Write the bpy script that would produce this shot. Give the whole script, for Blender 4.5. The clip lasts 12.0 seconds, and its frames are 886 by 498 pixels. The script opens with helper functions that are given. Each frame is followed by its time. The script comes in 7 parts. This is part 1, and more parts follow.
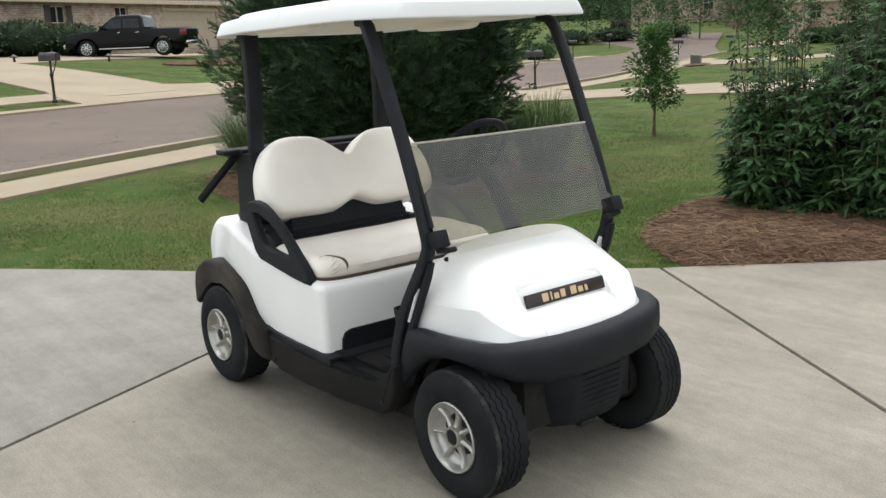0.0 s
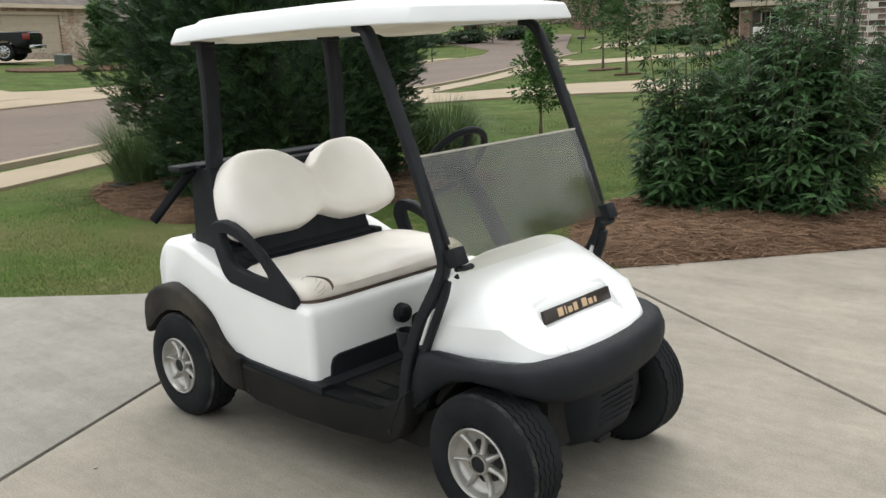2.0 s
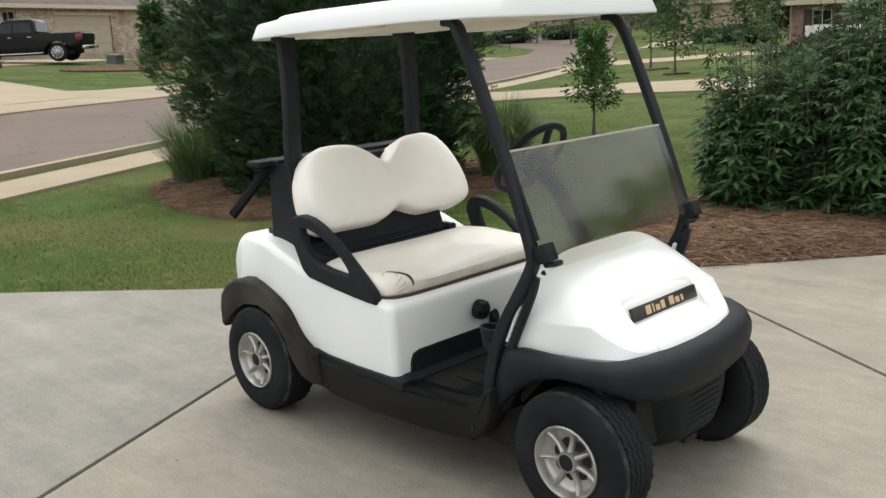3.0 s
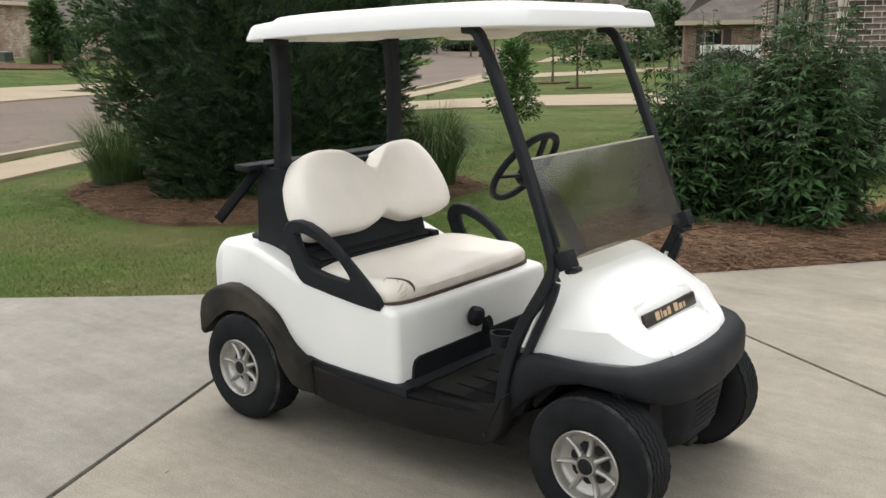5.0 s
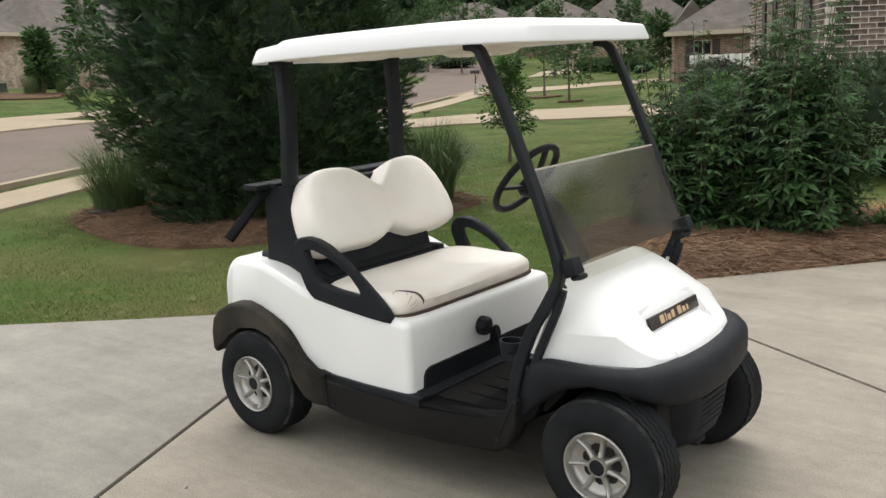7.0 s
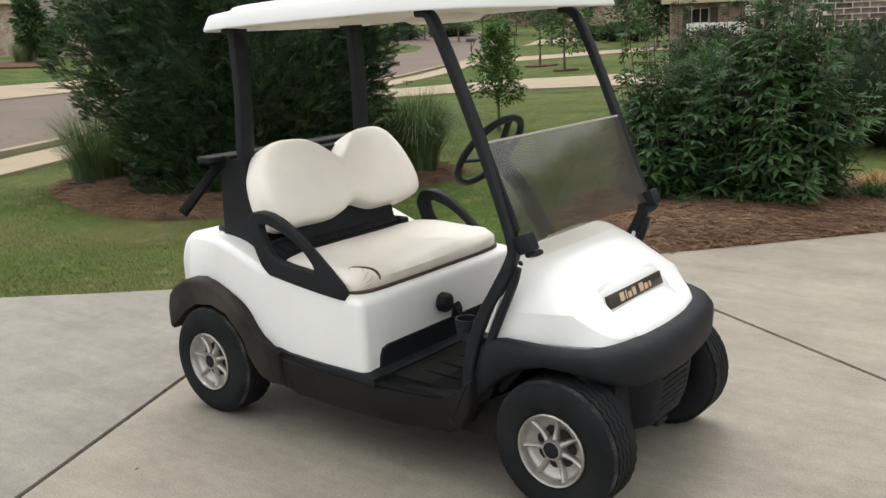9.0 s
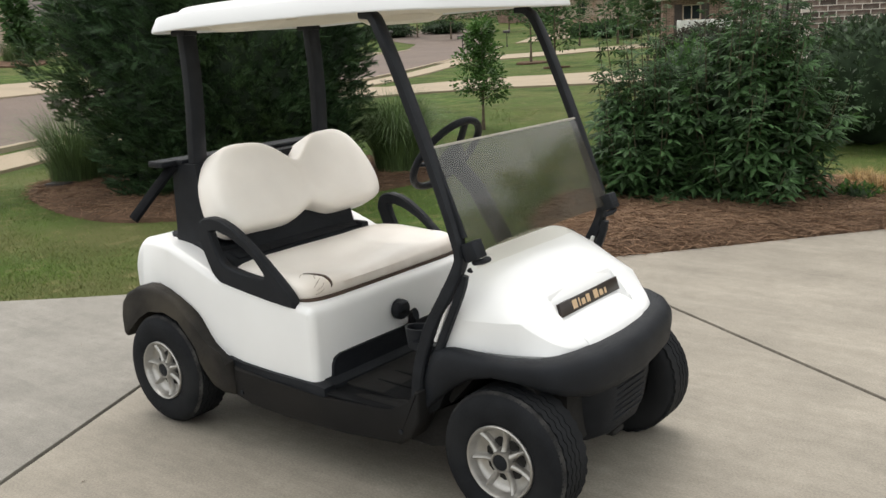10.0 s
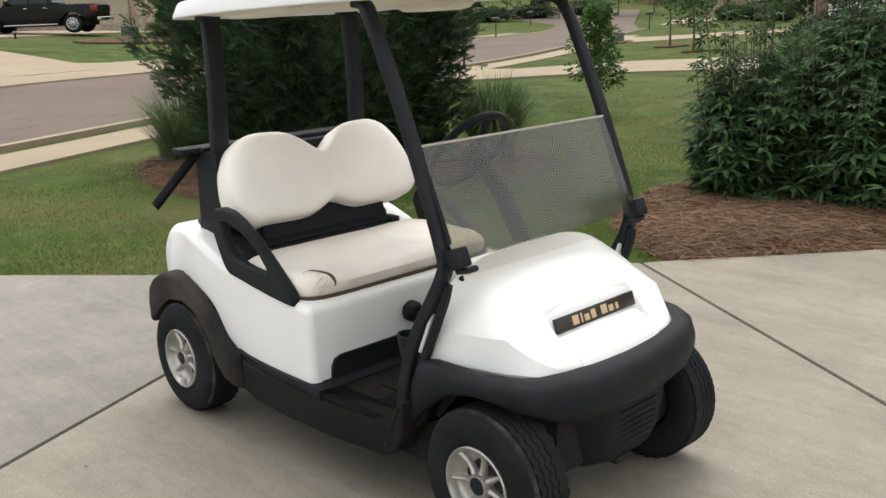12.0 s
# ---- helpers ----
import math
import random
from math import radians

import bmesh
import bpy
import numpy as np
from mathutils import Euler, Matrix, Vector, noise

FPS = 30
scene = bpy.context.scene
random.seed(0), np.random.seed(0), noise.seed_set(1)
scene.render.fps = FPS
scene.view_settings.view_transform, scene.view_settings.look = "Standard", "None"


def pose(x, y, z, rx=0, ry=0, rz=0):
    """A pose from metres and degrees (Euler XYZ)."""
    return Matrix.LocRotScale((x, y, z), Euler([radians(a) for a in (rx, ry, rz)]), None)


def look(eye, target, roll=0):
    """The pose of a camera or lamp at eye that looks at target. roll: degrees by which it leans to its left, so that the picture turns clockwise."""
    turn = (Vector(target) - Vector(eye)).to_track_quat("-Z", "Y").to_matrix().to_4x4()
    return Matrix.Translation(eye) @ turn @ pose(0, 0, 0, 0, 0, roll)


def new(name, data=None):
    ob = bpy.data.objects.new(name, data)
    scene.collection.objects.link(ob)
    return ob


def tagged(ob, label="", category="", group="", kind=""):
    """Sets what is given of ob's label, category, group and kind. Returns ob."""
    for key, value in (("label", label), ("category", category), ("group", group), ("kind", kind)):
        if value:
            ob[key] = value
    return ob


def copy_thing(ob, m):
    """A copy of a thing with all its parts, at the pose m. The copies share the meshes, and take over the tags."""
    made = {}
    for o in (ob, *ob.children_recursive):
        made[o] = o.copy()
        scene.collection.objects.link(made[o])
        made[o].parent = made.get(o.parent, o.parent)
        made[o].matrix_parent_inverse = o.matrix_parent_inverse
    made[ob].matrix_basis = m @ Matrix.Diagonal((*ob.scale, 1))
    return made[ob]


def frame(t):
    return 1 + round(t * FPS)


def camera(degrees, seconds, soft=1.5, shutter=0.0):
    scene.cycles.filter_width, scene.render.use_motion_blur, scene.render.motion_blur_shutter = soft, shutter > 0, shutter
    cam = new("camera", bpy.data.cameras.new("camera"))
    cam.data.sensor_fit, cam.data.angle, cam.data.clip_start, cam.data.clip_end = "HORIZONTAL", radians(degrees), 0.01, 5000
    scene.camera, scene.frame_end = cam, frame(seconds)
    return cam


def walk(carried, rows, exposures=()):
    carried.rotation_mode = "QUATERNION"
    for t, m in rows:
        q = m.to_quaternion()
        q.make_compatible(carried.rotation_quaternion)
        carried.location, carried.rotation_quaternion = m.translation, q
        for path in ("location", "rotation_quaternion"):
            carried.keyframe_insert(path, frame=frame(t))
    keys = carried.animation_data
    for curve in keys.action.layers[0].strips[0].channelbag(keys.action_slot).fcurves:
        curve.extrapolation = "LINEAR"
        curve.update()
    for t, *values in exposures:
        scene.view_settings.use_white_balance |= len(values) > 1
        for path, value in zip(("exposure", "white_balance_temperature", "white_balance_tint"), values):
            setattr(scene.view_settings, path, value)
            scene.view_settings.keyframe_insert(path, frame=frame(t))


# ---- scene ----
cam = camera(50.3, 12.0)
PATH = [
    (0, (3.972, -2.36, 1.547), (2.442, -1.148, 1.108), -2.3),
    (0.5, (3.807, -2.368, 1.57), (2.278, -1.157, 1.13), -3.2),
    (1, (3.676, -2.381, 1.578), (2.162, -1.154, 1.127), -3.1),
    (1.5, (3.571, -2.463, 1.556), (2.152, -1.129, 1.098), -1.9),
    (2, (3.487, -2.612, 1.578), (2.161, -1.183, 1.132), -2.6),
    (2.5, (3.427, -2.729, 1.588), (2.115, -1.286, 1.15), -1.9),
    (3, (3.365, -2.705, 1.566), (1.976, -1.336, 1.124), -2.7),
    (3.2, (3.309, -2.688, 1.573), (1.887, -1.353, 1.131), -3.6),
    (4.8, (3.06, -2.906, 1.592), (1.805, -1.411, 1.155), -0.7),
    (5, (3.064, -2.979, 1.569), (1.839, -1.458, 1.139), -0.8),
    (5.5, (3.074, -3.075, 1.576), (1.891, -1.516, 1.16), -1.5),
    (6, (3.093, -3.065, 1.573), (1.882, -1.524, 1.175), -2.4),
    (6.5, (3.07, -3.081, 1.578), (1.863, -1.536, 1.182), -2.4),
    (7, (3.089, -3.076, 1.57), (1.866, -1.544, 1.175), -2.5),
    (7.2, (3.092, -3.067, 1.588), (1.863, -1.547, 1.178), -2.7),
    (8.8, (3.113, -2.957, 1.55), (1.914, -1.412, 1.112), -2.6),
    (9, (3.138, -2.887, 1.559), (1.924, -1.365, 1.101), -2.5),
    (9.5, (3.194, -2.781, 1.572), (1.969, -1.269, 1.106), -1.8),
    (10, (3.212, -2.728, 1.566), (2.006, -1.2, 1.102), -2.7),
    (10.5, (3.213, -2.626, 1.562), (1.966, -1.136, 1.086), -4.1),
    (11, (3.192, -2.49, 1.565), (1.878, -1.058, 1.09), -3.5),
    (11.5, (3.248, -2.349, 1.579), (1.897, -0.952, 1.105), -3.2),
    (12, (3.418, -2.275, 1.577), (2.005, -0.947, 1.086), -2.2),
]
walk(cam, [(t, look(eye, target, roll)) for t, eye, target, roll in PATH], ((0, 0.89, 6230, 8), (2.5, 0.88, 6360, 8), (5, 0.88, 6480, 10), (12, 0.88, 6500, 10)))

# ---- light ----
world = bpy.data.worlds.new("overcast_sky")
scene.world = world
world.use_nodes = True
wn = world.node_tree.nodes
sky = wn.new("ShaderNodeTexSky")
sky.sky_type = "NISHITA"
sky.sun_disc = False
SUN_EL, SUN_AZ = 68.0, 142.0
sky.sun_elevation = radians(SUN_EL)
sky.sun_rotation = radians(90 - SUN_AZ)
sky.dust_density = 4.0
sky.air_density = 0.6
sky.ozone_density = 0.5
haze = wn.new("ShaderNodeMixRGB")
haze.inputs[0].default_value = 0.65
haze.inputs[2].default_value = (9.35, 9.3, 8.7, 1)
world.node_tree.links.new(sky.outputs[0], haze.inputs[1])
world.node_tree.links.new(haze.outputs[0], wn["Background"].inputs[0])
wn["Background"].inputs[1].default_value = 0.104
sun = new("sun", bpy.data.lights.new("sun", "SUN"))
sun.data.energy = 1.05
sun.data.angle = radians(42)
sun.data.color = (1.0, 0.97, 0.93)
sun.matrix_world = look((0, 0, 0), (-math.cos(radians(SUN_EL)) * math.cos(radians(SUN_AZ)),
                                    -math.cos(radians(SUN_EL)) * math.sin(radians(SUN_AZ)), -math.sin(radians(SUN_EL))))


# ---- materials ----
def material(name, base, rough=0.6, metal=0.0, vary=0.15, scale=6.0, fine=120.0, bump=0.0, tint=None, per_piece=0.0, spec=0.5, coarse_tint=None, bump_scale=None, coords="Object"):
    """A surface with colour drift at two scales, grain relief and, if asked, a random shade for each piece."""
    m = bpy.data.materials.new(name)
    m.use_nodes = True
    t = m.node_tree
    n, l = t.nodes, t.links
    b = n["Principled BSDF"]
    b.inputs["Roughness"].default_value = rough
    b.inputs["Metallic"].default_value = metal
    b.inputs["Specular IOR Level"].default_value = spec
    co = n.new("ShaderNodeTexCoord")
    big = n.new("ShaderNodeTexNoise")
    big.inputs["Scale"].default_value = scale
    big.inputs["Detail"].default_value = 5
    small = n.new("ShaderNodeTexNoise")
    small.inputs["Scale"].default_value = fine
    small.inputs["Detail"].default_value = 4
    for tex in (big, small):
        l.new(co.outputs[coords], tex.inputs["Vector"])
    ramp = n.new("ShaderNodeValToRGB")
    dark = [c * (1 - vary) for c in base]
    light = [min(1, c * (1 + vary)) for c in base]
    ramp.color_ramp.elements[0].position, ramp.color_ramp.elements[1].position = 0.3, 0.7
    ramp.color_ramp.elements[0].color = (*dark, 1)
    ramp.color_ramp.elements[1].color = (*(coarse_tint or light), 1)
    l.new(big.outputs["Fac"], ramp.inputs["Fac"])
    mix = n.new("ShaderNodeMixRGB")
    mix.blend_type = "OVERLAY"
    mix.inputs[0].default_value = min(1.0, vary * 2)
    l.new(ramp.outputs[0], mix.inputs[1])
    grey = n.new("ShaderNodeRGBToBW")
    l.new(small.outputs["Color"], grey.inputs[0])
    l.new(grey.outputs[0], mix.inputs[2])
    out = mix.outputs[0]
    if tint:
        second = n.new("ShaderNodeTexNoise")
        second.inputs["Scale"].default_value = scale * 0.37
        second.inputs["Detail"].default_value = 6
        l.new(co.outputs[coords], second.inputs["Vector"])
        r2 = n.new("ShaderNodeValToRGB")
        r2.color_ramp.elements[0].position, r2.color_ramp.elements[1].position = 0.48, 0.66
        l.new(second.outputs["Fac"], r2.inputs["Fac"])
        m2 = n.new("ShaderNodeMixRGB")
        l.new(r2.outputs[0], m2.inputs[0])
        l.new(out, m2.inputs[1])
        m2.inputs[2].default_value = (*tint, 1)
        out = m2.outputs[0]
    if per_piece:
        info = n.new("ShaderNodeObjectInfo")
        geo = n.new("ShaderNodeNewGeometry")
        add = n.new("ShaderNodeMath")
        l.new(info.outputs["Random"], add.inputs[0])
        l.new(geo.outputs["Random Per Island"], add.inputs[1])
        frac = n.new("ShaderNodeMath")
        frac.operation = "FRACT"
        l.new(add.outputs[0], frac.inputs[0])
        ran = n.new("ShaderNodeMapRange")
        ran.inputs["To Min"].default_value = 1 - per_piece
        ran.inputs["To Max"].default_value = 1 + per_piece
        l.new(frac.outputs[0], ran.inputs["Value"])
        hsv = n.new("ShaderNodeHueSaturation")
        l.new(ran.outputs[0], hsv.inputs["Value"])
        l.new(out, hsv.inputs["Color"])
        out = hsv.outputs[0]
    l.new(out, b.inputs["Base Color"])
    if bump:
        bp = n.new("ShaderNodeBump")
        bp.inputs["Strength"].default_value = bump
        bp.inputs["Distance"].default_value = 0.01
        if bump_scale:
            grain = n.new("ShaderNodeTexNoise")
            grain.inputs["Scale"].default_value = bump_scale
            grain.inputs["Detail"].default_value = 6
            l.new(co.outputs[coords], grain.inputs["Vector"])
            l.new(grain.outputs["Fac"], bp.inputs["Height"])
        else:
            l.new(small.outputs["Fac"], bp.inputs["Height"])
        l.new(bp.outputs[0], b.inputs["Normal"])
    return m


def clear_pane(name, tint, gloss_rough=0.04, haze=0.0, haze_colour=(0.4, 0.4, 0.38), gloss=0.05):
    """A thin clear or tinted sheet: what is behind shows through it, with a mirror gloss by Fresnel and an uneven
    diffuse haze.
    """
    m = bpy.data.materials.new(name)
    m.use_nodes = True
    n, l = m.node_tree.nodes, m.node_tree.links
    n.remove(n["Principled BSDF"])
    tr = n.new("ShaderNodeBsdfTransparent")
    tr.inputs[0].default_value = (*tint, 1)
    df = n.new("ShaderNodeBsdfDiffuse")
    df.inputs[0].default_value = (*haze_colour, 1)
    co = n.new("ShaderNodeTexCoord")
    nz = n.new("ShaderNodeTexNoise")
    nz.inputs["Scale"].default_value = 5.0
    nz.inputs["Detail"].default_value = 7
    l.new(co.outputs["Object"], nz.inputs["Vector"])
    rg = n.new("ShaderNodeMapRange")
    rg.inputs["From Min"].default_value, rg.inputs["From Max"].default_value = 0.3, 0.7
    rg.inputs["To Min"].default_value, rg.inputs["To Max"].default_value = haze * 0.5, haze * 1.5
    l.new(nz.outputs["Fac"], rg.inputs["Value"])
    m1 = n.new("ShaderNodeMixShader")
    l.new(rg.outputs[0], m1.inputs[0])
    l.new(tr.outputs[0], m1.inputs[1])
    l.new(df.outputs[0], m1.inputs[2])
    gl = n.new("ShaderNodeBsdfGlossy")
    gl.inputs["Roughness"].default_value = gloss_rough
    lw = n.new("ShaderNodeLayerWeight")
    lw.inputs["Blend"].default_value = 0.5
    pw = n.new("ShaderNodeMath")
    pw.operation = "POWER"
    pw.inputs[1].default_value = 4.0
    l.new(lw.outputs["Facing"], pw.inputs[0])
    fr = n.new("ShaderNodeMath")
    fr.operation = "MULTIPLY_ADD"
    fr.inputs[1].default_value, fr.inputs[2].default_value = 18 * gloss, gloss
    l.new(pw.outputs[0], fr.inputs[0])
    m2 = n.new("ShaderNodeMixShader")
    l.new(fr.outputs[0], m2.inputs[0])
    l.new(m1.outputs[0], m2.inputs[1])
    l.new(gl.outputs[0], m2.inputs[2])
    l.new(m2.outputs[0], n["Material Output"].inputs[0])
    return m


def broom_concrete(name, base, stain, angle):
    """Slab concrete: drawn broom lines, soft stains, pale scuffs and sandy grain."""
    m = material(name, base, 0.85, vary=0.10, scale=0.9, fine=260, bump=0.25, tint=stain)
    n, l = m.node_tree.nodes, m.node_tree.links
    b = n["Principled BSDF"]
    colour = b.inputs["Base Color"].links[0].from_socket
    co = n.new("ShaderNodeTexCoord")

    def layer(colour, scale, stretch, lo, hi, dark, detail=5):
        mp = n.new("ShaderNodeMapping")
        mp.inputs["Rotation"].default_value = (0, 0, radians(angle))
        mp.inputs["Scale"].default_value = stretch
        l.new(co.outputs["Object"], mp.inputs["Vector"])
        nz = n.new("ShaderNodeTexNoise")
        nz.inputs["Scale"].default_value = scale
        nz.inputs["Detail"].default_value = detail
        l.new(mp.outputs[0], nz.inputs["Vector"])
        rg = n.new("ShaderNodeMapRange")
        rg.inputs["From Min"].default_value, rg.inputs["From Max"].default_value = lo, hi
        rg.inputs["To Min"].default_value, rg.inputs["To Max"].default_value = dark, 2 - dark
        l.new(nz.outputs["Fac"], rg.inputs["Value"])
        mu = n.new("ShaderNodeMixRGB")
        mu.blend_type = "MULTIPLY"
        mu.inputs[0].default_value = 1.0
        l.new(colour, mu.inputs[1])
        l.new(rg.outputs[0], mu.inputs[2])
        return mu.outputs[0]

    colour = layer(colour, 1.0, (3.0, 90.0, 1.0), 0.3, 0.7, 0.955)
    colour = layer(colour, 1.0, (0.8, 7.0, 1.0), 0.35, 0.65, 0.925)
    colour = layer(colour, 2.6, (1.0, 1.0, 1.0), 0.3, 0.7, 0.90, 8)
    colour = layer(colour, 14.0, (1.0, 1.3, 1.0), 0.3, 0.7, 0.925, 4)
    colour = layer(colour, 110.0, (1.0, 1.0, 1.0), 0.3, 0.7, 0.86, 2)
    l.new(colour, b.inputs["Base Color"])
    return m


CONCRETE = broom_concrete("broom_finished_concrete", (0.255, 0.231, 0.191), (0.216, 0.195, 0.160), 31)
CONCRETE_GREY = broom_concrete("darker_grey_concrete", (0.226, 0.213, 0.188), (0.190, 0.179, 0.157), 66)
CONCRETE_OLD = material("pale_concrete", (0.290, 0.236, 0.164), 0.9, vary=0.1, scale=0.7, fine=90, bump=0.2)
JOINT = material("dirty_expansion_joint", (0.035, 0.031, 0.026), 0.95, vary=0.25, scale=30)
ASPHALT = material("worn_brown_asphalt", (0.132, 0.100, 0.081), 0.95, vary=0.1, scale=0.5, fine=160, bump=0.4, tint=(0.115, 0.089, 0.074))


def add_cracks(m, scale, width, dark):
    """Fine dark crack lines over a surface."""
    n, l = m.node_tree.nodes, m.node_tree.links
    b = n["Principled BSDF"]
    colour = b.inputs["Base Color"].links[0].from_socket
    co = n.new("ShaderNodeTexCoord")
    nz = n.new("ShaderNodeTexNoise")
    nz.inputs["Scale"].default_value = 1.5
    nz.inputs["Detail"].default_value = 6
    l.new(co.outputs["Object"], nz.inputs["Vector"])
    ad = n.new("ShaderNodeMixRGB")
    ad.blend_type = "ADD"
    ad.inputs[0].default_value = 0.9
    l.new(co.outputs["Object"], ad.inputs[1])
    l.new(nz.outputs["Color"], ad.inputs[2])
    vo = n.new("ShaderNodeTexVoronoi")
    vo.feature = "DISTANCE_TO_EDGE"
    vo.inputs["Scale"].default_value = scale
    l.new(ad.outputs[0], vo.inputs["Vector"])
    rg = n.new("ShaderNodeMapRange")
    rg.inputs["From Max"].default_value = width
    rg.inputs["To Min"].default_value = dark
    l.new(vo.outputs["Distance"], rg.inputs["Value"])
    mu = n.new("ShaderNodeMixRGB")
    mu.blend_type = "MULTIPLY"
    mu.inputs[0].default_value = 1.0
    l.new(colour, mu.inputs[1])
    l.new(rg.outputs[0], mu.inputs[2])
    l.new(mu.outputs[0], b.inputs["Base Color"])


add_cracks(ASPHALT, 0.28, 0.006, 0.55)
LAWN = material("patchy_lawn", (0.052, 0.084, 0.019), 0.95, vary=0.35, scale=1.1, fine=120, bump=1.0, tint=(0.088, 0.100, 0.034), spec=0.1)


def add_spots(m, scale, lo, hi, colour, amount):
    """Scattered spots of another colour over a surface."""
    n, l = m.node_tree.nodes, m.node_tree.links
    b = n["Principled BSDF"]
    under = b.inputs["Base Color"].links[0].from_socket
    co = n.new("ShaderNodeTexCoord")
    nz = n.new("ShaderNodeTexNoise")
    nz.inputs["Scale"].default_value = scale
    nz.inputs["Detail"].default_value = 4
    l.new(co.outputs["Object"], nz.inputs["Vector"])
    rg = n.new("ShaderNodeMapRange")
    rg.inputs["From Min"].default_value, rg.inputs["From Max"].default_value = lo, hi
    rg.inputs["To Max"].default_value = amount
    l.new(nz.outputs["Fac"], rg.inputs["Value"])
    mx = n.new("ShaderNodeMixRGB")
    l.new(rg.outputs[0], mx.inputs[0])
    l.new(under, mx.inputs[1])
    mx.inputs[2].default_value = (*colour, 1)
    l.new(mx.outputs[0], b.inputs["Base Color"])


add_spots(LAWN, 5.0, 0.55, 0.68, (0.180, 0.160, 0.076), 0.5)
add_spots(LAWN, 0.22, 0.52, 0.70, (0.145, 0.134, 0.060), 0.45)
BLADE = material("grass_blades", (0.098, 0.158, 0.031), 0.7, vary=0.3, scale=1.3, fine=30, per_piece=0.35, tint=(0.14, 0.13, 0.055), spec=0.2)
DRY_BLADE = material("dry_lawn_blades", (0.235, 0.205, 0.105), 0.8, vary=0.25, scale=1.3, fine=30, per_piece=0.35, spec=0.2)
STRAW_BED = material("pine_straw_litter", (0.105, 0.066, 0.044), 0.95, vary=0.35, scale=5, fine=180, bump=1.0, spec=0.1)
NEEDLE = material("dry_pine_needles", (0.190, 0.120, 0.076), 0.8, vary=0.2, scale=3, per_piece=0.5, spec=0.2)
DRY_GRASS = material("dry_straw_blades", (0.33, 0.22, 0.1), 0.8, vary=0.2, scale=4, per_piece=0.35, spec=0.2)
BARK = material("grey_brown_bark", (0.12, 0.09, 0.065), 0.9, vary=0.35, scale=12, fine=60, bump=0.8)
WHITE_GEL = material("glossy_white_moulded_plastic", (0.81, 0.815, 0.815), 0.28, vary=0.025, scale=3, fine=300, bump=0.02)
WHITE_ROOF = material("white_roof_plastic", (0.72, 0.73, 0.74), 0.38, vary=0.02, scale=4, fine=200, bump=0.03)
LINER = material("cream_roof_lining", (0.74, 0.70, 0.60), 0.55, vary=0.03, scale=5, fine=150, bump=0.05)
BLACK_PLASTIC = material("black_textured_plastic", (0.0132, 0.0148, 0.0180), 0.48, vary=0.25, scale=9, fine=420, bump=0.25, spec=0.13)
DUSTY_PLASTIC = material("dusty_black_sill_plastic", (0.0130, 0.0132, 0.0138), 0.6, vary=0.3, scale=5, fine=300, bump=0.2, tint=(0.0195, 0.0185, 0.0175), spec=0.06)
FADED_PLASTIC = material("faded_dusty_black_plastic", (0.024, 0.0222, 0.0200), 0.65, vary=0.45, scale=9, fine=300, bump=0.25, tint=(0.054, 0.0475, 0.038), spec=0.13)
STRAP_RUBBER = material("matt_black_strap", (0.0075, 0.0080, 0.0092), 0.8, vary=0.25, scale=12, fine=300, bump=0.2, spec=0.05)
BLACK_PAINT = material("black_powder_coated_steel", (0.0165, 0.0182, 0.0215), 0.4, vary=0.2, scale=14, fine=300, bump=0.05, spec=0.13)
FLOOR_RUBBER = material("black_rubber_floor_mat", (0.0100, 0.0104, 0.0112), 0.7, vary=0.35, scale=7, fine=220, bump=0.3, spec=0.04)
UNDERSIDE = material("dark_greasy_chassis", (0.020, 0.0195, 0.019), 0.8, vary=0.3, scale=8, spec=0.13)
TYRE_WORN = material("scuffed_tyre_shoulder", (0.024, 0.024, 0.0245), 0.85, vary=0.4, scale=30, fine=200, bump=0.4, tint=(0.062, 0.061, 0.058), spec=0.13)
TYRE = material("worn_black_rubber", (0.0125, 0.0136, 0.0156), 0.8, vary=0.25, scale=10, fine=260, bump=0.25, tint=(0.0200, 0.0208, 0.0220), spec=0.12)
RIM_SILVER = material("silver_painted_wheel", (0.40, 0.39, 0.37), 0.30, metal=0.75, vary=0.1, scale=25, fine=200, bump=0.03)
VINYL = material("soiled_cream_vinyl", (0.87, 0.83, 0.78), 0.42, vary=0.07, scale=3, fine=350, bump=0.10, tint=(0.83, 0.775, 0.71))


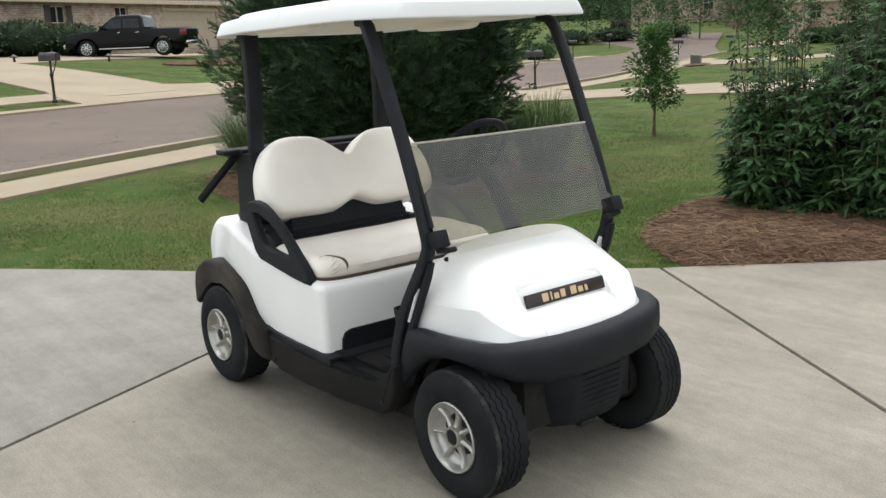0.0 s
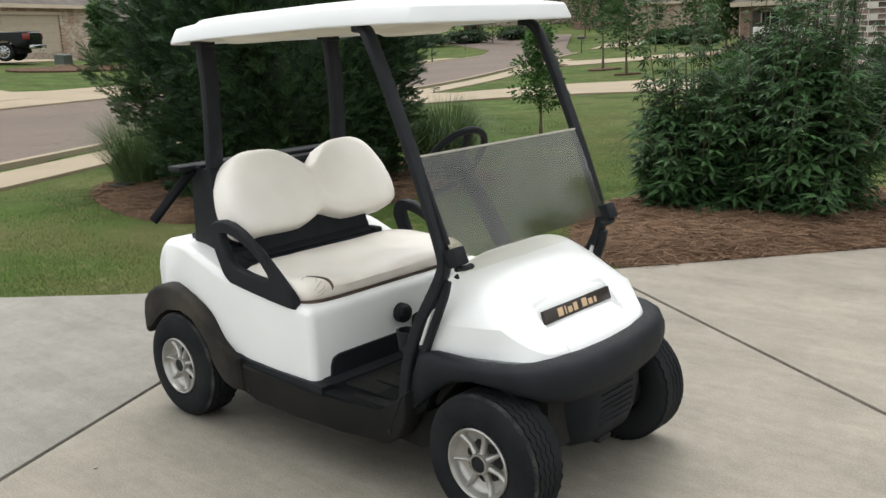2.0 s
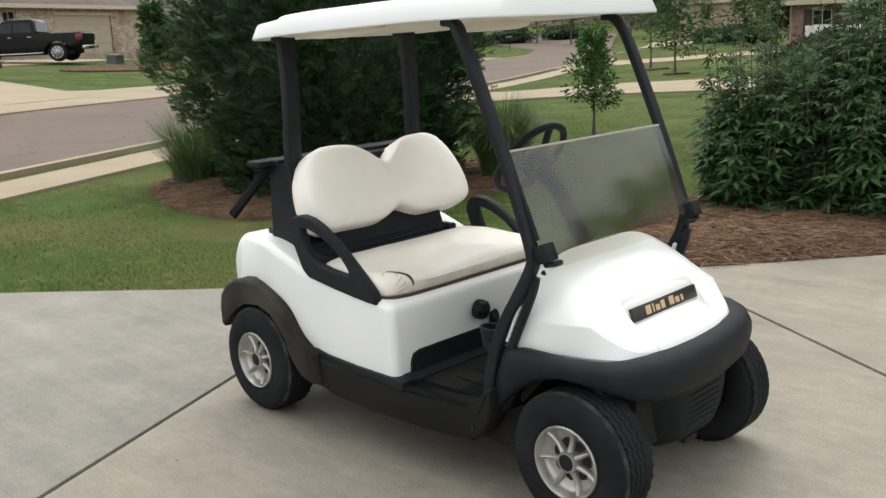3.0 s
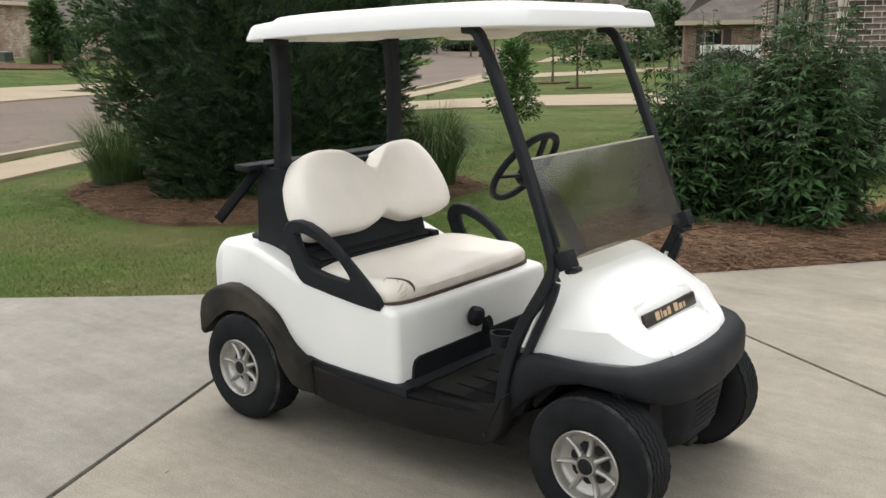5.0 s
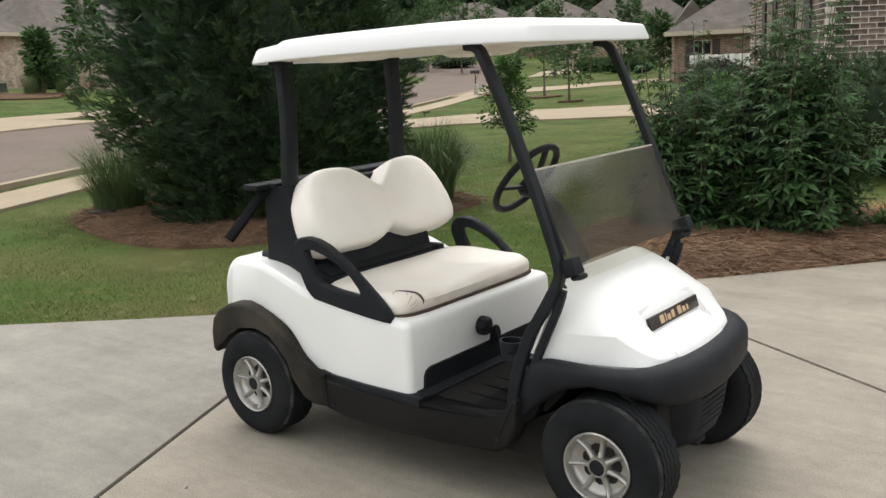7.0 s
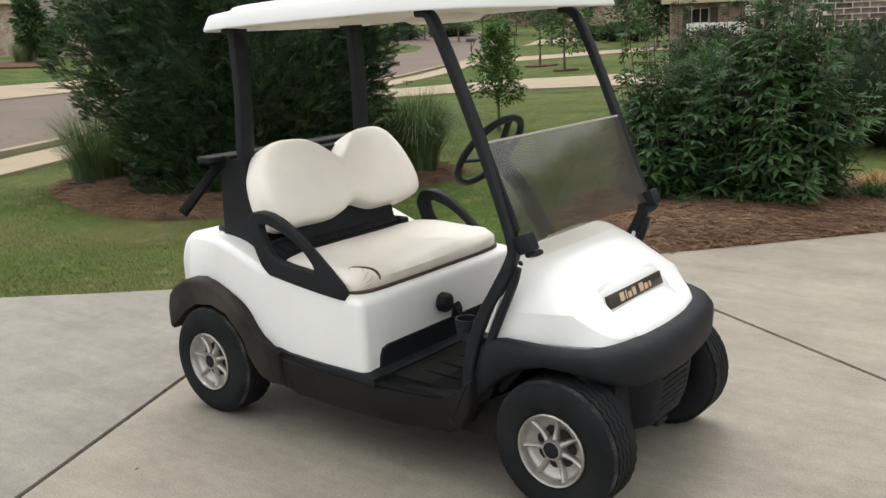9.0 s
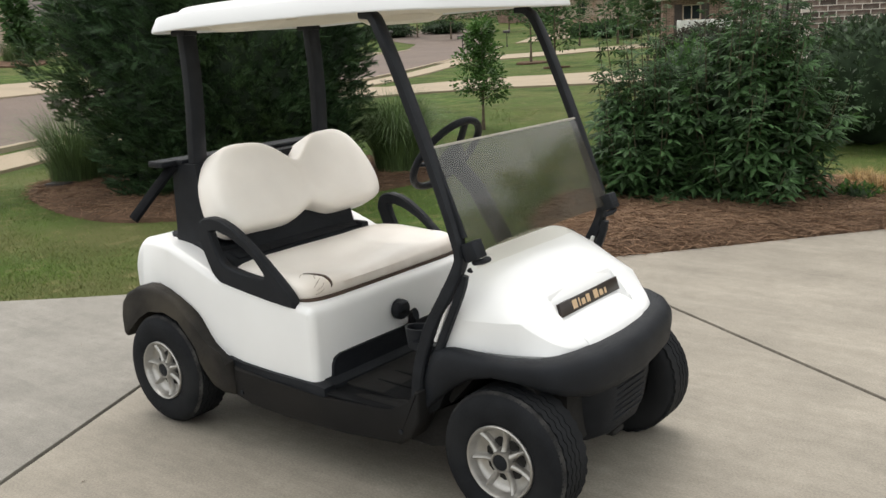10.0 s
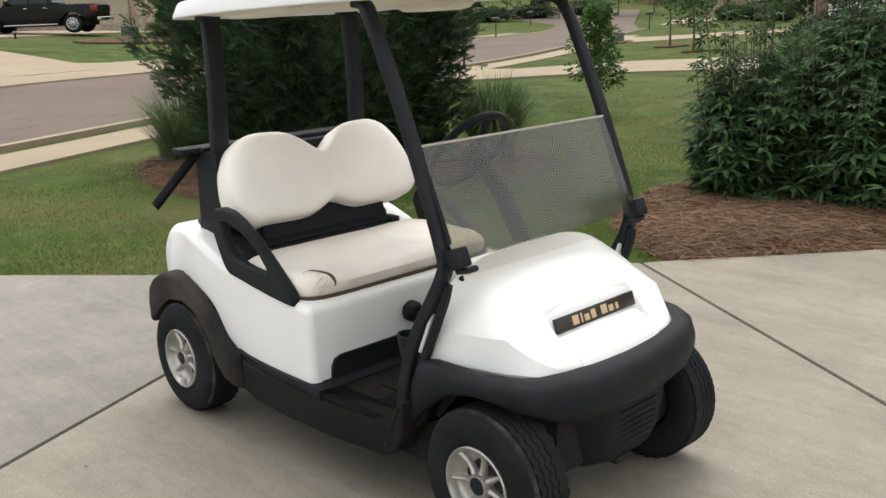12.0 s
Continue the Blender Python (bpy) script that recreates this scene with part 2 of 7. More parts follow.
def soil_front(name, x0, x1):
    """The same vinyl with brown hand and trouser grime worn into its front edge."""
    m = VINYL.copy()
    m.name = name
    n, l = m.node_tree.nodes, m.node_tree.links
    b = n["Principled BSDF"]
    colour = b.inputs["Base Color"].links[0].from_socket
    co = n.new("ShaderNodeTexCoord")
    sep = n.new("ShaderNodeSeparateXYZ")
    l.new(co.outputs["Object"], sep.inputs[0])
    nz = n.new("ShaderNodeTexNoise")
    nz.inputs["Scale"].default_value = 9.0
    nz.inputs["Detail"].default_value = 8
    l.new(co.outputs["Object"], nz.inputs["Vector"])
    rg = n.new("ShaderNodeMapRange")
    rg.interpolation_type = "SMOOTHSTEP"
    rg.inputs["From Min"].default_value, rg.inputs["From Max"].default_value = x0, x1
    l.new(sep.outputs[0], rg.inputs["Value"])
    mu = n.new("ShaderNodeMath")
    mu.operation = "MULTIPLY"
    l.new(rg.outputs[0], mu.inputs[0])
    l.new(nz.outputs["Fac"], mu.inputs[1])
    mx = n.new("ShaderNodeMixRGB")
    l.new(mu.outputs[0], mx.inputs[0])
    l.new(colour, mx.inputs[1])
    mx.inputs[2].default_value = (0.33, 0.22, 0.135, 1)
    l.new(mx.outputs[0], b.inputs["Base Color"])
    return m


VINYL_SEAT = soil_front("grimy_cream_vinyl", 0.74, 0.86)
VINYL_DIRT = material("brown_soiled_vinyl_edge", (0.060, 0.036, 0.024), 0.7, vary=0.3, scale=20, bump=0.2)
VINYL_FOLD_SHADE = material("grey_fold_shade", (0.36, 0.30, 0.24), 0.7, vary=0.2, scale=20)
GOLD = material("gold_lettering", (0.62, 0.45, 0.28), 0.45, metal=0.3, vary=0.05, scale=40)
BADGE = material("black_badge_plate", (0.022, 0.015, 0.012), 0.35, vary=0.2, scale=30)
TINTED = clear_pane("smoked_acrylic", (0.64, 0.63, 0.56), 0.07, haze=0.20, haze_colour=(0.20, 0.188, 0.162), gloss=0.062)
TINTED_BACK = clear_pane("smoked_acrylic_back", (0.64, 0.63, 0.56), 0.02, haze=0.0, gloss=0.0)
CLEAR = clear_pane("hazy_clear_acrylic", (0.965, 0.96, 0.945), 0.06, haze=0.0, haze_colour=(0.30, 0.29, 0.265), gloss=0.0)
PANE = material("dark_window_glass", (0.02, 0.024, 0.028), 0.06, vary=0.2, scale=3, spec=0.25)
EDGE_ACRYLIC = material("frosted_acrylic_edge", (0.42, 0.39, 0.34), 0.5, vary=0.1, scale=30)

from mathutils.bvhtree import BVHTree


# ---- shape helpers ----
def link_mesh(name, bm, mat, parent=None, smooth=None):
    me = bpy.data.meshes.new(name)
    bmesh.ops.recalc_face_normals(bm, faces=bm.faces)
    bm.to_mesh(me)
    bm.free()
    if mat:
        me.materials.append(mat)
    if smooth is not None:
        me.shade_smooth()
        if smooth < 180:
            me.set_sharp_from_angle(angle=radians(smooth))
    ob = new(name, me)
    ob.parent = parent
    return ob


def part(name, bm, mat, parent, label="", smooth=35):
    ob = link_mesh(name, bm, mat, parent, smooth)
    return tagged(ob, label) if label else ob


def thing(name, label, category, group="", at=None):
    ob = new(name)
    ob.empty_display_size = 0.1
    if at is not None:
        ob.matrix_world = at
    return tagged(ob, label, category, group)


def box_bm(x0, x1, y0, y1, z0, z1, bevel=0.0, seg=2, bm=None):
    own = bm is None
    bm = bm or bmesh.new()
    made = bmesh.ops.create_cube(bm, size=1.0)["verts"]
    for v in made:
        v.co = Vector(((x0 + x1) / 2 + v.co.x * (x1 - x0), (y0 + y1) / 2 + v.co.y * (y1 - y0), (z0 + z1) / 2 + v.co.z * (z1 - z0)))
    if bevel and own:
        bmesh.ops.bevel(bm, geom=bm.edges[:], offset=bevel, segments=seg, profile=0.5, affect="EDGES")
    return bm


def loft(rings, closed=True, cap0=True, cap1=True, bm=None):
    """Skin over rings of equally many points."""
    bm = bm or bmesh.new()
    vs = [[bm.verts.new(p) for p in r] for r in rings]
    k = len(vs[0])
    for a, b in zip(vs, vs[1:]):
        for i in range(k if closed else k - 1):
            j = (i + 1) % k
            bm.faces.new((a[i], a[j], b[j], b[i]))
    if closed and cap0:
        bm.faces.new(vs[0][::-1])
    if closed and cap1:
        bm.faces.new(vs[-1])
    return bm


def tube(points, ru, rv=None, seg=10, up=(0, 0, 1), square=2.0, bm=None, taper=None, close=False):
    """A bar of superelliptic section along a line of points."""
    rv = rv or ru
    pts = [Vector(p) for p in points]
    rings = []
    for i, p in enumerate(pts):
        if close:
            d = pts[(i + 1) % len(pts)] - pts[i - 1]
        else:
            d = pts[min(i + 1, len(pts) - 1)] - pts[max(i - 1, 0)]
        d.normalize()
        side = d.cross(Vector(up))
        if side.length < 1e-4:
            side = d.cross(Vector((1, 0, 0)))
        side.normalize()
        top = side.cross(d).normalized()
        k = taper[i] if taper else 1.0
        ring = []
        for j in range(seg):
            a = 2 * math.pi * (j + 0.5) / seg
            c, s = math.cos(a), math.sin(a)
            ring.append(p + side * (ru * k * math.copysign(abs(c) ** (2 / square), c)) + top * (rv * k * math.copysign(abs(s) ** (2 / square), s)))
        rings.append(ring)
    if close:
        rings.append(rings[0])
        out = loft(rings, cap0=False, cap1=False, bm=bm)
        bmesh.ops.remove_doubles(out, verts=out.verts, dist=1e-6)
        return out
    return loft(rings, bm=bm)


def smooth_line(pts, per=6, closed=False):
    """Catmull-Rom through the points."""
    pts = [Vector(p) for p in pts]
    n = len(pts)
    out = []
    for i in range(n if closed else n - 1):
        if closed:
            p0, p1, p2, p3 = pts[i - 1], pts[i], pts[(i + 1) % n], pts[(i + 2) % n]
        else:
            p0, p1, p2, p3 = pts[max(i - 1, 0)], pts[i], pts[i + 1], pts[min(i + 2, n - 1)]
        for j in range(per):
            t = j / per
            out.append(0.5 * ((2 * p1) + (p2 - p0) * t + (2 * p0 - 5 * p1 + 4 * p2 - p3) * t * t + (3 * p1 - p0 - 3 * p2 + p3) * t ** 3))
    if not closed:
        out.append(pts[-1])
    return out


def plate_xz(outline, y0, y1, bevel=0.01, seg=3):
    """A side-view outline (x, z) given thickness across y, with rounded rims."""
    bm = bmesh.new()
    a = [bm.verts.new((p[0], y0, p[1])) for p in outline]
    b = [bm.verts.new((p[0], y1, p[1])) for p in outline]
    k = len(a)
    f0 = bm.faces.new(a)
    f1 = bm.faces.new(b[::-1])
    for i in range(k):
        bm.faces.new((a[i], b[i], b[(i + 1) % k], a[(i + 1) % k]))
    if bevel:
        bmesh.ops.bevel(bm, geom=list(f0.edges) + list(f1.edges), offset=bevel, segments=seg, profile=0.5, affect="EDGES")
    return bm


def round_plate_xz(outline, y0, y1, r, steps=6):
    """A side-view outline given thickness across y, its rims rolled over with radius r."""
    n = len(outline)
    area = sum(outline[i - 1][0] * outline[i][1] - outline[i][0] * outline[i - 1][1] for i in range(n))
    inward = []
    for i in range(n):
        a, b = Vector(outline[i - 1]), Vector(outline[(i + 1) % n])
        d = (b - a).normalized()
        inward.append(Vector((-d.y, d.x)) if area > 0 else Vector((d.y, -d.x)))
    rings = []
    for k in range(steps + 1):
        t = math.pi / 2 * k / steps
        rings.append((r * (1 - math.sin(t)), r * (1 - math.cos(t))))
    rings = [(q, y0 + y) for q, y in rings] + [(q, y1 - y) for q, y in rings[::-1]]
    return loft([[(p[0] + w.x * q, y, p[1] + w.y * q) for p, w in zip(outline, inward)] for q, y in rings])


def resample(loop, n):
    loop = [Vector(p) for p in loop]
    d = [0.0]
    for i in range(len(loop)):
        d.append(d[-1] + (loop[(i + 1) % len(loop)] - loop[i]).length)
    out = []
    for k in range(n):
        s = d[-1] * k / n
        i = max(j for j in range(len(loop)) if d[j] <= s)
        f = (s - d[i]) / max(1e-9, d[i + 1] - d[i])
        out.append(loop[i].lerp(loop[(i + 1) % len(loop)], f))
    return out


def ring_plate_xz(outer, inner, y0, y1, bevel=0.008, n=48):
    """A closed loop handle: outline and hole in side view, with thickness across y."""
    o = resample([(p[0], 0, p[1]) for p in outer], n)
    dense = resample([(p[0], 0, p[1]) for p in inner], 240)
    c = sum(dense, Vector()) / len(dense)
    h = []
    for p in o:
        ang = math.atan2(p.z - c.z, p.x - c.x)
        h.append(min(dense, key=lambda v: abs((math.atan2(v.z - c.z, v.x - c.x) - ang + math.pi) % (2 * math.pi) - math.pi)))
    rings = []
    for f_in, y in ((0.0, y0 + bevel), (bevel, y0)):
        rings.append([p + (c - p).normalized() * f_in + Vector((0, y, 0)) for p in o])
    for f_in, y in ((-bevel, y0), (0.0, y0 + bevel), (0.0, y1 - bevel), (-bevel, y1)):
        rings.append([p + (c - p).normalized() * f_in + Vector((0, y, 0)) for p in h])
    for f_in, y in ((bevel, y1), (0.0, y1 - bevel)):
        rings.append([p + (c - p).normalized() * f_in + Vector((0, y, 0)) for p in o])
    rings.append(rings[0])
    bm = loft(rings, cap0=False, cap1=False)
    bmesh.ops.remove_doubles(bm, verts=bm.verts, dist=1e-5)
    return bm


def lathe_y(profile, seg=40, bm=None, cap0=True):
    """Turn a profile of (radius, y) about the y axis."""
    rings = []
    for r, y in profile:
        rings.append([(r * math.cos(2 * math.pi * i / seg), y, r * math.sin(2 * math.pi * i / seg)) for i in range(seg)])
    return loft(rings, cap0=cap0, cap1=True, bm=bm)


def move(bm, m):
    bmesh.ops.transform(bm, matrix=m, verts=bm.verts)
    return bm


def sstep(t):
    t = max(0.0, min(1.0, t))
    return t * t * (3 - 2 * t)


# ---- the ground ----
# street frame: s runs along the near kerb, n across the street
KERB0, U, V = Vector((-8.45, 0.69)), Vector((-0.45, 0.893)), Vector((-0.893, -0.45))


def street(s, n):
    return KERB0 + U * s + V * n


def to_street(x, y):
    d = Vector((x, y)) - KERB0
    return d.dot(U), d.dot(V)


def height(x, y):
    s, n = to_street(x, y)
    h = -0.32 * sstep((s - 6) / 26) * sstep((n + 16) / 12) + 1.1 * sstep((s - 62) / 50) + 2.1 * sstep((s - 92) / 45)
    r = max(0.0, n - 5.5)
    h += 2.35 * (1 - math.exp(-r / 18)) * (1 - 0.85 * sstep((s - 30) / 30)) * sstep((n - 5.5) / 3)
    return h


def drape(name, loop, lift, mat, depth=0.0, step=1.0, parent=None, kind="structure", category="", label=""):
    """A flat strip cut to a plan outline and laid over the ground, with a rim of the given depth."""
    bm = bmesh.new()
    bm.faces.new([bm.verts.new((p[0], p[1], 0)) for p in loop])
    lo = Vector((min(p[0] for p in loop), min(p[1] for p in loop)))
    hi = Vector((max(p[0] for p in loop), max(p[1] for p in loop)))
    for ax in (0, 1):
        k = lo[ax] + step
        while k < hi[ax]:
            no = Vector((1, 0, 0)) if ax == 0 else Vector((0, 1, 0))
            bmesh.ops.bisect_plane(bm, geom=bm.verts[:] + bm.edges[:] + bm.faces[:], plane_co=no * k, plane_no=no)
            k += step
    for v in bm.verts:
        v.co.z = height(v.co.x, v.co.y) + lift
    if depth:
        rim = [e for e in bm.edges if e.is_boundary]
        ext = bmesh.ops.extrude_edge_only(bm, edges=rim)["geom"]
        for g in ext:
            if isinstance(g, bmesh.types.BMVert):
                g.co.z -= depth
    ob = link_mesh(name, bm, mat, parent, 30)
    if parent is None:
        tagged(ob, label, category, kind=kind)
    return ob


def inside(p, loop):
    x, y, c = p[0], p[1], False
    for i in range(len(loop)):
        (x1, y1), (x2, y2) = loop[i - 1][:2], loop[i][:2]
        if (y1 > y) != (y2 > y) and x < (x2 - x1) * (y - y1) / (y2 - y1) + x1:
            c = not c
    return c


# the lawn and land out to the horizon
axis_x = sorted(set([-2500, -1200, -600, -350, -220, -150, -110] + list(range(-90, 40, 2)) + [44, 60, 100, 200, 500, 1200, 2500]))
axis_y = sorted(set([-2500, -1200, -500, -200, -100, -50, -30] + list(range(-20, 120, 2)) + [130, 150, 180, 230, 320, 600, 1200, 2500]))
bm = bmesh.new()
grid = [[bm.verts.new((x, y, height(x, y) - (0.13 if 2.2 < to_street(x, y)[1] < 6.4 else 0.03))) for x in axis_x] for y in axis_y]
for r0, r1 in zip(grid, grid[1:]):
    for i in range(len(axis_x) - 1):
        bm.faces.new((r0[i], r0[i + 1], r1[i + 1], r1[i]))
ground = tagged(link_mesh("ground", bm, LAWN, None, 180), "patchy green mown lawn with dry spots", "lawn", kind="structure")

# the drive under the cart: slabs with open joints between them
LAWN_EDGE = [(-14.0, -9.9), (-7.0, -3.85), (-3.44, -0.72), (-2.8, -0.18), (-2.22, 0.28), (-1.76, 0.68), (0.12, 2.52), (0.28, 2.74), (0.55, 3.05), (0.95, 3.53), (1.42, 4.1), (2.6, 5.6), (4.5, 7.6), (9.0, 11.0)]
JL0, JL1 = Vector((-1.20, 1.25)), Vector((1.92, -5.7))
JR0, JR1 = Vector((0.12, 2.52)), Vector((7.5, -1.87))


def cut_poly(loop, p, q, side, gap=0.011):
    """The part of a plan outline to one side of the line p-q."""
    d = (q - p).normalized()
    nrm = Vector((-d.y, d.x)) * side
    out = []
    f = [(Vector(a[:2]) - p).dot(nrm) - gap for a in loop]
    for i in range(len(loop)):
        a, b, fa, fb = Vector(loop[i - 1][:2]), Vector(loop[i][:2]), f[i - 1], f[i]
        if (fa >= 0) != (fb >= 0):
            out.append(tuple(a.lerp(b, fa / (fa - fb))))
        if fb >= 0:
            out.append(tuple(b))
    return out


drive_loop = LAWN_EDGE + [(12.0, 8.0), (12.0, -14.0), (-8.0, -16.0), (-14.0, -12.0)]
drive = tagged(new("driveway"), "grey concrete driveway in large broom-finished slabs", "driveway", kind="structure")
west = cut_poly(drive_loop, JL0, JL1, -1)
east = cut_poly(drive_loop, JL0, JL1, 1)
mid = cut_poly(east, JR0, JR1, -1)
far_slab = cut_poly(east, JR0, JR1, 1)
for loop, mix in ((west, CONCRETE_GREY), (mid, CONCRETE), (far_slab, CONCRETE)):
    loop = [p for i, p in enumerate(loop) if (Vector(p) - Vector(loop[i - 1])).length > 1e-4]
    bm = bmesh.new()
    f = bm.faces.new([bm.verts.new((p[0], p[1], 0.0)) for p in loop])
    if f.normal.z < 0:
        f.normal_flip()
    ext = bmesh.ops.extrude_face_region(bm, geom=[f])["geom"]
    for g in ext:
        if isinstance(g, bmesh.types.BMVert):
            g.co.z = -0.10
    bmesh.ops.recalc_face_normals(bm, faces=bm.faces)
    top = [e for e in bm.edges if all(abs(v.co.z) < 1e-5 for v in e.verts)]
    bmesh.ops.bevel(bm, geom=top, offset=0.006, segments=2, profile=0.5, affect="EDGES")
    ob = link_mesh("slab", bm, mix, drive, 30)
bm = bmesh.new()
for p, q in ((JL0, JL1), (JR0, JR1)):
    d = (q - p).normalized() * 1.0
    w = Vector((-d.y, d.x)) * 0.016
    bm.faces.new([bm.verts.new((*(a + o), -0.016)) for a, o in ((p, w), (q, w), (q, -w), (p, -w))])
link_mesh("joint_filler", bm, JOINT, drive)

# street, kerbs, verges and walks
drape("road", [street(-60, 0.55), street(-30, 0.55), street(0, 0.55), street(62, 0.55), street(75, 3), street(100, 6), street(100, 24), street(74, 9.5), street(62, 7.75), street(0, 7.75), street(-60, 7.75)], -0.035 + 0.045, ASPHALT, 0.0, 3.0, category="road", label="worn brownish asphalt residential street with cracks")
drape("kerb", [street(-60, 0.42), street(64, 0.42), street(64, 0.6), street(-60, 0.6)], 0.05, CONCRETE_OLD, 0.1, 4.0, category="kerb", label="pale concrete street kerb")
drape("kerb", [street(-60, 7.7), street(64, 7.7), street(64, 7.9), street(-60, 7.9)], 0.05, CONCRETE_OLD, 0.1, 4.0, category="kerb", label="pale concrete street kerb")
drape("pavement", [street(-60, -1.05), street(50, -1.05), street(50, 0.0), street(-60, 0.0)], 0.012, CONCRETE_OLD, 0.05, 3.0, category="pavement", label="narrow pale concrete pavement beside the street")
drape("pavement", [street(-60, 8.8), street(60, 8.8), street(60, 9.9), street(-60, 9.9)], 0.012, CONCRETE_OLD, 0.05, 3.0, category="pavement", label="narrow pale concrete pavement beside the street")

# ---- the golf cart ----
cart = thing("golf_cart", "white golf cart with cream vinyl bench and black trim", "golf cart")


def mirrored(build, name, mat, label="", smooth=35):
    """The same part on both sides of the cart: build(side) gives the mesh, side -1 or 1."""
    return [part(name, build(side), mat, cart, label, smooth) for side in (-1, 1)]


# rear body shell in white
BODY = [(-0.272, 0.47), (-0.281, 0.58), (-0.279, 0.66), (-0.272, 0.700), (-0.252, 0.726), (-0.215, 0.738), (-0.08, 0.746), (0.03, 0.744), (0.13, 0.724), (0.23, 0.690), (0.34, 0.655),
        (0.55, 0.628), (0.76, 0.6075), (0.815, 0.602), (0.838, 0.594), (0.848, 0.574), (0.85, 0.53), (0.85, 0.46), (0.85, 0.38), (0.85, 0.315), (0.846, 0.28), (0.833, 0.251), (0.808, 0.232), (0.77, 0.225), (0.70, 0.225), (0.55, 0.225), (0.44, 0.228), (0.38, 0.26), (0.32, 0.32), (0.26, 0.39),
        (0.19, 0.475), (0.10, 0.52), (0.0, 0.54), (-0.12, 0.52), (-0.21, 0.46)]
bm = round_plate_xz([(p.x, p.y) for p in resample(smooth_line([(a, b, 0) for a, b in BODY], 4, closed=True), 230)], -0.505, 0.505, 0.030)
for k in range(17):
    bmesh.ops.bisect_plane(bm, geom=bm.verts[:] + bm.edges[:] + bm.faces[:], plane_co=(-0.235 + k * 0.06, 0, 0), plane_no=(1, 0, 0))
for v in bm.verts:
    tail = sstep((0.16 - v.co.x) / 0.44)
    v.co.y *= (1 - 0.11 * tail ** 1.3) * (1 - 0.10 * tail * max(0.0, (v.co.z - 0.60) / 0.14) ** 1.7)
part("rear_body", bm, WHITE_GEL, cart, "glossy white moulded rear body shell", 50)
# seat pan and rear deck
part("seat_deck", box_bm(0.10, 0.365, -0.43, 0.43, 0.58, 0.655, 0.03, 3), WHITE_GEL, cart)
part("rear_deck", loft([[(-0.105, -0.355, 0.70), (-0.105, 0.355, 0.70), (0.30, 0.34, 0.66), (0.30, -0.425, 0.66)], [(-0.10, -0.37, 0.764), (-0.10, 0.37, 0.764), (0.27, 0.345, 0.737), (0.27, -0.43, 0.737)], [(-0.092, -0.362, 0.771), (-0.092, 0.362, 0.771), (0.265, 0.335, 0.745), (0.265, -0.42, 0.745)]]), BLACK_PLASTIC, cart, "black plastic tray behind the seat")
# black kick plate below the seat front
part("kick_plate", loft([[(x, y, z) for y, z in ((-0.438, 0.24), (-0.425, 0.37), (-0.412, 0.395), (-0.385, 0.405), (0.455, 0.405), (0.455, 0.24))] for x in (0.842, 0.862)]), BLACK_PLASTIC, cart)
part("kick_ledge", plate_xz([(0.85, 0.285), (0.893, 0.285), (0.89, 0.308), (0.868, 0.325), (0.85, 0.328)], -0.47, 0.50, 0.006, 2), BLACK_PLASTIC, cart)

# rear mudguards of faded plastic
FEND_OUT = [(-0.278, 0.34), (-0.280, 0.42), (-0.264, 0.482), (-0.223, 0.525), (-0.150, 0.561), (-0.06, 0.575), (0.02, 0.567), (0.095, 0.543), (0.160, 0.505), (0.226, 0.444), (0.294, 0.384), (0.353, 0.347), (0.41, 0.334)]
FEND_IN = [(0.42, 0.20), (0.356, 0.196), (0.30, 0.212), (0.258, 0.25), (0.235, 0.30), (0.212, 0.36), (0.184, 0.416), (0.125, 0.472), (0.03, 0.498), (-0.08, 0.485), (-0.16, 0.442), (-0.222, 0.365), (-0.242, 0.335), (-0.262, 0.325)]


def guard(side):
    a, b = sorted((side * 0.44, side * 0.548))
    return plate_xz(FEND_OUT + FEND_IN, a, b, 0.02, 3)


mirrored(guard, "rear_mudguard", FADED_PLASTIC, "dusty faded black plastic rear mudguard")
# rocker panels along the sill
ROCKER = [(0.41, 0.316), (0.60, 0.296), (0.80, 0.288), (0.90, 0.287), (1.10, 0.298), (1.22, 0.30), (1.29, 0.335), (1.325, 0.40), (1.345, 0.40), (1.335, 0.29), (1.30, 0.225), (1.25, 0.192), (1.0, 0.176), (0.70, 0.17), (0.50, 0.178), (0.41, 0.19)]


def rocker(side):
    a, b = sorted((side * 0.43, side * 0.528))
    return plate_xz(ROCKER, a, b, 0.014, 3)


mirrored(rocker, "rocker_panel", DUSTY_PLASTIC, "dusty black plastic sill panel")
for side in (-1, 1):
    part("sill_strip", plate_xz([(0.38, 0.346), (0.45, 0.334), (0.62, 0.326), (0.80, 0.324), (0.865, 0.325), (0.90, 0.318), (0.90, 0.280), (0.62, 0.288), (0.40, 0.304)], *sorted((side * 0.46, side * 0.520)), 0.005, 2), BLACK_PLASTIC, cart)
for side in (-1, 1):
    for x, z in ((0.455, 0.215), (1.262, 0.245)):
        part("screw", move(lathe_y([(0.009, -0.003), (0.009, 0.0015), (0.006, 0.003)], 10), Matrix.Translation((x, side * 0.53, z))), BLACK_PAINT, cart)
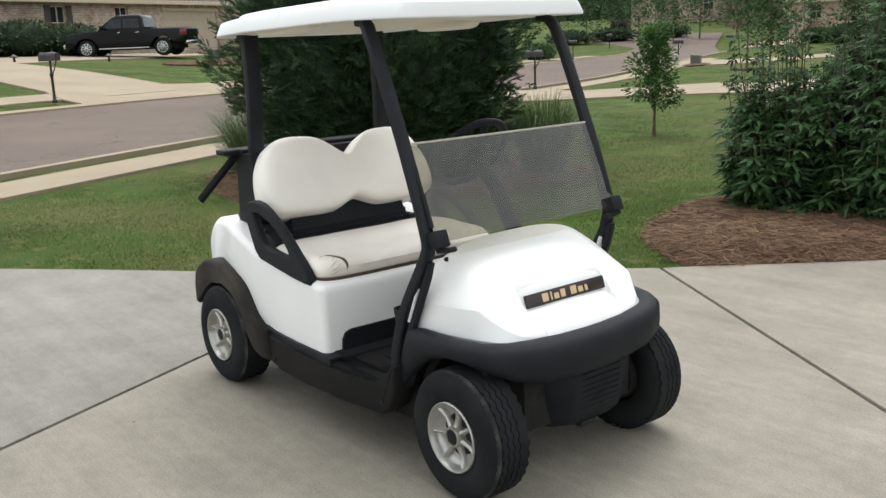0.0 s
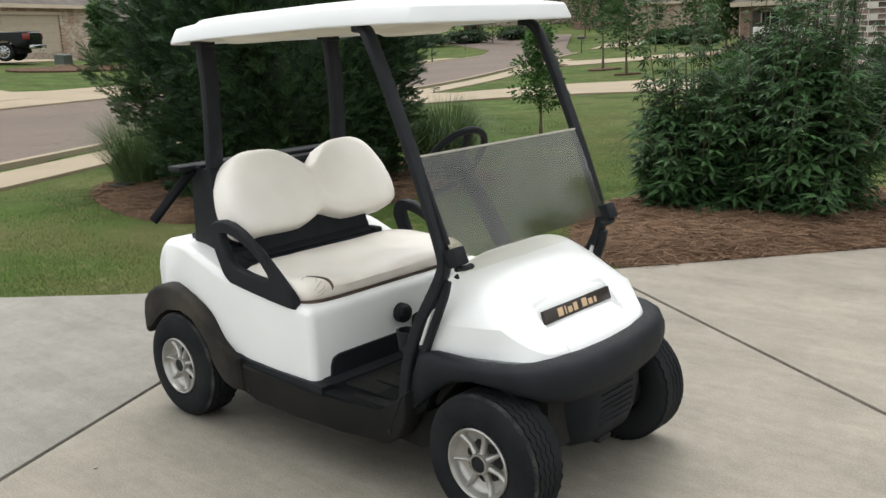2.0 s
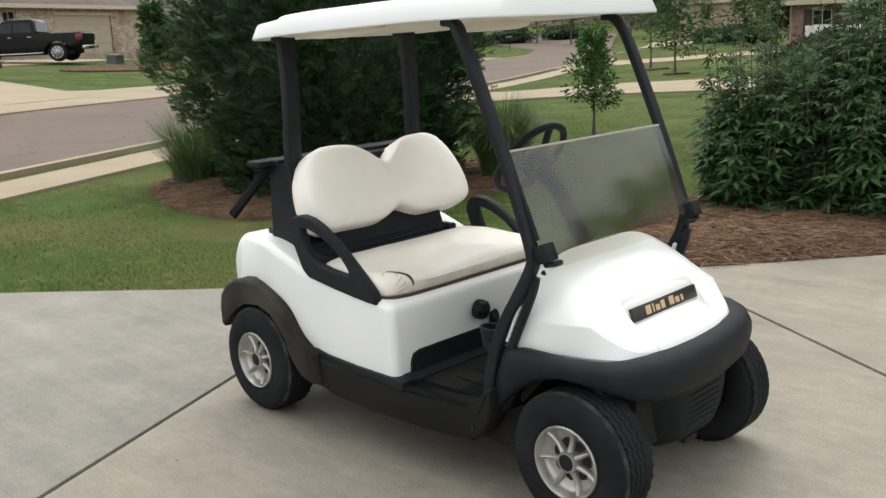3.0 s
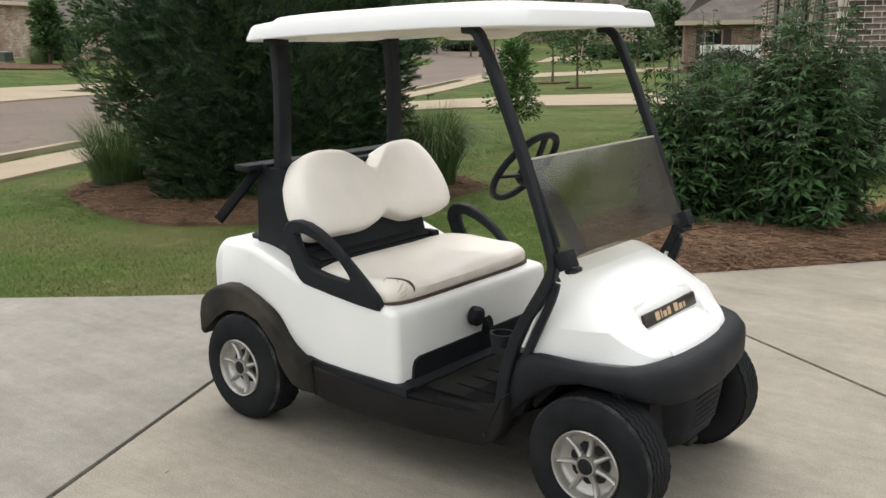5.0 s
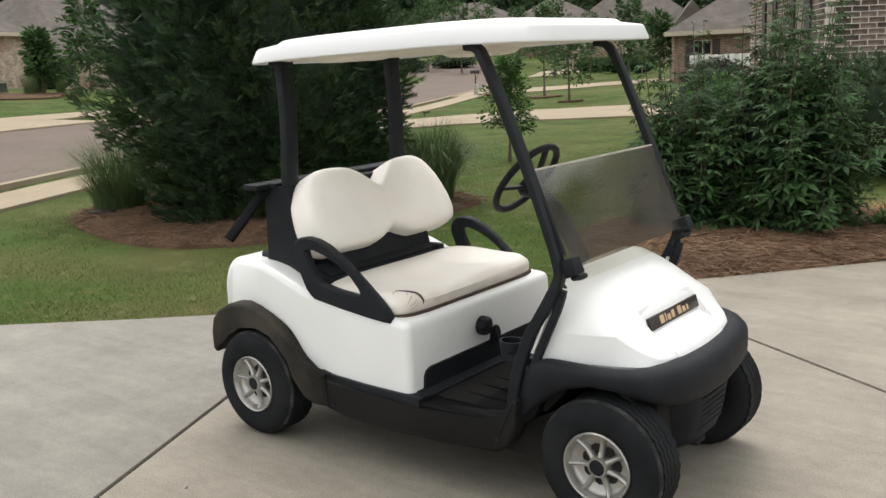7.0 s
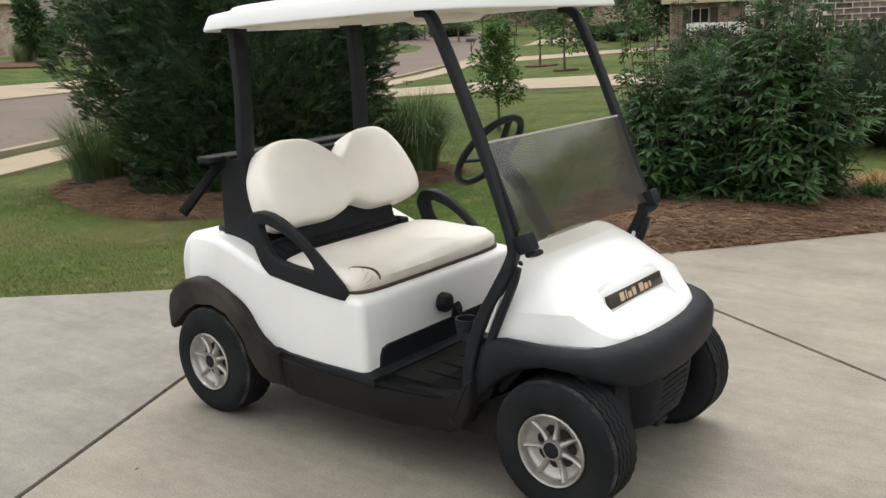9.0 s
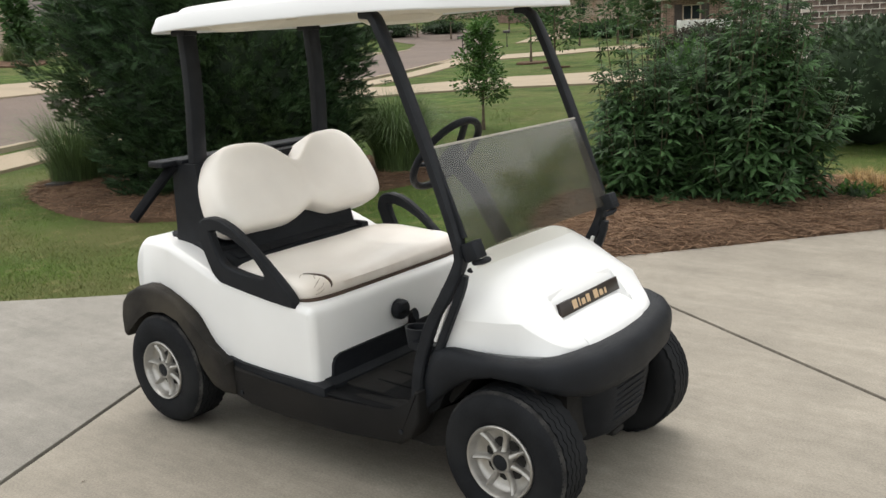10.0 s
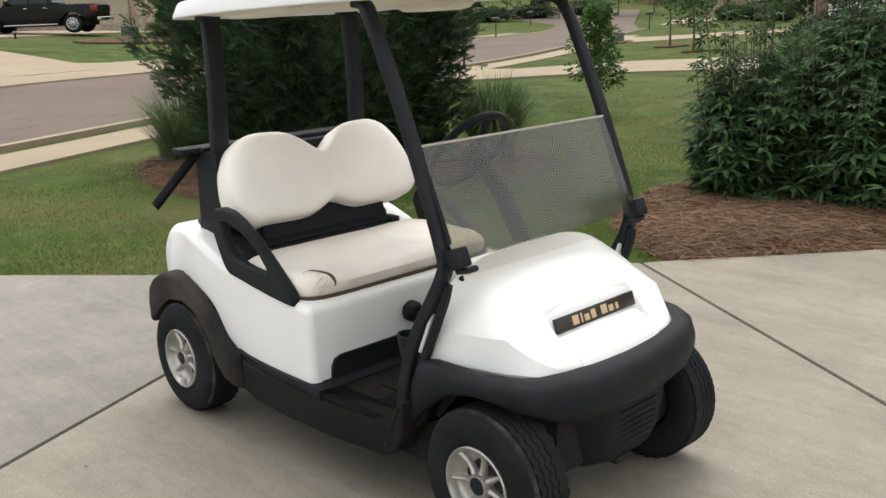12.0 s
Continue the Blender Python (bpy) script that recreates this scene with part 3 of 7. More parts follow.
# floor, toe board and step edges
part("floor_mat", plate_xz([(0.85, 0.27), (0.85, 0.292), (1.27, 0.292), (1.36, 0.35), (1.44, 0.50), (1.46, 0.50), (1.38, 0.33), (1.29, 0.27)], -0.47, 0.47, 0.004, 1), FLOOR_RUBBER, cart, "black ribbed rubber floor mat")
for k in range(9):
    y = -0.40 + k * 0.10
    part("mat_rib", box_bm(0.93, 1.26, y - 0.006, y + 0.006, 0.291, 0.297, 0.002, 1), FLOOR_RUBBER, cart)
for side in (-1, 1):
    part("step_edge", box_bm(0.90, 1.24, side * 0.495 - 0.02, side * 0.495 + 0.02, 0.290, 0.303, 0.005, 2), FLOOR_RUBBER, cart)
# chassis under the floor
part("chassis", loft([[(-0.2, -0.36, 0.2), (-0.2, 0.36, 0.2), (-0.2, 0.36, 0.46), (-0.2, -0.36, 0.46)], [(0.3, -0.36, 0.15), (0.3, 0.36, 0.15), (0.3, 0.36, 0.33), (0.3, -0.36, 0.33)],
                      [(1.3, -0.42, 0.16), (1.3, 0.42, 0.16), (1.3, 0.42, 0.28), (1.3, -0.42, 0.28)], [(1.75, -0.27, 0.2), (1.75, 0.27, 0.2), (1.75, 0.27, 0.5), (1.75, -0.27, 0.5)]]), UNDERSIDE, cart)
part("rear_axle", tube([(0, -0.46, 0.228), (0, 0.46, 0.228)], 0.035, seg=12), UNDERSIDE, cart)
part("front_axle", tube([(1.66, -0.42, 0.228), (1.66, 0.42, 0.228)], 0.03, seg=12), UNDERSIDE, cart)
for side in (-1, 1):
    part("rear_wheel_well", plate_xz([(-0.24, 0.30), (-0.2, 0.42), (-0.08, 0.50), (0.08, 0.52), (0.2, 0.47), (0.28, 0.33), (0.26, 0.33), (0.17, 0.46), (0.08, 0.505), (-0.08, 0.485), (-0.19, 0.41), (-0.225, 0.30)], *sorted((side * 0.36, side * 0.45)), 0.0), UNDERSIDE, cart)

# front cowl: one skin of cross arches from the dash to the nose
NOSE = [(1.54, 0.762, 0.232), (1.565, 0.7545, 0.235), (1.60, 0.7335, 0.233), (1.64, 0.7035, 0.229), (1.664, 0.679, 0.225), (1.670, 0.668, 0.223), (1.673, 0.661, 0.222), (1.689, 0.613, 0.219), (1.693, 0.609, 0.218), (1.715, 0.604, 0.214), (1.755, 0.587, 0.205), (1.785, 0.570, 0.196), (1.800, 0.557, 0.192), (1.808, 0.535, 0.190)]
COWL = [(1.40, 0.450, 0.545, 0.822, 2.8), (1.412, 0.451, 0.545, 0.832, 2.9), (1.44, 0.447, 0.545, 0.826, 2.9), (1.52, 0.433, 0.545, 0.790, 2.8), (1.59, 0.415, 0.545, 0.742, 2.7), (1.64, 0.402, 0.545, 0.699, 2.7),
        (1.685, 0.388, 0.545, 0.648, 2.8), (1.725, 0.365, 0.543, 0.607, 3.0), (1.76, 0.335, 0.54, 0.578, 3.0), (1.785, 0.29, 0.535, 0.556, 2.8), (1.80, 0.22, 0.53, 0.541, 2.4)]
rings = []
fine_cowl = []
for i in range(len(COWL) - 1):
    # a smooth curve through the stations
    p0, p1, p2, p3 = (COWL[max(0, min(len(COWL) - 1, i + d))] for d in (-1, 0, 1, 2))
    m1, m2 = [((p2[c] - p0[c]) / max(1e-6, p2[0] - p0[0]), (p3[c] - p1[c]) / max(1e-6, p3[0] - p1[0])) for c in range(5)], p2[0] - p1[0]
    for k in range(7):
        t = k / 7
        h00, h10, h01, h11 = 2 * t ** 3 - 3 * t * t + 1, t ** 3 - 2 * t * t + t, 3 * t * t - 2 * t ** 3, t ** 3 - t * t
        fine_cowl.append(tuple(h00 * p1[c] + h10 * m2 * m1[c][0] + h01 * p2[c] + h11 * m2 * m1[c][1] for c in range(5)))
fine_cowl.append(COWL[-1])
for x, w, zb, zt, p in fine_cowl:
    ring = []
    zc = zb + min(0.098, 0.76 * (zt - zb))
    k0, k1 = math.cos(radians(16)) ** (2 / p), math.sin(radians(16)) ** (2 / p)
    inset = 0.986 - 0.05 * sstep((x - 1.60) / 0.14)
    arch = [(w * (1.008 + (inset - 1.008) * (j / 6)), zb + (zc - zb) * j / 6) for j in range(6)]
    for j in range(45):
        a = radians(16 + 74 * j / 44)
        arch.append((w * inset * max(0.0, math.cos(a)) ** (2 / p) / k0, zc + (zt - zc) * (math.sin(a) ** (2 / p) - k1) / (1 - k1)))
    arch[-1] = (0.0, zt)
    for y, z in arch + [(-v, u) for v, u in arch[-2::-1]]:
        z -= 0.034 * sstep((0.210 - abs(y)) / 0.008) * sstep((x - 1.645) / 0.03) * (1 - sstep((x - 1.728) / 0.03))
        ring.append((x - 0.03 * ((abs(y) / w) ** 3) * (x - 1.3), y, z))
    ring += [(x, -w * 0.9, zb - 0.08), (x, w * 0.9, zb - 0.08)]
    rings.append(ring)
part("front_cowl", loft(rings), WHITE_GEL, cart, "glossy white domed front cowl with a crease along the flank", 12)
# raised nose panel and badge
rings = []
for x, z, hw in NOSE:
    top = []
    for i in range(13):
        k = -1 + i / 6
        edge = 0.006 * sstep((abs(k) - 0.86) / 0.14)
        y = hw * k
        top.append((x - 0.30 * y * y, y, z - edge - 0.26 * y * y * (1 - sstep((x - 1.655) / 0.02))))
    drop = 0.26 * hw * hw * (1 - sstep((x - 1.655) / 0.02))
    low = z - 0.006 - drop
    rings.append(top + [(x - 0.018, hw + 0.010, low - 0.010), (x - 0.04, hw + 0.028, low - 0.05), (x - 0.04, -hw - 0.028, low - 0.05), (x - 0.018, -hw - 0.010, low - 0.010)])
part("nose_panel", loft(rings), WHITE_GEL, cart, "raised white nose panel", 34)
BADGE_M = Matrix.Translation((1.6795, 0.010, 0.637)) @ Euler((0, radians(-18), 0)).to_matrix().to_4x4()
badge = part("badge", move(box_bm(-0.008, 0.006, -0.198, 0.198, -0.0235, 0.0235, 0.003, 2), BADGE_M), BADGE, cart, "black front badge with gold marks")
# the maker's lettering stands as plain gold bars
for y, w, h in ((-0.108, 0.030, 0.034), (-0.078, 0.008, 0.034), (-0.053, 0.024, 0.024), (-0.020, 0.024, 0.032), (0.034, 0.030, 0.034), (0.070, 0.024, 0.024), (0.100, 0.014, 0.024)):
    part("gold_mark", move(box_bm(0.005, 0.0072, y - w / 2, y + w / 2, -0.014, -0.014 + h * 0.86, 0.0012, 1), BADGE_M), GOLD, badge)

# black front bumper and wings: a rounded band swept round the nose
BAND = [(1.315, 0.488, 0.40, 0.30, 0.012), (1.345, 0.490, 0.47, 0.335, 0.02), (1.39, 0.492, 0.548, 0.372, 0.03), (1.45, 0.494, 0.560, 0.422, 0.034), (1.53, 0.496, 0.560, 0.470, 0.038), (1.62, 0.494, 0.556, 0.494, 0.042),
        (1.69, 0.476, 0.553, 0.488, 0.046), (1.755, 0.432, 0.550, 0.458, 0.052), (1.80, 0.362, 0.548, 0.425, 0.06), (1.828, 0.27, 0.546, 0.402, 0.064), (1.842, 0.15, 0.544, 0.394, 0.066), (1.846, 0.0, 0.543, 0.392, 0.066)]
stations = [(x, -y, a, b, c) for x, y, a, b, c in BAND] + [(x - 0.012, y * 0.95, a, b, c) for x, y, a, b, c in BAND[-2::-1]]
rings = []
for i, (x, y, zt, zb, fat) in enumerate(stations):
    p0, p1 = stations[max(i - 1, 0)], stations[min(i + 1, len(stations) - 1)]
    d = Vector((p1[0] - p0[0], p1[1] - p0[1])).normalized()
    out = Vector((d.y, -d.x))
    ring = []
    for j in range(20):
        a = 2 * math.pi * j / 20
        c, s = math.cos(a), math.sin(a)
        k = math.copysign(abs(c) ** 0.7, c) * fat
        zc, hz = (zt + zb) / 2, (zt - zb) / 2
        ring.append((x + out.x * k - out.x * 0.02, y + out.y * k - out.y * 0.02, zc + hz * math.copysign(abs(s) ** 0.75, s)))
    rings.append(ring)
part("front_bumper", loft(rings), BLACK_PLASTIC, cart, "thick black textured bumper wrapped round the nose", 60)
# shelf that closes the gap between bumper and cowl
bm = bmesh.new()
bm.faces.new([bm.verts.new((x - 0.06, y * 0.90, 0.505)) for x, y, *_ in stations])
ext = bmesh.ops.extrude_face_region(bm, geom=bm.faces[:])["geom"]
for g in ext:
    if isinstance(g, bmesh.types.BMVert):
        g.co.z += 0.03
part("bumper_shelf", bm, BLACK_PLASTIC, cart)
# lower apron with ribs
ap = [[(x, 0.03 + y * k, z) for x, y in ((1.64, -0.26), (1.64, 0.26), (1.745, 0.235), (1.800 + dx, 0.180), (1.815 + dx, 0.12), (1.815 + dx, -0.10), (1.795 + dx, -0.165), (1.735, -0.225))]
      for z, k, dx in ((0.455, 1.0, -0.005), (0.40, 1.0, 0.004), (0.33, 0.97, 0.006), (0.24, 0.90, -0.006), (0.19, 0.82, -0.022), (0.172, 0.70, -0.04))]
apron = part("front_apron", loft(ap), BLACK_PLASTIC, cart, "ribbed black lower front apron", 40)
for k in range(7):
    z = 0.238 + k * 0.0225
    x = 1.813 + (0.004 if z > 0.32 else 0.004 - 0.012 * (0.32 - z) / 0.08)
    part("apron_rib", tube([(x - 0.004, -0.065, z), (x + 0.002, -0.055, z), (x + 0.002, 0.135, z), (x - 0.004, 0.145, z)], 0.007, 0.0055, 6), BLACK_PLASTIC, apron)
part("tow_lip", box_bm(1.72, 1.79, -0.03, 0.05, 0.158, 0.180, 0.008, 2), UNDERSIDE, apron)
for side in (-1, 1):
    part("front_wheel_well", plate_xz([(1.38, 0.36), (1.48, 0.47), (1.6, 0.505), (1.68, 0.50), (1.74, 0.44), (1.725, 0.43), (1.67, 0.48), (1.6, 0.485), (1.5, 0.45), (1.4, 0.34)], *sorted((side * 0.24, side * 0.425)), 0.0), UNDERSIDE, cart)
    part("steering_knuckle", tube([(1.66, side * 0.30, 0.24), (1.66, side * 0.40, 0.235)], 0.05, 0.05, 12), UNDERSIDE, cart)
    part("damper", tube([(1.64, side * 0.29, 0.23), (1.62, side * 0.26, 0.46)], 0.022, 0.022, 10), UNDERSIDE, cart)

# dash behind the cowl
part("dashboard", plate_xz([(1.44, 0.50), (1.44, 0.775), (1.425, 0.785), (1.41, 0.765), (1.405, 0.73), (1.408, 0.66), (1.412, 0.58), (1.415, 0.50)], -0.34, 0.34, 0.006, 2), BLACK_PLASTIC, cart, "black moulded dashboard")

# windscreen: smoked pane with the folded half in front, clear lower strip, clips
WS_T, WS_B = Vector((1.383, 0, 1.193)), Vector((1.522, 0, 0.868))
wdir = (WS_T - WS_B).normalized()
wout = Vector((-wdir.z, 0, wdir.x)) * -1


def pane(lo, hi, half, off, thick, mat, name, label):
    o = wout * off
    a, b = WS_B + wdir * lo + o, WS_B + wdir * hi + o
    t = wout * thick / 2
    rings = [[a - t + Vector((0, -half, 0)), a + t + Vector((0, -half, 0)), a + t + Vector((0, half, 0)), a - t + Vector((0, half, 0))],
             [b - t + Vector((0, -half, 0)), b + t + Vector((0, -half, 0)), b + t + Vector((0, half, 0)), b - t + Vector((0, half, 0))]]
    return part(name, loft(rings), mat, cart, label)


full = (WS_T - WS_B).length
screen = pane(0.0, full, 0.447, 0.0, 0.004, TINTED, "windscreen", "smoked hazy acrylic windscreen, folded down")
screen.data.materials.append(TINTED_BACK)
for face in screen.data.polygons:
    face.material_index = 0 if face.normal.dot(wout) > 0.9 else 1
pane(0.015, full - 0.004, 0.440, -0.014, 0.004, CLEAR, "folded_windscreen", "hazy folded windscreen half")
pane(-0.048, 0.02, 0.42, -0.016, 0.004, CLEAR, "lower_windscreen", "clear lower windscreen strip")
for v in (full,):
    c = WS_B + wdir * v
    part("windscreen_edge", tube([c + Vector((0, -0.447, 0)), c + Vector((0, 0.447, 0))], 0.0042, 0.0042, 6), EDGE_ACRYLIC, screen)
for side in (-1, 1):
    c = WS_B + wdir * 0.01
    part("windscreen_clip", move(box_bm(-0.022, 0.03, -0.028, 0.028, -0.03, 0.03, 0.006, 2), Matrix.Translation(c + Vector((0.004, side * 0.44, 0))) @ Euler((0, radians(-23), 0)).to_matrix().to_4x4()), BLACK_PLASTIC, cart)
    c = WS_B + wdir * -0.030 + Vector((-0.006, side * 0.022, 0))
    part("windscreen_hook", tube([c + Vector((0.012, side * 0.36, 0)), c + Vector((0.018, side * 0.40, 0.002)), c + Vector((0.012, side * 0.435, 0.006))], 0.012, 0.010, 8), BLACK_PLASTIC, cart)
    gut = [WS_B + wdir * 0.05 + Vector((-0.012, side * 0.445, 0)), WS_T + Vector((-0.012, side * 0.445, 0))]
    part("windscreen_channel", tube(gut, 0.010, 0.016, 8, square=4), BLACK_PLASTIC, cart)

# roof posts
for side in (-1, 1):
    y = side * 0.455
    pts = smooth_line([(1.13, side * 0.44, 1.607), (1.178, side * 0.447, 1.598), (1.215, y, 1.548), (1.272, y, 1.43), (1.356, y, 1.234), (1.425, y, 1.058), (1.478, y, 0.905), (1.487, y, 0.84), (1.468, side * 0.462, 0.79)], 5)
    part("front_post", tube(pts, 0.016, 0.025, 10, up=(0, 1, 0), square=3.5), BLACK_PAINT, cart, "black square-tube front roof post")
    pts = smooth_line([(1.492, side * 0.462, 0.86), (1.472, side * 0.466, 0.795), (1.428, side * 0.472, 0.715), (1.374, side * 0.477, 0.62), (1.340, side * 0.482, 0.53), (1.318, side * 0.486, 0.44), (1.306, side * 0.488, 0.34)], 5)
    part("post_foot", tube(pts, 0.022, 0.017, 10, up=(0, 1, 0), square=4, taper=[0.75 + 0.25 * sstep(i / 6) for i in range(len(pts))]), BLACK_PLASTIC, cart, "black moulded foot of the roof post")
    pts = smooth_line([(1.500, side * 0.458, 0.80), (1.492, side * 0.460, 0.765), (1.474, side * 0.464, 0.715), (1.436, side * 0.468, 0.63), (1.402, side * 0.474, 0.55), (1.380, side * 0.480, 0.50)], 5)
    part("cowl_trim", tube(pts, 0.014, 0.012, 8, up=(0, 1, 0), square=4), BLACK_PLASTIC, cart, "slim black trim along the cowl edge")
    pts = smooth_line([(1.452, side * 0.458, 0.735), (1.420, side * 0.460, 0.655), (1.385, side * 0.464, 0.570)], 4)
    part("cowl_flange", tube(pts, 0.006, 0.020, 6, up=(0, 1, 0), square=4), WHITE_GEL, cart)
    pts = smooth_line([(0.096, side * 0.340, 1.585), (0.101, side * 0.340, 1.50), (0.107, side * 0.342, 1.40), (0.106, side * 0.345, 1.26), (0.098, side * 0.348, 1.13), (0.092, side * 0.348, 0.92), (0.090, side * 0.348, 0.75)], 5)
    part("rear_post", tube(pts, 0.024, 0.037, 10, up=(0, 1, 0), square=3.5), BLACK_PAINT, cart, "black flattened rear roof post")

# roof: stepped white shell with a cream lining
RX, RA, RB = 0.70, 0.70, 0.515


def roof_ring(scale_x, scale_y, z, n=8.0, seg=72, sag=0.0):
    ring = []
    for i in range(seg):
        a = 2 * math.pi * (i + 0.5) / seg
        c, s = math.cos(a), math.sin(a)
        x = RA * scale_x * math.copysign(abs(c) ** (2 / n), c)
        y = RB * scale_y * math.copysign(abs(s) ** (2 / n), s)
        ring.append((RX + x, y, 1.577 + 0.026 * (RX + x) + z - sag * (y / RB) ** 2 + 0.012 * (1 - (x / RA) ** 2)))
    return ring


shell = [roof_ring(0.962, 0.955, 0.006), roof_ring(0.985, 0.982, 0.000), roof_ring(0.997, 0.996, -0.002), roof_ring(1.0, 1.0, 0.002), roof_ring(0.999, 0.998, 0.010), roof_ring(0.978, 0.966, 0.050), roof_ring(0.970, 0.957, 0.056), roof_ring(0.955, 0.94, 0.059),
         roof_ring(0.875, 0.885, 0.067, 7), roof_ring(0.868, 0.876, 0.069, 7), roof_ring(0.850, 0.856, 0.079, 7), roof_ring(0.84, 0.845, 0.081, 7), roof_ring(0.70, 0.70, 0.085, 6), roof_ring(0.45, 0.45, 0.089, 4), roof_ring(0.1, 0.1, 0.090, 2)]
roof = part("roof", loft(shell, cap0=False), WHITE_ROOF, cart, "white moulded canopy roof with a raised top", 22)
part("roof_lining", loft([roof_ring(0.964, 0.957, 0.006), roof_ring(0.93, 0.90, 0.010), roof_ring(0.86, 0.80, 0.000, 6), roof_ring(0.80, 0.70, 0.004, 6), roof_ring(0.76, 0.64, 0.018, 6), roof_ring(0.4, 0.4, 0.022, 4)], cap0=False), LINER, roof, "cream moulded roof lining", 40)
for side in (-1, 1):
    # moulded grab ledges under both sides of the roof
    ledge = [[(x, side * 0.41 + e * hw, z) for e, z in ((-1, 1.612), (-0.96, zb + 0.012), (-0.7, zb), (0.7, zb), (0.96, zb + 0.012), (1, 1.612))] for x, hw, zb in ((0.34, 0.030, 1.597), (0.37, 0.048, 1.590), (0.42, 0.056, 1.574), (0.47, 0.058, 1.572), (0.68, 0.058, 1.576), (0.73, 0.054, 1.584), (0.77, 0.035, 1.602))]
    part("grab_ledge", loft(ledge), LINER, roof, "cream moulded grab ledge", 40)
    part("post_cap", box_bm(0.040, 0.125, side * 0.340 - 0.034, side * 0.340 + 0.034, 1.566, 1.588, 0.006, 2), BLACK_PAINT, cart)


# seat: bench cushion and two-lobed backrest
def pillow(outline, depths, name, mat, label, m, seams=()):
    c = sum((Vector(p) for p in outline), Vector((0, 0))) / len(outline)
    rings = [[m @ Vector((d, c.x + (p[0] - c.x) * k, c.y + (p[1] - c.y) * k)) for p in outline] for k, d in depths]
    return part(name, loft(rings), mat, cart, label, 60)


half = [(0.0, 0.246), (0.031, 0.26), (0.072, 0.293), (0.118, 0.33), (0.169, 0.352), (0.239, 0.358), (0.314, 0.356), (0.375, 0.328), (0.417, 0.274), (0.445, 0.208), (0.461, 0.128), (0.456, 0.059), (0.432, 0.017), (0.382, -0.003), (0.288, -0.006), (0.198, -0.009), (0.117, -0.006), (0.059, 0.014), (0.0, 0.037)]
outline = half + [(-y, z) for y, z in half[-2:0:-1]]
outline = [(p.x, p.y) for p in smooth_line([(a, b, 0) for a, b in outline], 2, closed=True)]
BACK_M = Matrix.Translation((0.321, 0.032, 0.799)) @ Euler((0, radians(-26.8), 0)).to_matrix().to_4x4()
back = pillow(outline, [(0.80, -0.098), (0.955, -0.094), (0.99, -0.080), (1.0, -0.055), (1.0, -0.02), (0.993, 0.012), (0.975, 0.034), (0.93, 0.048), (0.84, 0.058), (0.70, 0.062), (0.5, 0.060), (0.3, 0.056), (0.1, 0.054)], "backrest", VINYL, "two-lobed cream vinyl backrest, slightly soiled", BACK_M)
for side in (-1, 1):
    pts = [BACK_M @ Vector((0.0475 + 0.006 * math.sin(k / 8 * math.pi), side * (0.335 + 0.018 * math.sin(k / 8 * math.pi)), 0.02 + 0.30 * k / 8)) for k in range(9)]
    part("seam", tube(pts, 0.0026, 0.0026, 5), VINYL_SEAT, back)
part("backrest_shell", loft([[BACK_M @ Vector((d, p[0] * k, 0.17 + (p[1] - 0.17) * k)) for p in outline] for k, d in ((0.97, -0.090), (0.975, -0.106), (0.92, -0.116))]), BLACK_PLASTIC, cart)
part("backrest_bracket", plate_xz([(0.255, 0.655), (0.330, 0.66), (0.295, 0.79), (0.215, 0.95), (0.185, 0.95), (0.225, 0.80)], -0.31, 0.31, 0.006, 2), BLACK_PLASTIC, cart)
bar = part("backrest_bar", plate_xz([(0.235, 0.660), (0.372, 0.660), (0.366, 0.695), (0.345, 0.708), (0.262, 0.735)], -0.43, 0.328, 0.006, 2), BLACK_PLASTIC, cart, "black moulded rail under the backrest")
part("rail_lip", plate_xz([(0.290, 0.722), (0.352, 0.703), (0.356, 0.712), (0.296, 0.734)], -0.40, 0.305, 0.003, 1), BLACK_PLASTIC, bar)
part("rail_end", box_bm(0.300, 0.376, 0.290, 0.336, 0.662, 0.722, 0.008, 2), BLACK_PLASTIC, bar)

rings = []
CX, CA, CB = 0.572, 0.235, 0.473
for k, z in ((0.90, 0.0), (0.985, 0.004), (1.0, 0.02), (1.0, 0.048), (0.988, 0.068), (0.955, 0.082), (0.90, 0.089), (0.85, 0.091), (0.79, 0.092), (0.72, 0.092), (0.65, 0.092), (0.58, 0.092), (0.51, 0.092), (0.44, 0.091), (0.37, 0.091), (0.30, 0.091), (0.23, 0.090), (0.16, 0.090), (0.10, 0.090), (0.04, 0.090)):
    ring = []
    for i in range(140):
        a = 2 * math.pi * (i + 0.5) / 140
        c, s = math.cos(a), math.sin(a)
        x = CX + CA * (1 - (1 - k) * (CB / CA) if k > 0.9 else k * 0.95) * math.copysign(abs(c) ** (2 / 7), c)
        y = CB * k * math.copysign(abs(s) ** (2 / 7), s)
        near_bowl = ((y + 0.17) / 0.21) ** 2 + ((x - 0.62) / 0.175) ** 2
        far_bowl = ((y - 0.29) / 0.15) ** 2 + ((x - 0.60) / 0.16) ** 2
        dent = -0.037 * math.exp(-near_bowl ** 2) - 0.024 * math.exp(-far_bowl ** 2)
        ripple = 0.0035 * noise.noise(Vector((x * 9, y * 9, 2.0)))
        front = -0.012 * sstep((x - 0.68) / 0.12)
        ring.append((x, y, 0.602 + z + ((dent + ripple + front) if z > 0.06 else 0) + 0.016 * (0.8 - x) * (z > 0.05)))
    rings.append(ring)
bm = loft(rings)
skin = BVHTree.FromBMesh(bm)
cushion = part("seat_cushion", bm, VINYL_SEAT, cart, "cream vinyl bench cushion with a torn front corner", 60)
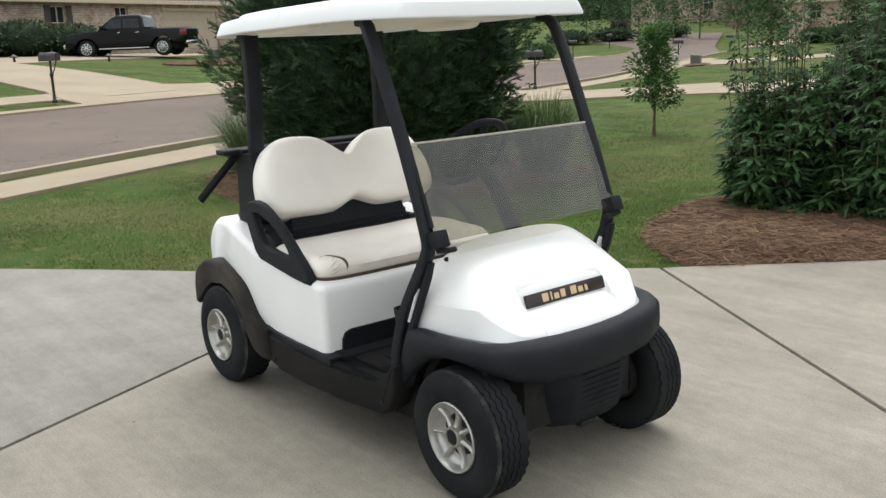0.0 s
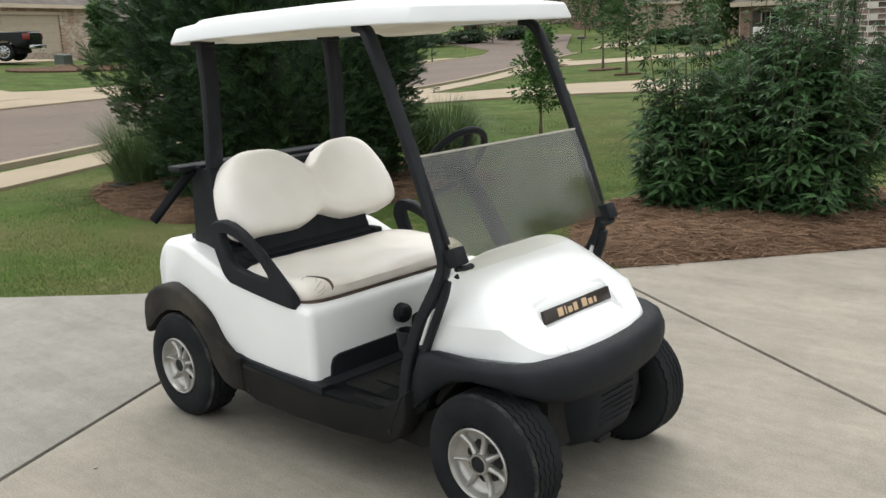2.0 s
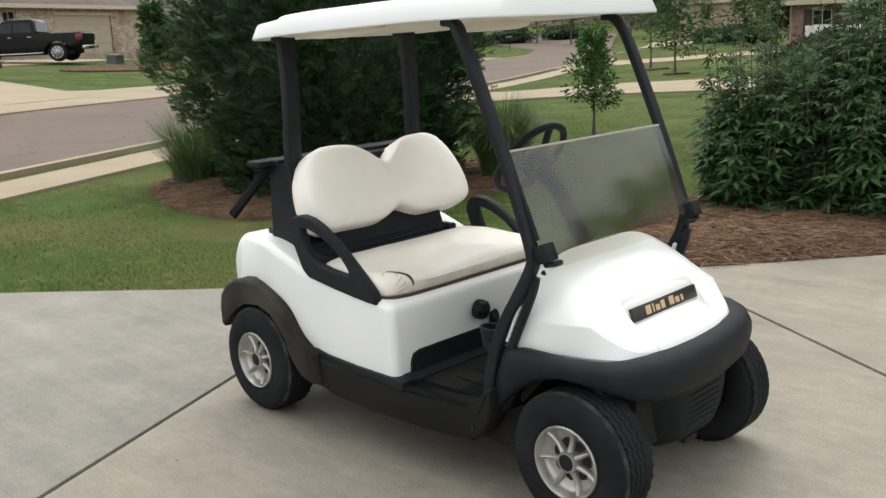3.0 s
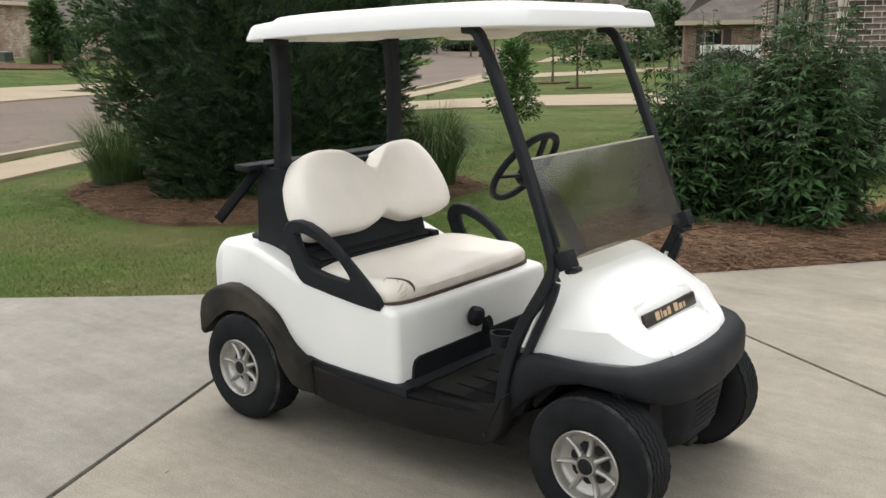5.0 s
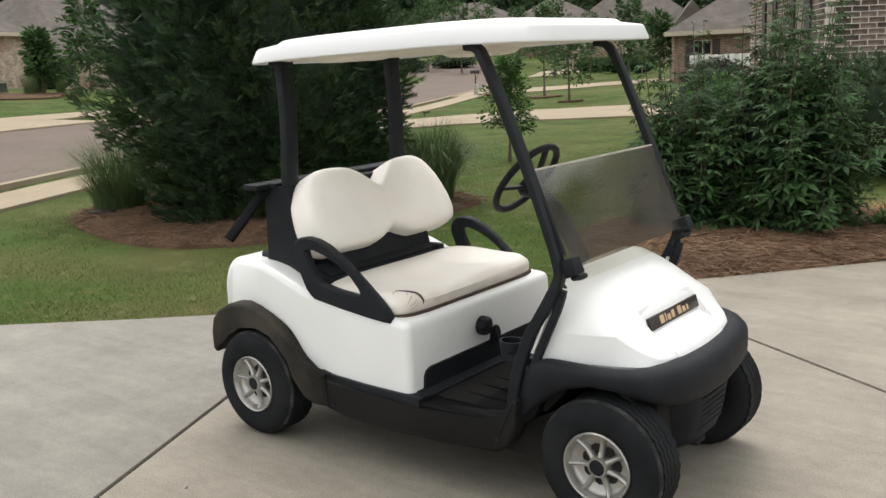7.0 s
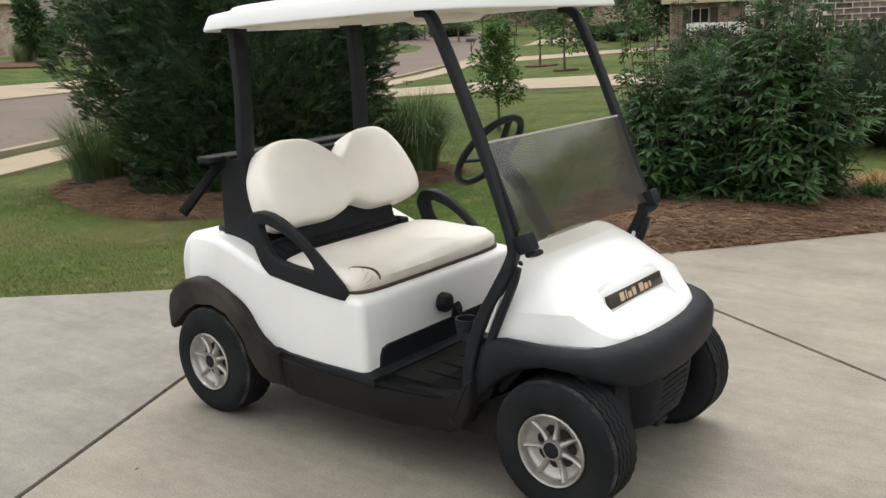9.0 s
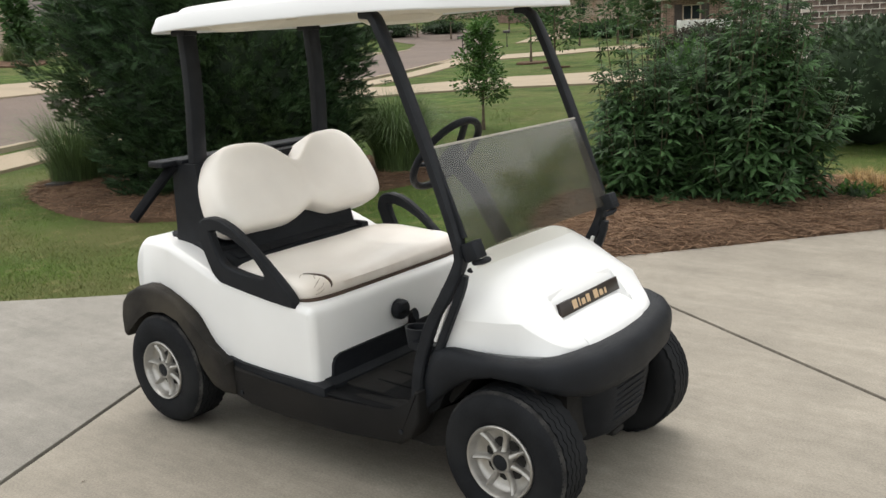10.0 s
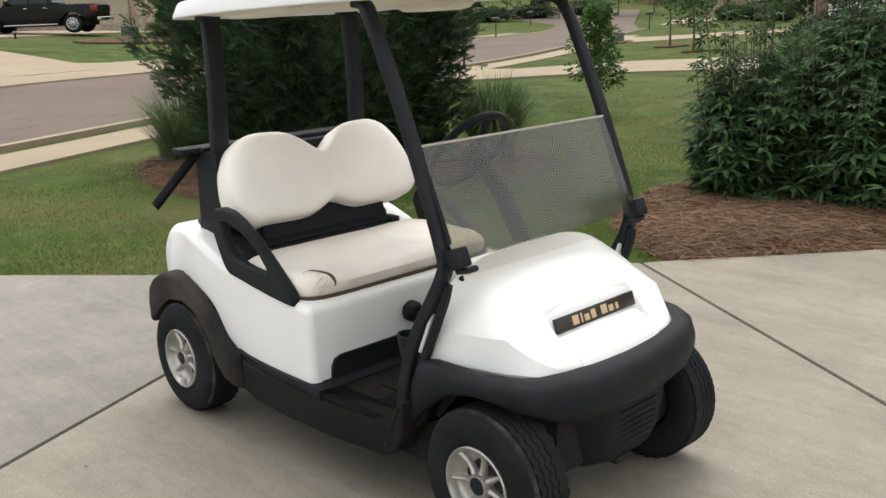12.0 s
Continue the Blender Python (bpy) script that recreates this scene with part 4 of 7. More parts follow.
part("cushion_base", loft([[(CX + (CA + 0.004) * math.copysign(abs(math.cos(a)) ** 0.25, math.cos(a)), (CB + 0.003) * math.copysign(abs(math.sin(a)) ** 0.25, math.sin(a)), z) for a in [2 * math.pi * (i + 0.5) / 64 for i in range(64)]] for z in (0.584, 0.614)]), VINYL_DIRT, cart, "brown stained edge under the cushion")
# tear in the corner of the cushion
tear = [skin.find_nearest(p)[0] + Vector((0, 0, 0.001)) for p in smooth_line([(0.690, -0.380, 0.696), (0.715, -0.362, 0.694), (0.745, -0.352, 0.688), (0.775, -0.345, 0.676), (0.797, -0.345, 0.660), (0.810, -0.352, 0.640)], 4)]
part("tear", tube(tear, 0.0064, 0.0038, 6, taper=[0.35 + 0.9 * math.sin(math.pi * (i + 0.5) / len(tear)) for i in range(len(tear))]), VINYL_DIRT, cushion, "dark split in the vinyl")
# Grey cords draw the shade of the vinyl's folds in colour.
for fold in (((0.735, -0.353, 0.69), (0.745, -0.378, 0.69), (0.765, -0.392, 0.68)), ((0.770, -0.372, 0.68), (0.782, -0.398, 0.67), (0.790, -0.425, 0.655)), ((0.790, -0.372, 0.665), (0.800, -0.395, 0.65), (0.803, -0.420, 0.64)), ((0.700, -0.385, 0.69), (0.705, -0.408, 0.69), (0.722, -0.430, 0.685)), ((0.802, -0.378, 0.645), (0.806, -0.402, 0.632), (0.806, -0.428, 0.626))):
    pts = [skin.find_nearest(Vector(p))[0] + Vector((0, 0, 0.0003)) for p in smooth_line(fold, 3)]
    part("crease", tube(pts, 0.0016, 0.0010, 5, taper=[0.3 + 0.8 * math.sin(math.pi * (i + 0.5) / len(pts)) for i in range(len(pts))]), VINYL_FOLD_SHADE, cushion)

# hip restraints
ARM_OUT = [(0.252, 0.82), (0.262, 0.862), (0.295, 0.886), (0.345, 0.893), (0.40, 0.886), (0.463, 0.863), (0.55, 0.81), (0.634, 0.742), (0.70, 0.685), (0.757, 0.632), (0.772, 0.606), (0.765, 0.592), (0.735, 0.592), (0.64, 0.60), (0.50, 0.617), (0.36, 0.638), (0.325, 0.662), (0.30, 0.71), (0.275, 0.765)]
ARM_IN = [(0.325, 0.835), (0.37, 0.842), (0.44, 0.822), (0.51, 0.79), (0.567, 0.755), (0.61, 0.712), (0.618, 0.69), (0.60, 0.682), (0.50, 0.692), (0.41, 0.708), (0.375, 0.73), (0.345, 0.785)]
for side in (-1, 1):
    drop, short = (0.067, 0.90) if side > 0 else (0.0, 1.0)
    fit_arm = Matrix.Translation((0.765, 0, -drop)) @ Matrix.Diagonal((short, 1, 1, 1)) @ Matrix.Translation((-0.765, 0, 0))
    part("hip_restraint", move(ring_plate_xz(ARM_OUT, ARM_IN, *sorted((side * 0.473, side * 0.512))), fit_arm), BLACK_PLASTIC, cart, "black moulded hip restraint")

# bag well behind the seat with its strap arms
part("bag_well", loft([[(-0.028, -0.40, 0.73), (-0.028, 0.385, 0.73), (0.20, 0.385, 0.73), (0.20, -0.405, 0.73)], [(-0.022, -0.398, 0.78), (-0.022, 0.385, 0.78), (0.18, 0.385, 0.78), (0.18, -0.398, 0.78)], [(-0.018, -0.392, 1.065), (-0.018, 0.38, 1.065), (0.125, 0.38, 1.065), (0.125, -0.392, 1.065)]]), BLACK_PLASTIC, cart, "dark grey plastic bag well behind the seat")
part("bag_rail", box_bm(-0.05, 0.055, -0.40, 0.40, 1.062, 1.083, 0.008, 2), BLACK_PLASTIC, cart)
for side in (-1, 1):
    part("bag_bracket", box_bm(-0.070, 0.02, side * 0.42 - 0.05, side * 0.42 + 0.05, 1.056, 1.08, 0.006, 2), BLACK_PLASTIC, cart)
    part("bag_strap_arm", tube([(0.0, side * 0.40, 1.055), (-0.035, side * 0.475, 0.965), (-0.078, side * 0.562, 0.856)], 0.011, 0.029, 8, up=(1, 0, 0), square=4), STRAP_RUBBER, cart, "matt black bag strap arm")

# steering wheel
SW = Matrix.Translation((0.905, 0.245, 1.06)) @ Euler((0, radians(-52), 0)).to_matrix().to_4x4()
wheel_rim = [SW @ Vector((0.172 * math.cos(a), 0.172 * math.sin(a), 0)) for a in [2 * math.pi * i / 40 for i in range(40)]]
steering = part("steering_wheel", tube(wheel_rim, 0.015, 0.015, 10, up=tuple((SW.to_3x3() @ Vector((0, 0, 1)))), close=True), BLACK_PLASTIC, cart, "black rubber-rimmed steering wheel", 60)
for a0 in (100, 260, 0):
    a = radians(a0)
    e = Vector((math.cos(a), math.sin(a), 0))
    part("spoke", tube([SW @ (e * 0.04 + Vector((0, 0, -0.035))), SW @ (e * 0.10 + Vector((0, 0, -0.02))), SW @ (e * 0.168)], 0.02, 0.008, 8, square=3), BLACK_PLASTIC, steering)
part("steering_hub", move(loft([[(0.07 * k * math.cos(a), 0.06 * k * math.sin(a), z) for a in [2 * math.pi * i / 24 for i in range(24)]] for k, z in ((0.8, -0.06), (1.0, -0.03), (0.95, -0.012), (0.6, -0.006))]), SW), BLACK_PLASTIC, steering)
part("steering_column", tube([SW @ Vector((0, 0, -0.05)), (1.05, 0.245, 0.93), (1.18, 0.245, 0.73)], 0.035, 0.035, 12), BLACK_PLASTIC, cart)

# key switch, shifter and cup holder
part("charger_socket", move(lathe_y([(0.036, -0.02), (0.040, -0.012), (0.040, 0.012), (0.03, 0.02)], 20), Matrix.Translation((0.872, -0.052, 0.487)) @ Euler((0, 0, radians(90))).to_matrix().to_4x4()), BLACK_PLASTIC, cart, "black charger socket with its cap")
part("socket_cap", box_bm(0.87, 0.905, -0.085, -0.03, 0.478, 0.522, 0.012, 3), BLACK_PLASTIC, cart)
part("direction_lever", tube([(0.86, 0.028, 0.40), (0.872, 0.024, 0.44), (0.895, 0.015, 0.452)], 0.014, 0.026, 10), BLACK_PLASTIC, cart)
part("cup_holder", loft([[(1.24 + r * 1.2 * math.cos(a), -0.385 + r * math.sin(a), z) for a in [2 * math.pi * i / 24 for i in range(24)]] for r, z in ((0.028, 0.495), (0.034, 0.50), (0.041, 0.562), (0.041, 0.570), (0.035, 0.570), (0.032, 0.51))]), BLACK_PLASTIC, cart, "black moulded cup holder")
part("brake_pedal", box_bm(1.28, 1.30, 0.12, 0.26, 0.36, 0.45, 0.008, 2), BLACK_PLASTIC, cart)


# wheels
def cart_wheel():
    """A wheel at the origin whose outer face looks along -y."""
    tyre_profile = [(0.118, -0.080), (0.124, -0.091), (0.140, -0.097), (0.170, -0.099), (0.196, -0.096), (0.212, -0.089), (0.222, -0.078), (0.2240, -0.064), (0.2235, -0.02), (0.2235, 0.02), (0.2240, 0.040), (0.220, 0.052), (0.205, 0.060), (0.180, 0.064), (0.150, 0.062), (0.118, 0.050)]
    hub_root = new("wheel")
    rings = []
    seg = 72
    for i in range(seg + 1):
        a = 2 * math.pi * i / seg
        rings.append([(r * math.cos(a), y, r * math.sin(a)) for r, y in tyre_profile])
    bm = loft(rings, closed=False)
    bmesh.ops.remove_doubles(bm, verts=bm.verts, dist=1e-5)
    tyre = part("tyre", bm, TYRE, hub_root, "worn black tyre", 50)
    # tread: circumferential ribs with a zigzag edge, and shoulder blocks
    bm = bmesh.new()
    for y0 in (-0.0535, -0.0290, -0.0045, 0.0200, 0.0400):
        ring_a, ring_b, ring_c, ring_d = [], [], [], []
        for i in range(144):
            a = 2 * math.pi * i / 144
            w = 0.0032 if i % 4 in (0, 1) else -0.0032
            for ring, y, r in ((ring_a, y0 - 0.0106 + w, 0.2225), (ring_b, y0 - 0.0100 + w, 0.2300), (ring_c, y0 + 0.0100 + w, 0.2300), (ring_d, y0 + 0.0106 + w, 0.2225)):
                ring.append((r * math.cos(a), y, r * math.sin(a)))
        loft([ring_a, ring_b, ring_c, ring_d], cap0=False, cap1=False, bm=bm)
    part("tread", bm, TYRE, tyre, "", 30)
    for sgn, name in ((-1, "outer_shoulder"), (1, "inner_shoulder")):
        ring_a, ring_b, ring_c = [], [], []
        for i in range(168):
            a = 2 * math.pi * i / 168
            k = 0.0022 if i % 3 == 0 else 0.0
            y = 0.0 if sgn < 0 else -0.032
            for ring, r, yy in ((ring_a, 0.2255, 0.066), (ring_b, 0.2285 - k, 0.0705), (ring_c, 0.2205 - k, 0.0815)):
                ring.append((r * math.cos(a), sgn * (yy + y), r * math.sin(a)))
        part(name, loft([ring_a, ring_b, ring_c], cap0=False, cap1=False), TYRE_WORN if sgn < 0 else TYRE, tyre, "", 25)
    rim = part("rim", lathe_y([(0.121, -0.070), (0.1235, -0.096), (0.1205, -0.100), (0.1155, -0.098), (0.111, -0.088), (0.108, -0.074), (0.103, -0.064), (0.092, -0.058), (0.066, -0.054), (0.055, -0.050), (0.02, -0.048)], 56, cap0=False), RIM_SILVER, hub_root, "silver seven-spoke wheel rim", 35)
    part("rim_back", lathe_y([(0.121, -0.05), (0.112, 0.02), (0.10, 0.07), (0.02, 0.075)], 40), UNDERSIDE, rim)
    for k in range(7):
        m = Euler((0, 2 * math.pi * (k + 0.25) / 7, 0)).to_matrix().to_4x4()
        fin = [(0.028, 0.0115, -0.088, -0.03), (0.045, 0.0100, -0.080, -0.03), (0.070, 0.0085, -0.076, -0.034), (0.092, 0.0085, -0.079, -0.040), (0.112, 0.0075, -0.087, -0.072)]
        rings = []
        for x, w, yf, yb in fin:
            rings.append([Vector((x, yb, -w * 1.5)), Vector((x, yf + 0.012, -w)), Vector((x, yf + 0.003, -w * 0.6)), Vector((x, yf, 0)), Vector((x, yf + 0.003, w * 0.6)), Vector((x, yf + 0.012, w)), Vector((x, yb, w * 1.5))])
        part("spoke", move(loft(rings), m), RIM_SILVER, rim, "", 60)
        # Dark plugs laid on the dish, coloured as the shade inside the rim's openings.
        m2 = Euler((0, 2 * math.pi * (k + 0.75) / 7, 0)).to_matrix().to_4x4()
        hole = loft([[Vector((0.042, y, -0.010)), Vector((0.054, y, -0.017)), Vector((0.068, y, -0.017)), Vector((0.074, y, 0.0)), Vector((0.068, y, 0.017)), Vector((0.054, y, 0.017)), Vector((0.042, y, 0.010))] for y in (-0.040, -0.0585)])
        part("dark_slot_plug", move(hole, m2), UNDERSIDE, rim)
    part("hub_ring", lathe_y([(0.040, -0.032), (0.036, -0.085), (0.033, -0.092), (0.028, -0.092), (0.027, -0.085)], 32), RIM_SILVER, rim)
    part("hub_cap", lathe_y([(0.028, -0.08), (0.027, -0.0885), (0.021, -0.091), (0.005, -0.0915)], 28), BLACK_PLASTIC, rim, "black hub cap")
    return hub_root


wheel = cart_wheel()
wheel.parent = cart
wheel.matrix_basis = pose(0.0, -0.470, 0.2285, 0, 20, 0)
for x, y, spin, flip in ((1.652, -0.426, 58, 0), (0.0, 0.455, 0, 180), (1.618, 0.395, 30, 180)):
    other = copy_thing(wheel, pose(x, y, 0.229, 0, spin, flip))
    other.parent = cart

# ---- plants ----
def leaf_material(name, base, rough=0.55, per_piece=0.4, glow=0.25, tint=None):
    """Leaf surface: each leaf its own shade, some light passing through."""
    m = material(name, base, rough, vary=0.25, scale=3, fine=40, per_piece=per_piece, spec=0.3, tint=tint)
    n, l = m.node_tree.nodes, m.node_tree.links
    b = n["Principled BSDF"]
    colour = b.inputs["Base Color"].links[0].from_socket
    tl = n.new("ShaderNodeBsdfTranslucent")
    l.new(colour, tl.inputs[0])
    mx = n.new("ShaderNodeMixShader")
    mx.inputs[0].default_value = glow
    l.new(b.outputs[0], mx.inputs[1])
    l.new(tl.outputs[0], mx.inputs[2])
    l.new(mx.outputs[0], n["Material Output"].inputs[0])
    return m


CYPRESS = leaf_material("dark_cypress_needles", (0.030, 0.060, 0.025), 0.65, 0.65, 0.25, tint=(0.052, 0.090, 0.034))
# Core colours hold the shade deep inside the foliage; cypress limbs share it.
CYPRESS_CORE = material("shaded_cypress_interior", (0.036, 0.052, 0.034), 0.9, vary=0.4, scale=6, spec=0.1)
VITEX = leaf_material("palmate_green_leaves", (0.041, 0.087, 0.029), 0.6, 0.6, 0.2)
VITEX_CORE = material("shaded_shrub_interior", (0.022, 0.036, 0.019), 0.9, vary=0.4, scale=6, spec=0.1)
STEM = material("green_brown_stems", (0.08, 0.075, 0.04), 0.8, vary=0.3, scale=20)
OAK = leaf_material("bright_young_leaves", (0.06, 0.13, 0.03), 0.45, 0.45, 0.3)
HEDGE_LEAF = leaf_material("dark_glossy_hedge_leaves", (0.050, 0.080, 0.040), 0.4, 0.5, 0.2)
RUSSET_LEAF = leaf_material("russet_shrub_leaves", (0.040, 0.034, 0.025), 0.5, 0.5, 0.15)
REED = leaf_material("ornamental_grass_blades", (0.088, 0.135, 0.050), 0.6, 0.45, 0.25)
STREET_LEAF = leaf_material("street_tree_leaves", (0.05, 0.10, 0.032), 0.6, 0.5, 0.25)
WOODS_LEAF = leaf_material("distant_wood_leaves", (0.05, 0.085, 0.04), 0.7, 0.5, 0.15)
rng = np.random.default_rng(7)


def turn_rows(direction, roll):
    """Rotation matrices whose x axis lies along each direction, rolled about it."""
    d = direction / np.linalg.norm(direction, axis=1, keepdims=True)
    up = np.tile([0.0, 0.0, 1.0], (len(d), 1))
    near = np.abs(d[:, 2]) > 0.97
    up[near] = [1.0, 0.0, 0.0]
    y = np.cross(up, d)
    y /= np.linalg.norm(y, axis=1, keepdims=True)
    z = np.cross(d, y)
    c, s = np.cos(roll)[:, None], np.sin(roll)[:, None]
    return np.stack([d, y * c + z * s, -y * s + z * c], axis=2)


def scatter(name, verts, faces, places, turns, sizes, mat, parent=None, kind=""):
    """One mesh of many copies of a small shape."""
    verts = np.asarray(verts, float)
    k = len(verts)
    pts = np.einsum("nij,kj->nki", turns, verts) * sizes[:, None, None] + places[:, None, :]
    me = bpy.data.meshes.new(name)
    all_faces = [[i + n * k for i in f] for n in range(len(places)) for f in faces]
    me.from_pydata(pts.reshape(-1, 3).tolist(), [], all_faces)
    me.materials.append(mat)
    ob = new(name, me)
    ob.parent = parent
    if kind:
        ob["kind"] = kind
    return ob


def frond_shape():
    """A flat feathery spray, one unit long along x."""
    v, f = [(0, -0.010, 0), (0, 0.010, 0), (1, 0, -0.05)], [(0, 1, 2)]
    for i in range(8):
        x = 0.08 + i * 0.105
        length = 0.27 * (1 - 0.6 * abs(x - 0.35))
        for sgn in (-1, 1):
            b = len(v)
            v += [(x, 0, 0), (x + 0.11, 0.0, -0.01), (x + length * 0.95, sgn * length * 0.62, 0.02 - 0.06 * x)]
            f.append((b, b + 1, b + 2))
    return v, f


def plume_shape():
    """A branch end: overlapping sprays along a rising stalk, one unit long along x."""
    v, f = [], []
    fv, ff = frond_shape()
    for k, (x, z, yaw, pitch, roll, size) in enumerate(((0.05, 0, 38, 10, 30, 0.5), (0.1, 0, -40, 6, -35, 0.5), (0.22, 0.03, 30, 22, -20, 0.52), (0.3, 0.03, -26, 14, 40, 0.55), (0.42, 0.06, 8, 20, 0, 0.58), (0.25, 0.02, 0, -18, 70, 0.42))):
        m = Matrix.Translation((x, 0, z)) @ Euler((radians(roll), radians(-pitch), radians(yaw))).to_matrix().to_4x4() @ Matrix.Scale(size, 4)
        b = len(v)
        v += [tuple(m @ Vector(p)) for p in fv]
        f += [tuple(i + b for i in t) for t in ff]
    return v, f


def palmate_shape(leaflets=6):
    """A hand-shaped leaf of lance leaflets that droop from the end of a stalk, about one unit across."""
    v, f = [], []
    for i in range(leaflets):
        a = radians(-118 + 236 * i / (leaflets - 1))
        k = 0.60 * (1 - 0.24 * (abs(a) / radians(118)) ** 1.5)
        c, s = math.cos(a), math.sin(a)
        b = len(v)
        for r, w, z in ((0.03, 0.0, 0.0), (0.45, 0.15, 0.0), (0.45, -0.15, 0.0), (0.45, 0.0, 0.035), (1.0, 0.0, -0.09)):
            v.append((0.3 + (r * c - w * s) * k, (r * s + w * c) * k, z))
        f += [(b, b + 3, b + 1), (b, b + 2, b + 3), (b + 3, b + 4, b + 1), (b + 3, b + 2, b + 4)]
    b = len(v)
    v += [(0.0, -0.008, -0.05), (0.0, 0.008, -0.05), (0.32, 0.0, 0.0)]
    f.append((b, b + 1, b + 2))
    return v, f


OVAL = ([(0, 0, 0), (0.45, 0.22, 0.05), (0.5, 0, -0.02), (0.45, -0.22, 0.05), (1, 0, -0.08)], [(0, 2, 1), (0, 3, 2), (2, 4, 1), (2, 3, 4)])


def lumpy_core(centre, rx, rz, mat, parent, seed, base=0.0, rough=0.3):
    """Uneven solid core of a bush, its inner shade put into the colour."""
    bm = bmesh.new()
    bmesh.ops.create_icosphere(bm, subdivisions=3, radius=1.0)
    for v in bm.verts:
        k = 1 + rough * noise.noise(v.co * 2.1 + Vector((seed, 0, 0)))
        v.co = Vector((centre[0] + v.co.x * rx * k, centre[1] + v.co.y * rx * k, max(base, centre[2] + v.co.z * rz * k)))
    return part("shade_core", bm, mat, parent, "", 180)


def trunk_mesh(base, top, r0, r1, bend=0.05, seg=10, seed=0.0):
    pts = []
    for i in range(7):
        t = i / 6
        p = Vector(base).lerp(Vector(top), t)
        pts.append(p + Vector((noise.noise(Vector((seed, t * 3, 0))), noise.noise(Vector((seed + 9, t * 3, 0))), 0)) * bend * t)
    return tube(pts, r0, r0, seg, up=(0, 1, 0), taper=[1 + (r1 / r0 - 1) * i / 6 + (0.5 if i == 0 else 0) for i in range(7)])


def evergreen(x, y, h, radius, count):
    """A dense dark cypress, broad at the base."""
    z0 = height(x, y)
    t = thing("cypress_tree", "broad dark green cypress tree in a pine straw bed", "tree")
    part("trunk", trunk_mesh((x, y, z0 - 0.1), (x, y, z0 + h * 0.9), 0.11, 0.02), BARK, t)

    def reach(f, a):
        lobes = 1 + 0.13 * math.sin(a * 3 + f * 5) + 0.10 * math.sin(a * 7 + f * 13 + 1)
        return radius * (0.80 + 0.30 * sstep(f / 0.26) - 0.98 * sstep((f - 0.30) / 0.75)) * lobes

    # Solid core, coloured like the shade inside the crown.
    rings = []
    for i in range(30):
        f = i / 29
        rings.append([(x + reach(f, a) * math.cos(a) * k, y + reach(f, a) * math.sin(a) * k, z0 + 0.16 + f * h * 0.93) for a, k in [(b, 0.66 + 0.16 * noise.noise(Vector((math.cos(b) * 3, math.sin(b) * 3, f * 9)))) for b in [2 * math.pi * j / 56 for j in range(56)]]])
    part("shade_core", loft(rings), CYPRESS_CORE, t, "", 180)
    places, dirs, sizes, limbs = [], [], [], bmesh.new()
    for k in range(count):
        f = 0.01 + 0.97 * ((k + rng.random()) / count) ** 1.2
        a = k * 2.399963 + rng.normal(0, 0.25)
        tip_r = reach(f, a) * (0.84 + 0.24 * rng.random())
        out = Vector((math.cos(a), math.sin(a), 0))
        across = Vector((-out.y, out.x, 0))
        zt = z0 + 0.05 + f * h
        line = smooth_line([Vector((x, y, zt - 0.18 * tip_r)) + out * tip_r * 0.2, Vector((x, y, zt - 0.12 * tip_r)) + out * tip_r * 0.6, Vector((x, y, max(z0 + 0.06, zt))) + out * tip_r * 0.86], 6)
        tube(line[:8:3], 0.012, 0.012, 4, up=(0, 0.1, 1), bm=limbs)
        for i in range(17):
            s = 0.42 + 0.58 * (i + rng.random()) / 17
            p = line[min(int(s * (len(line) - 1)), len(line) - 1)]
            wide = 0.24 * tip_r * (1.25 - s)
            q = p + across * rng.normal(0, wide) + Vector((0, 0, rng.normal(0, 0.07)))
            places.append((q.x, q.y, max(q.z, z0 + 0.05)))
            d = out + across * rng.normal(0, 0.5) + Vector((0, 0, 0.42 + rng.normal(0, 0.28)))
            dirs.append(tuple(d))
            sizes.append((0.11 + 0.13 * rng.random()) * (0.7 + 0.3 * tip_r / radius))
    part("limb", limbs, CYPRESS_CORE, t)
    v, f = plume_shape()
    n = len(places)
    scatter("crown", v, f, np.array(places), turn_rows(np.array(dirs), rng.normal(0, 0.5, n)), np.array(sizes), CYPRESS, t)
    places, dirs = [], []
    for k in range(7000):
        f, a = rng.random() ** 1.2, rng.random() * 2 * math.pi
        r = reach(f, a) * (0.64 + 0.14 * rng.random())
        places.append((x + r * math.cos(a), y + r * math.sin(a), z0 + 0.06 + f * h * 0.96))
        dirs.append((math.cos(a) + rng.normal(0, 0.5), math.sin(a) + rng.normal(0, 0.5), 0.3 + rng.normal(0, 0.5)))
    v, f = frond_shape()
    scatter("inner_sprays", v, f, np.array(places), turn_rows(np.array(dirs), rng.normal(0, 0.9, 7000)), 0.14 + 0.14 * rng.random(7000), CYPRESS, t)
    return t


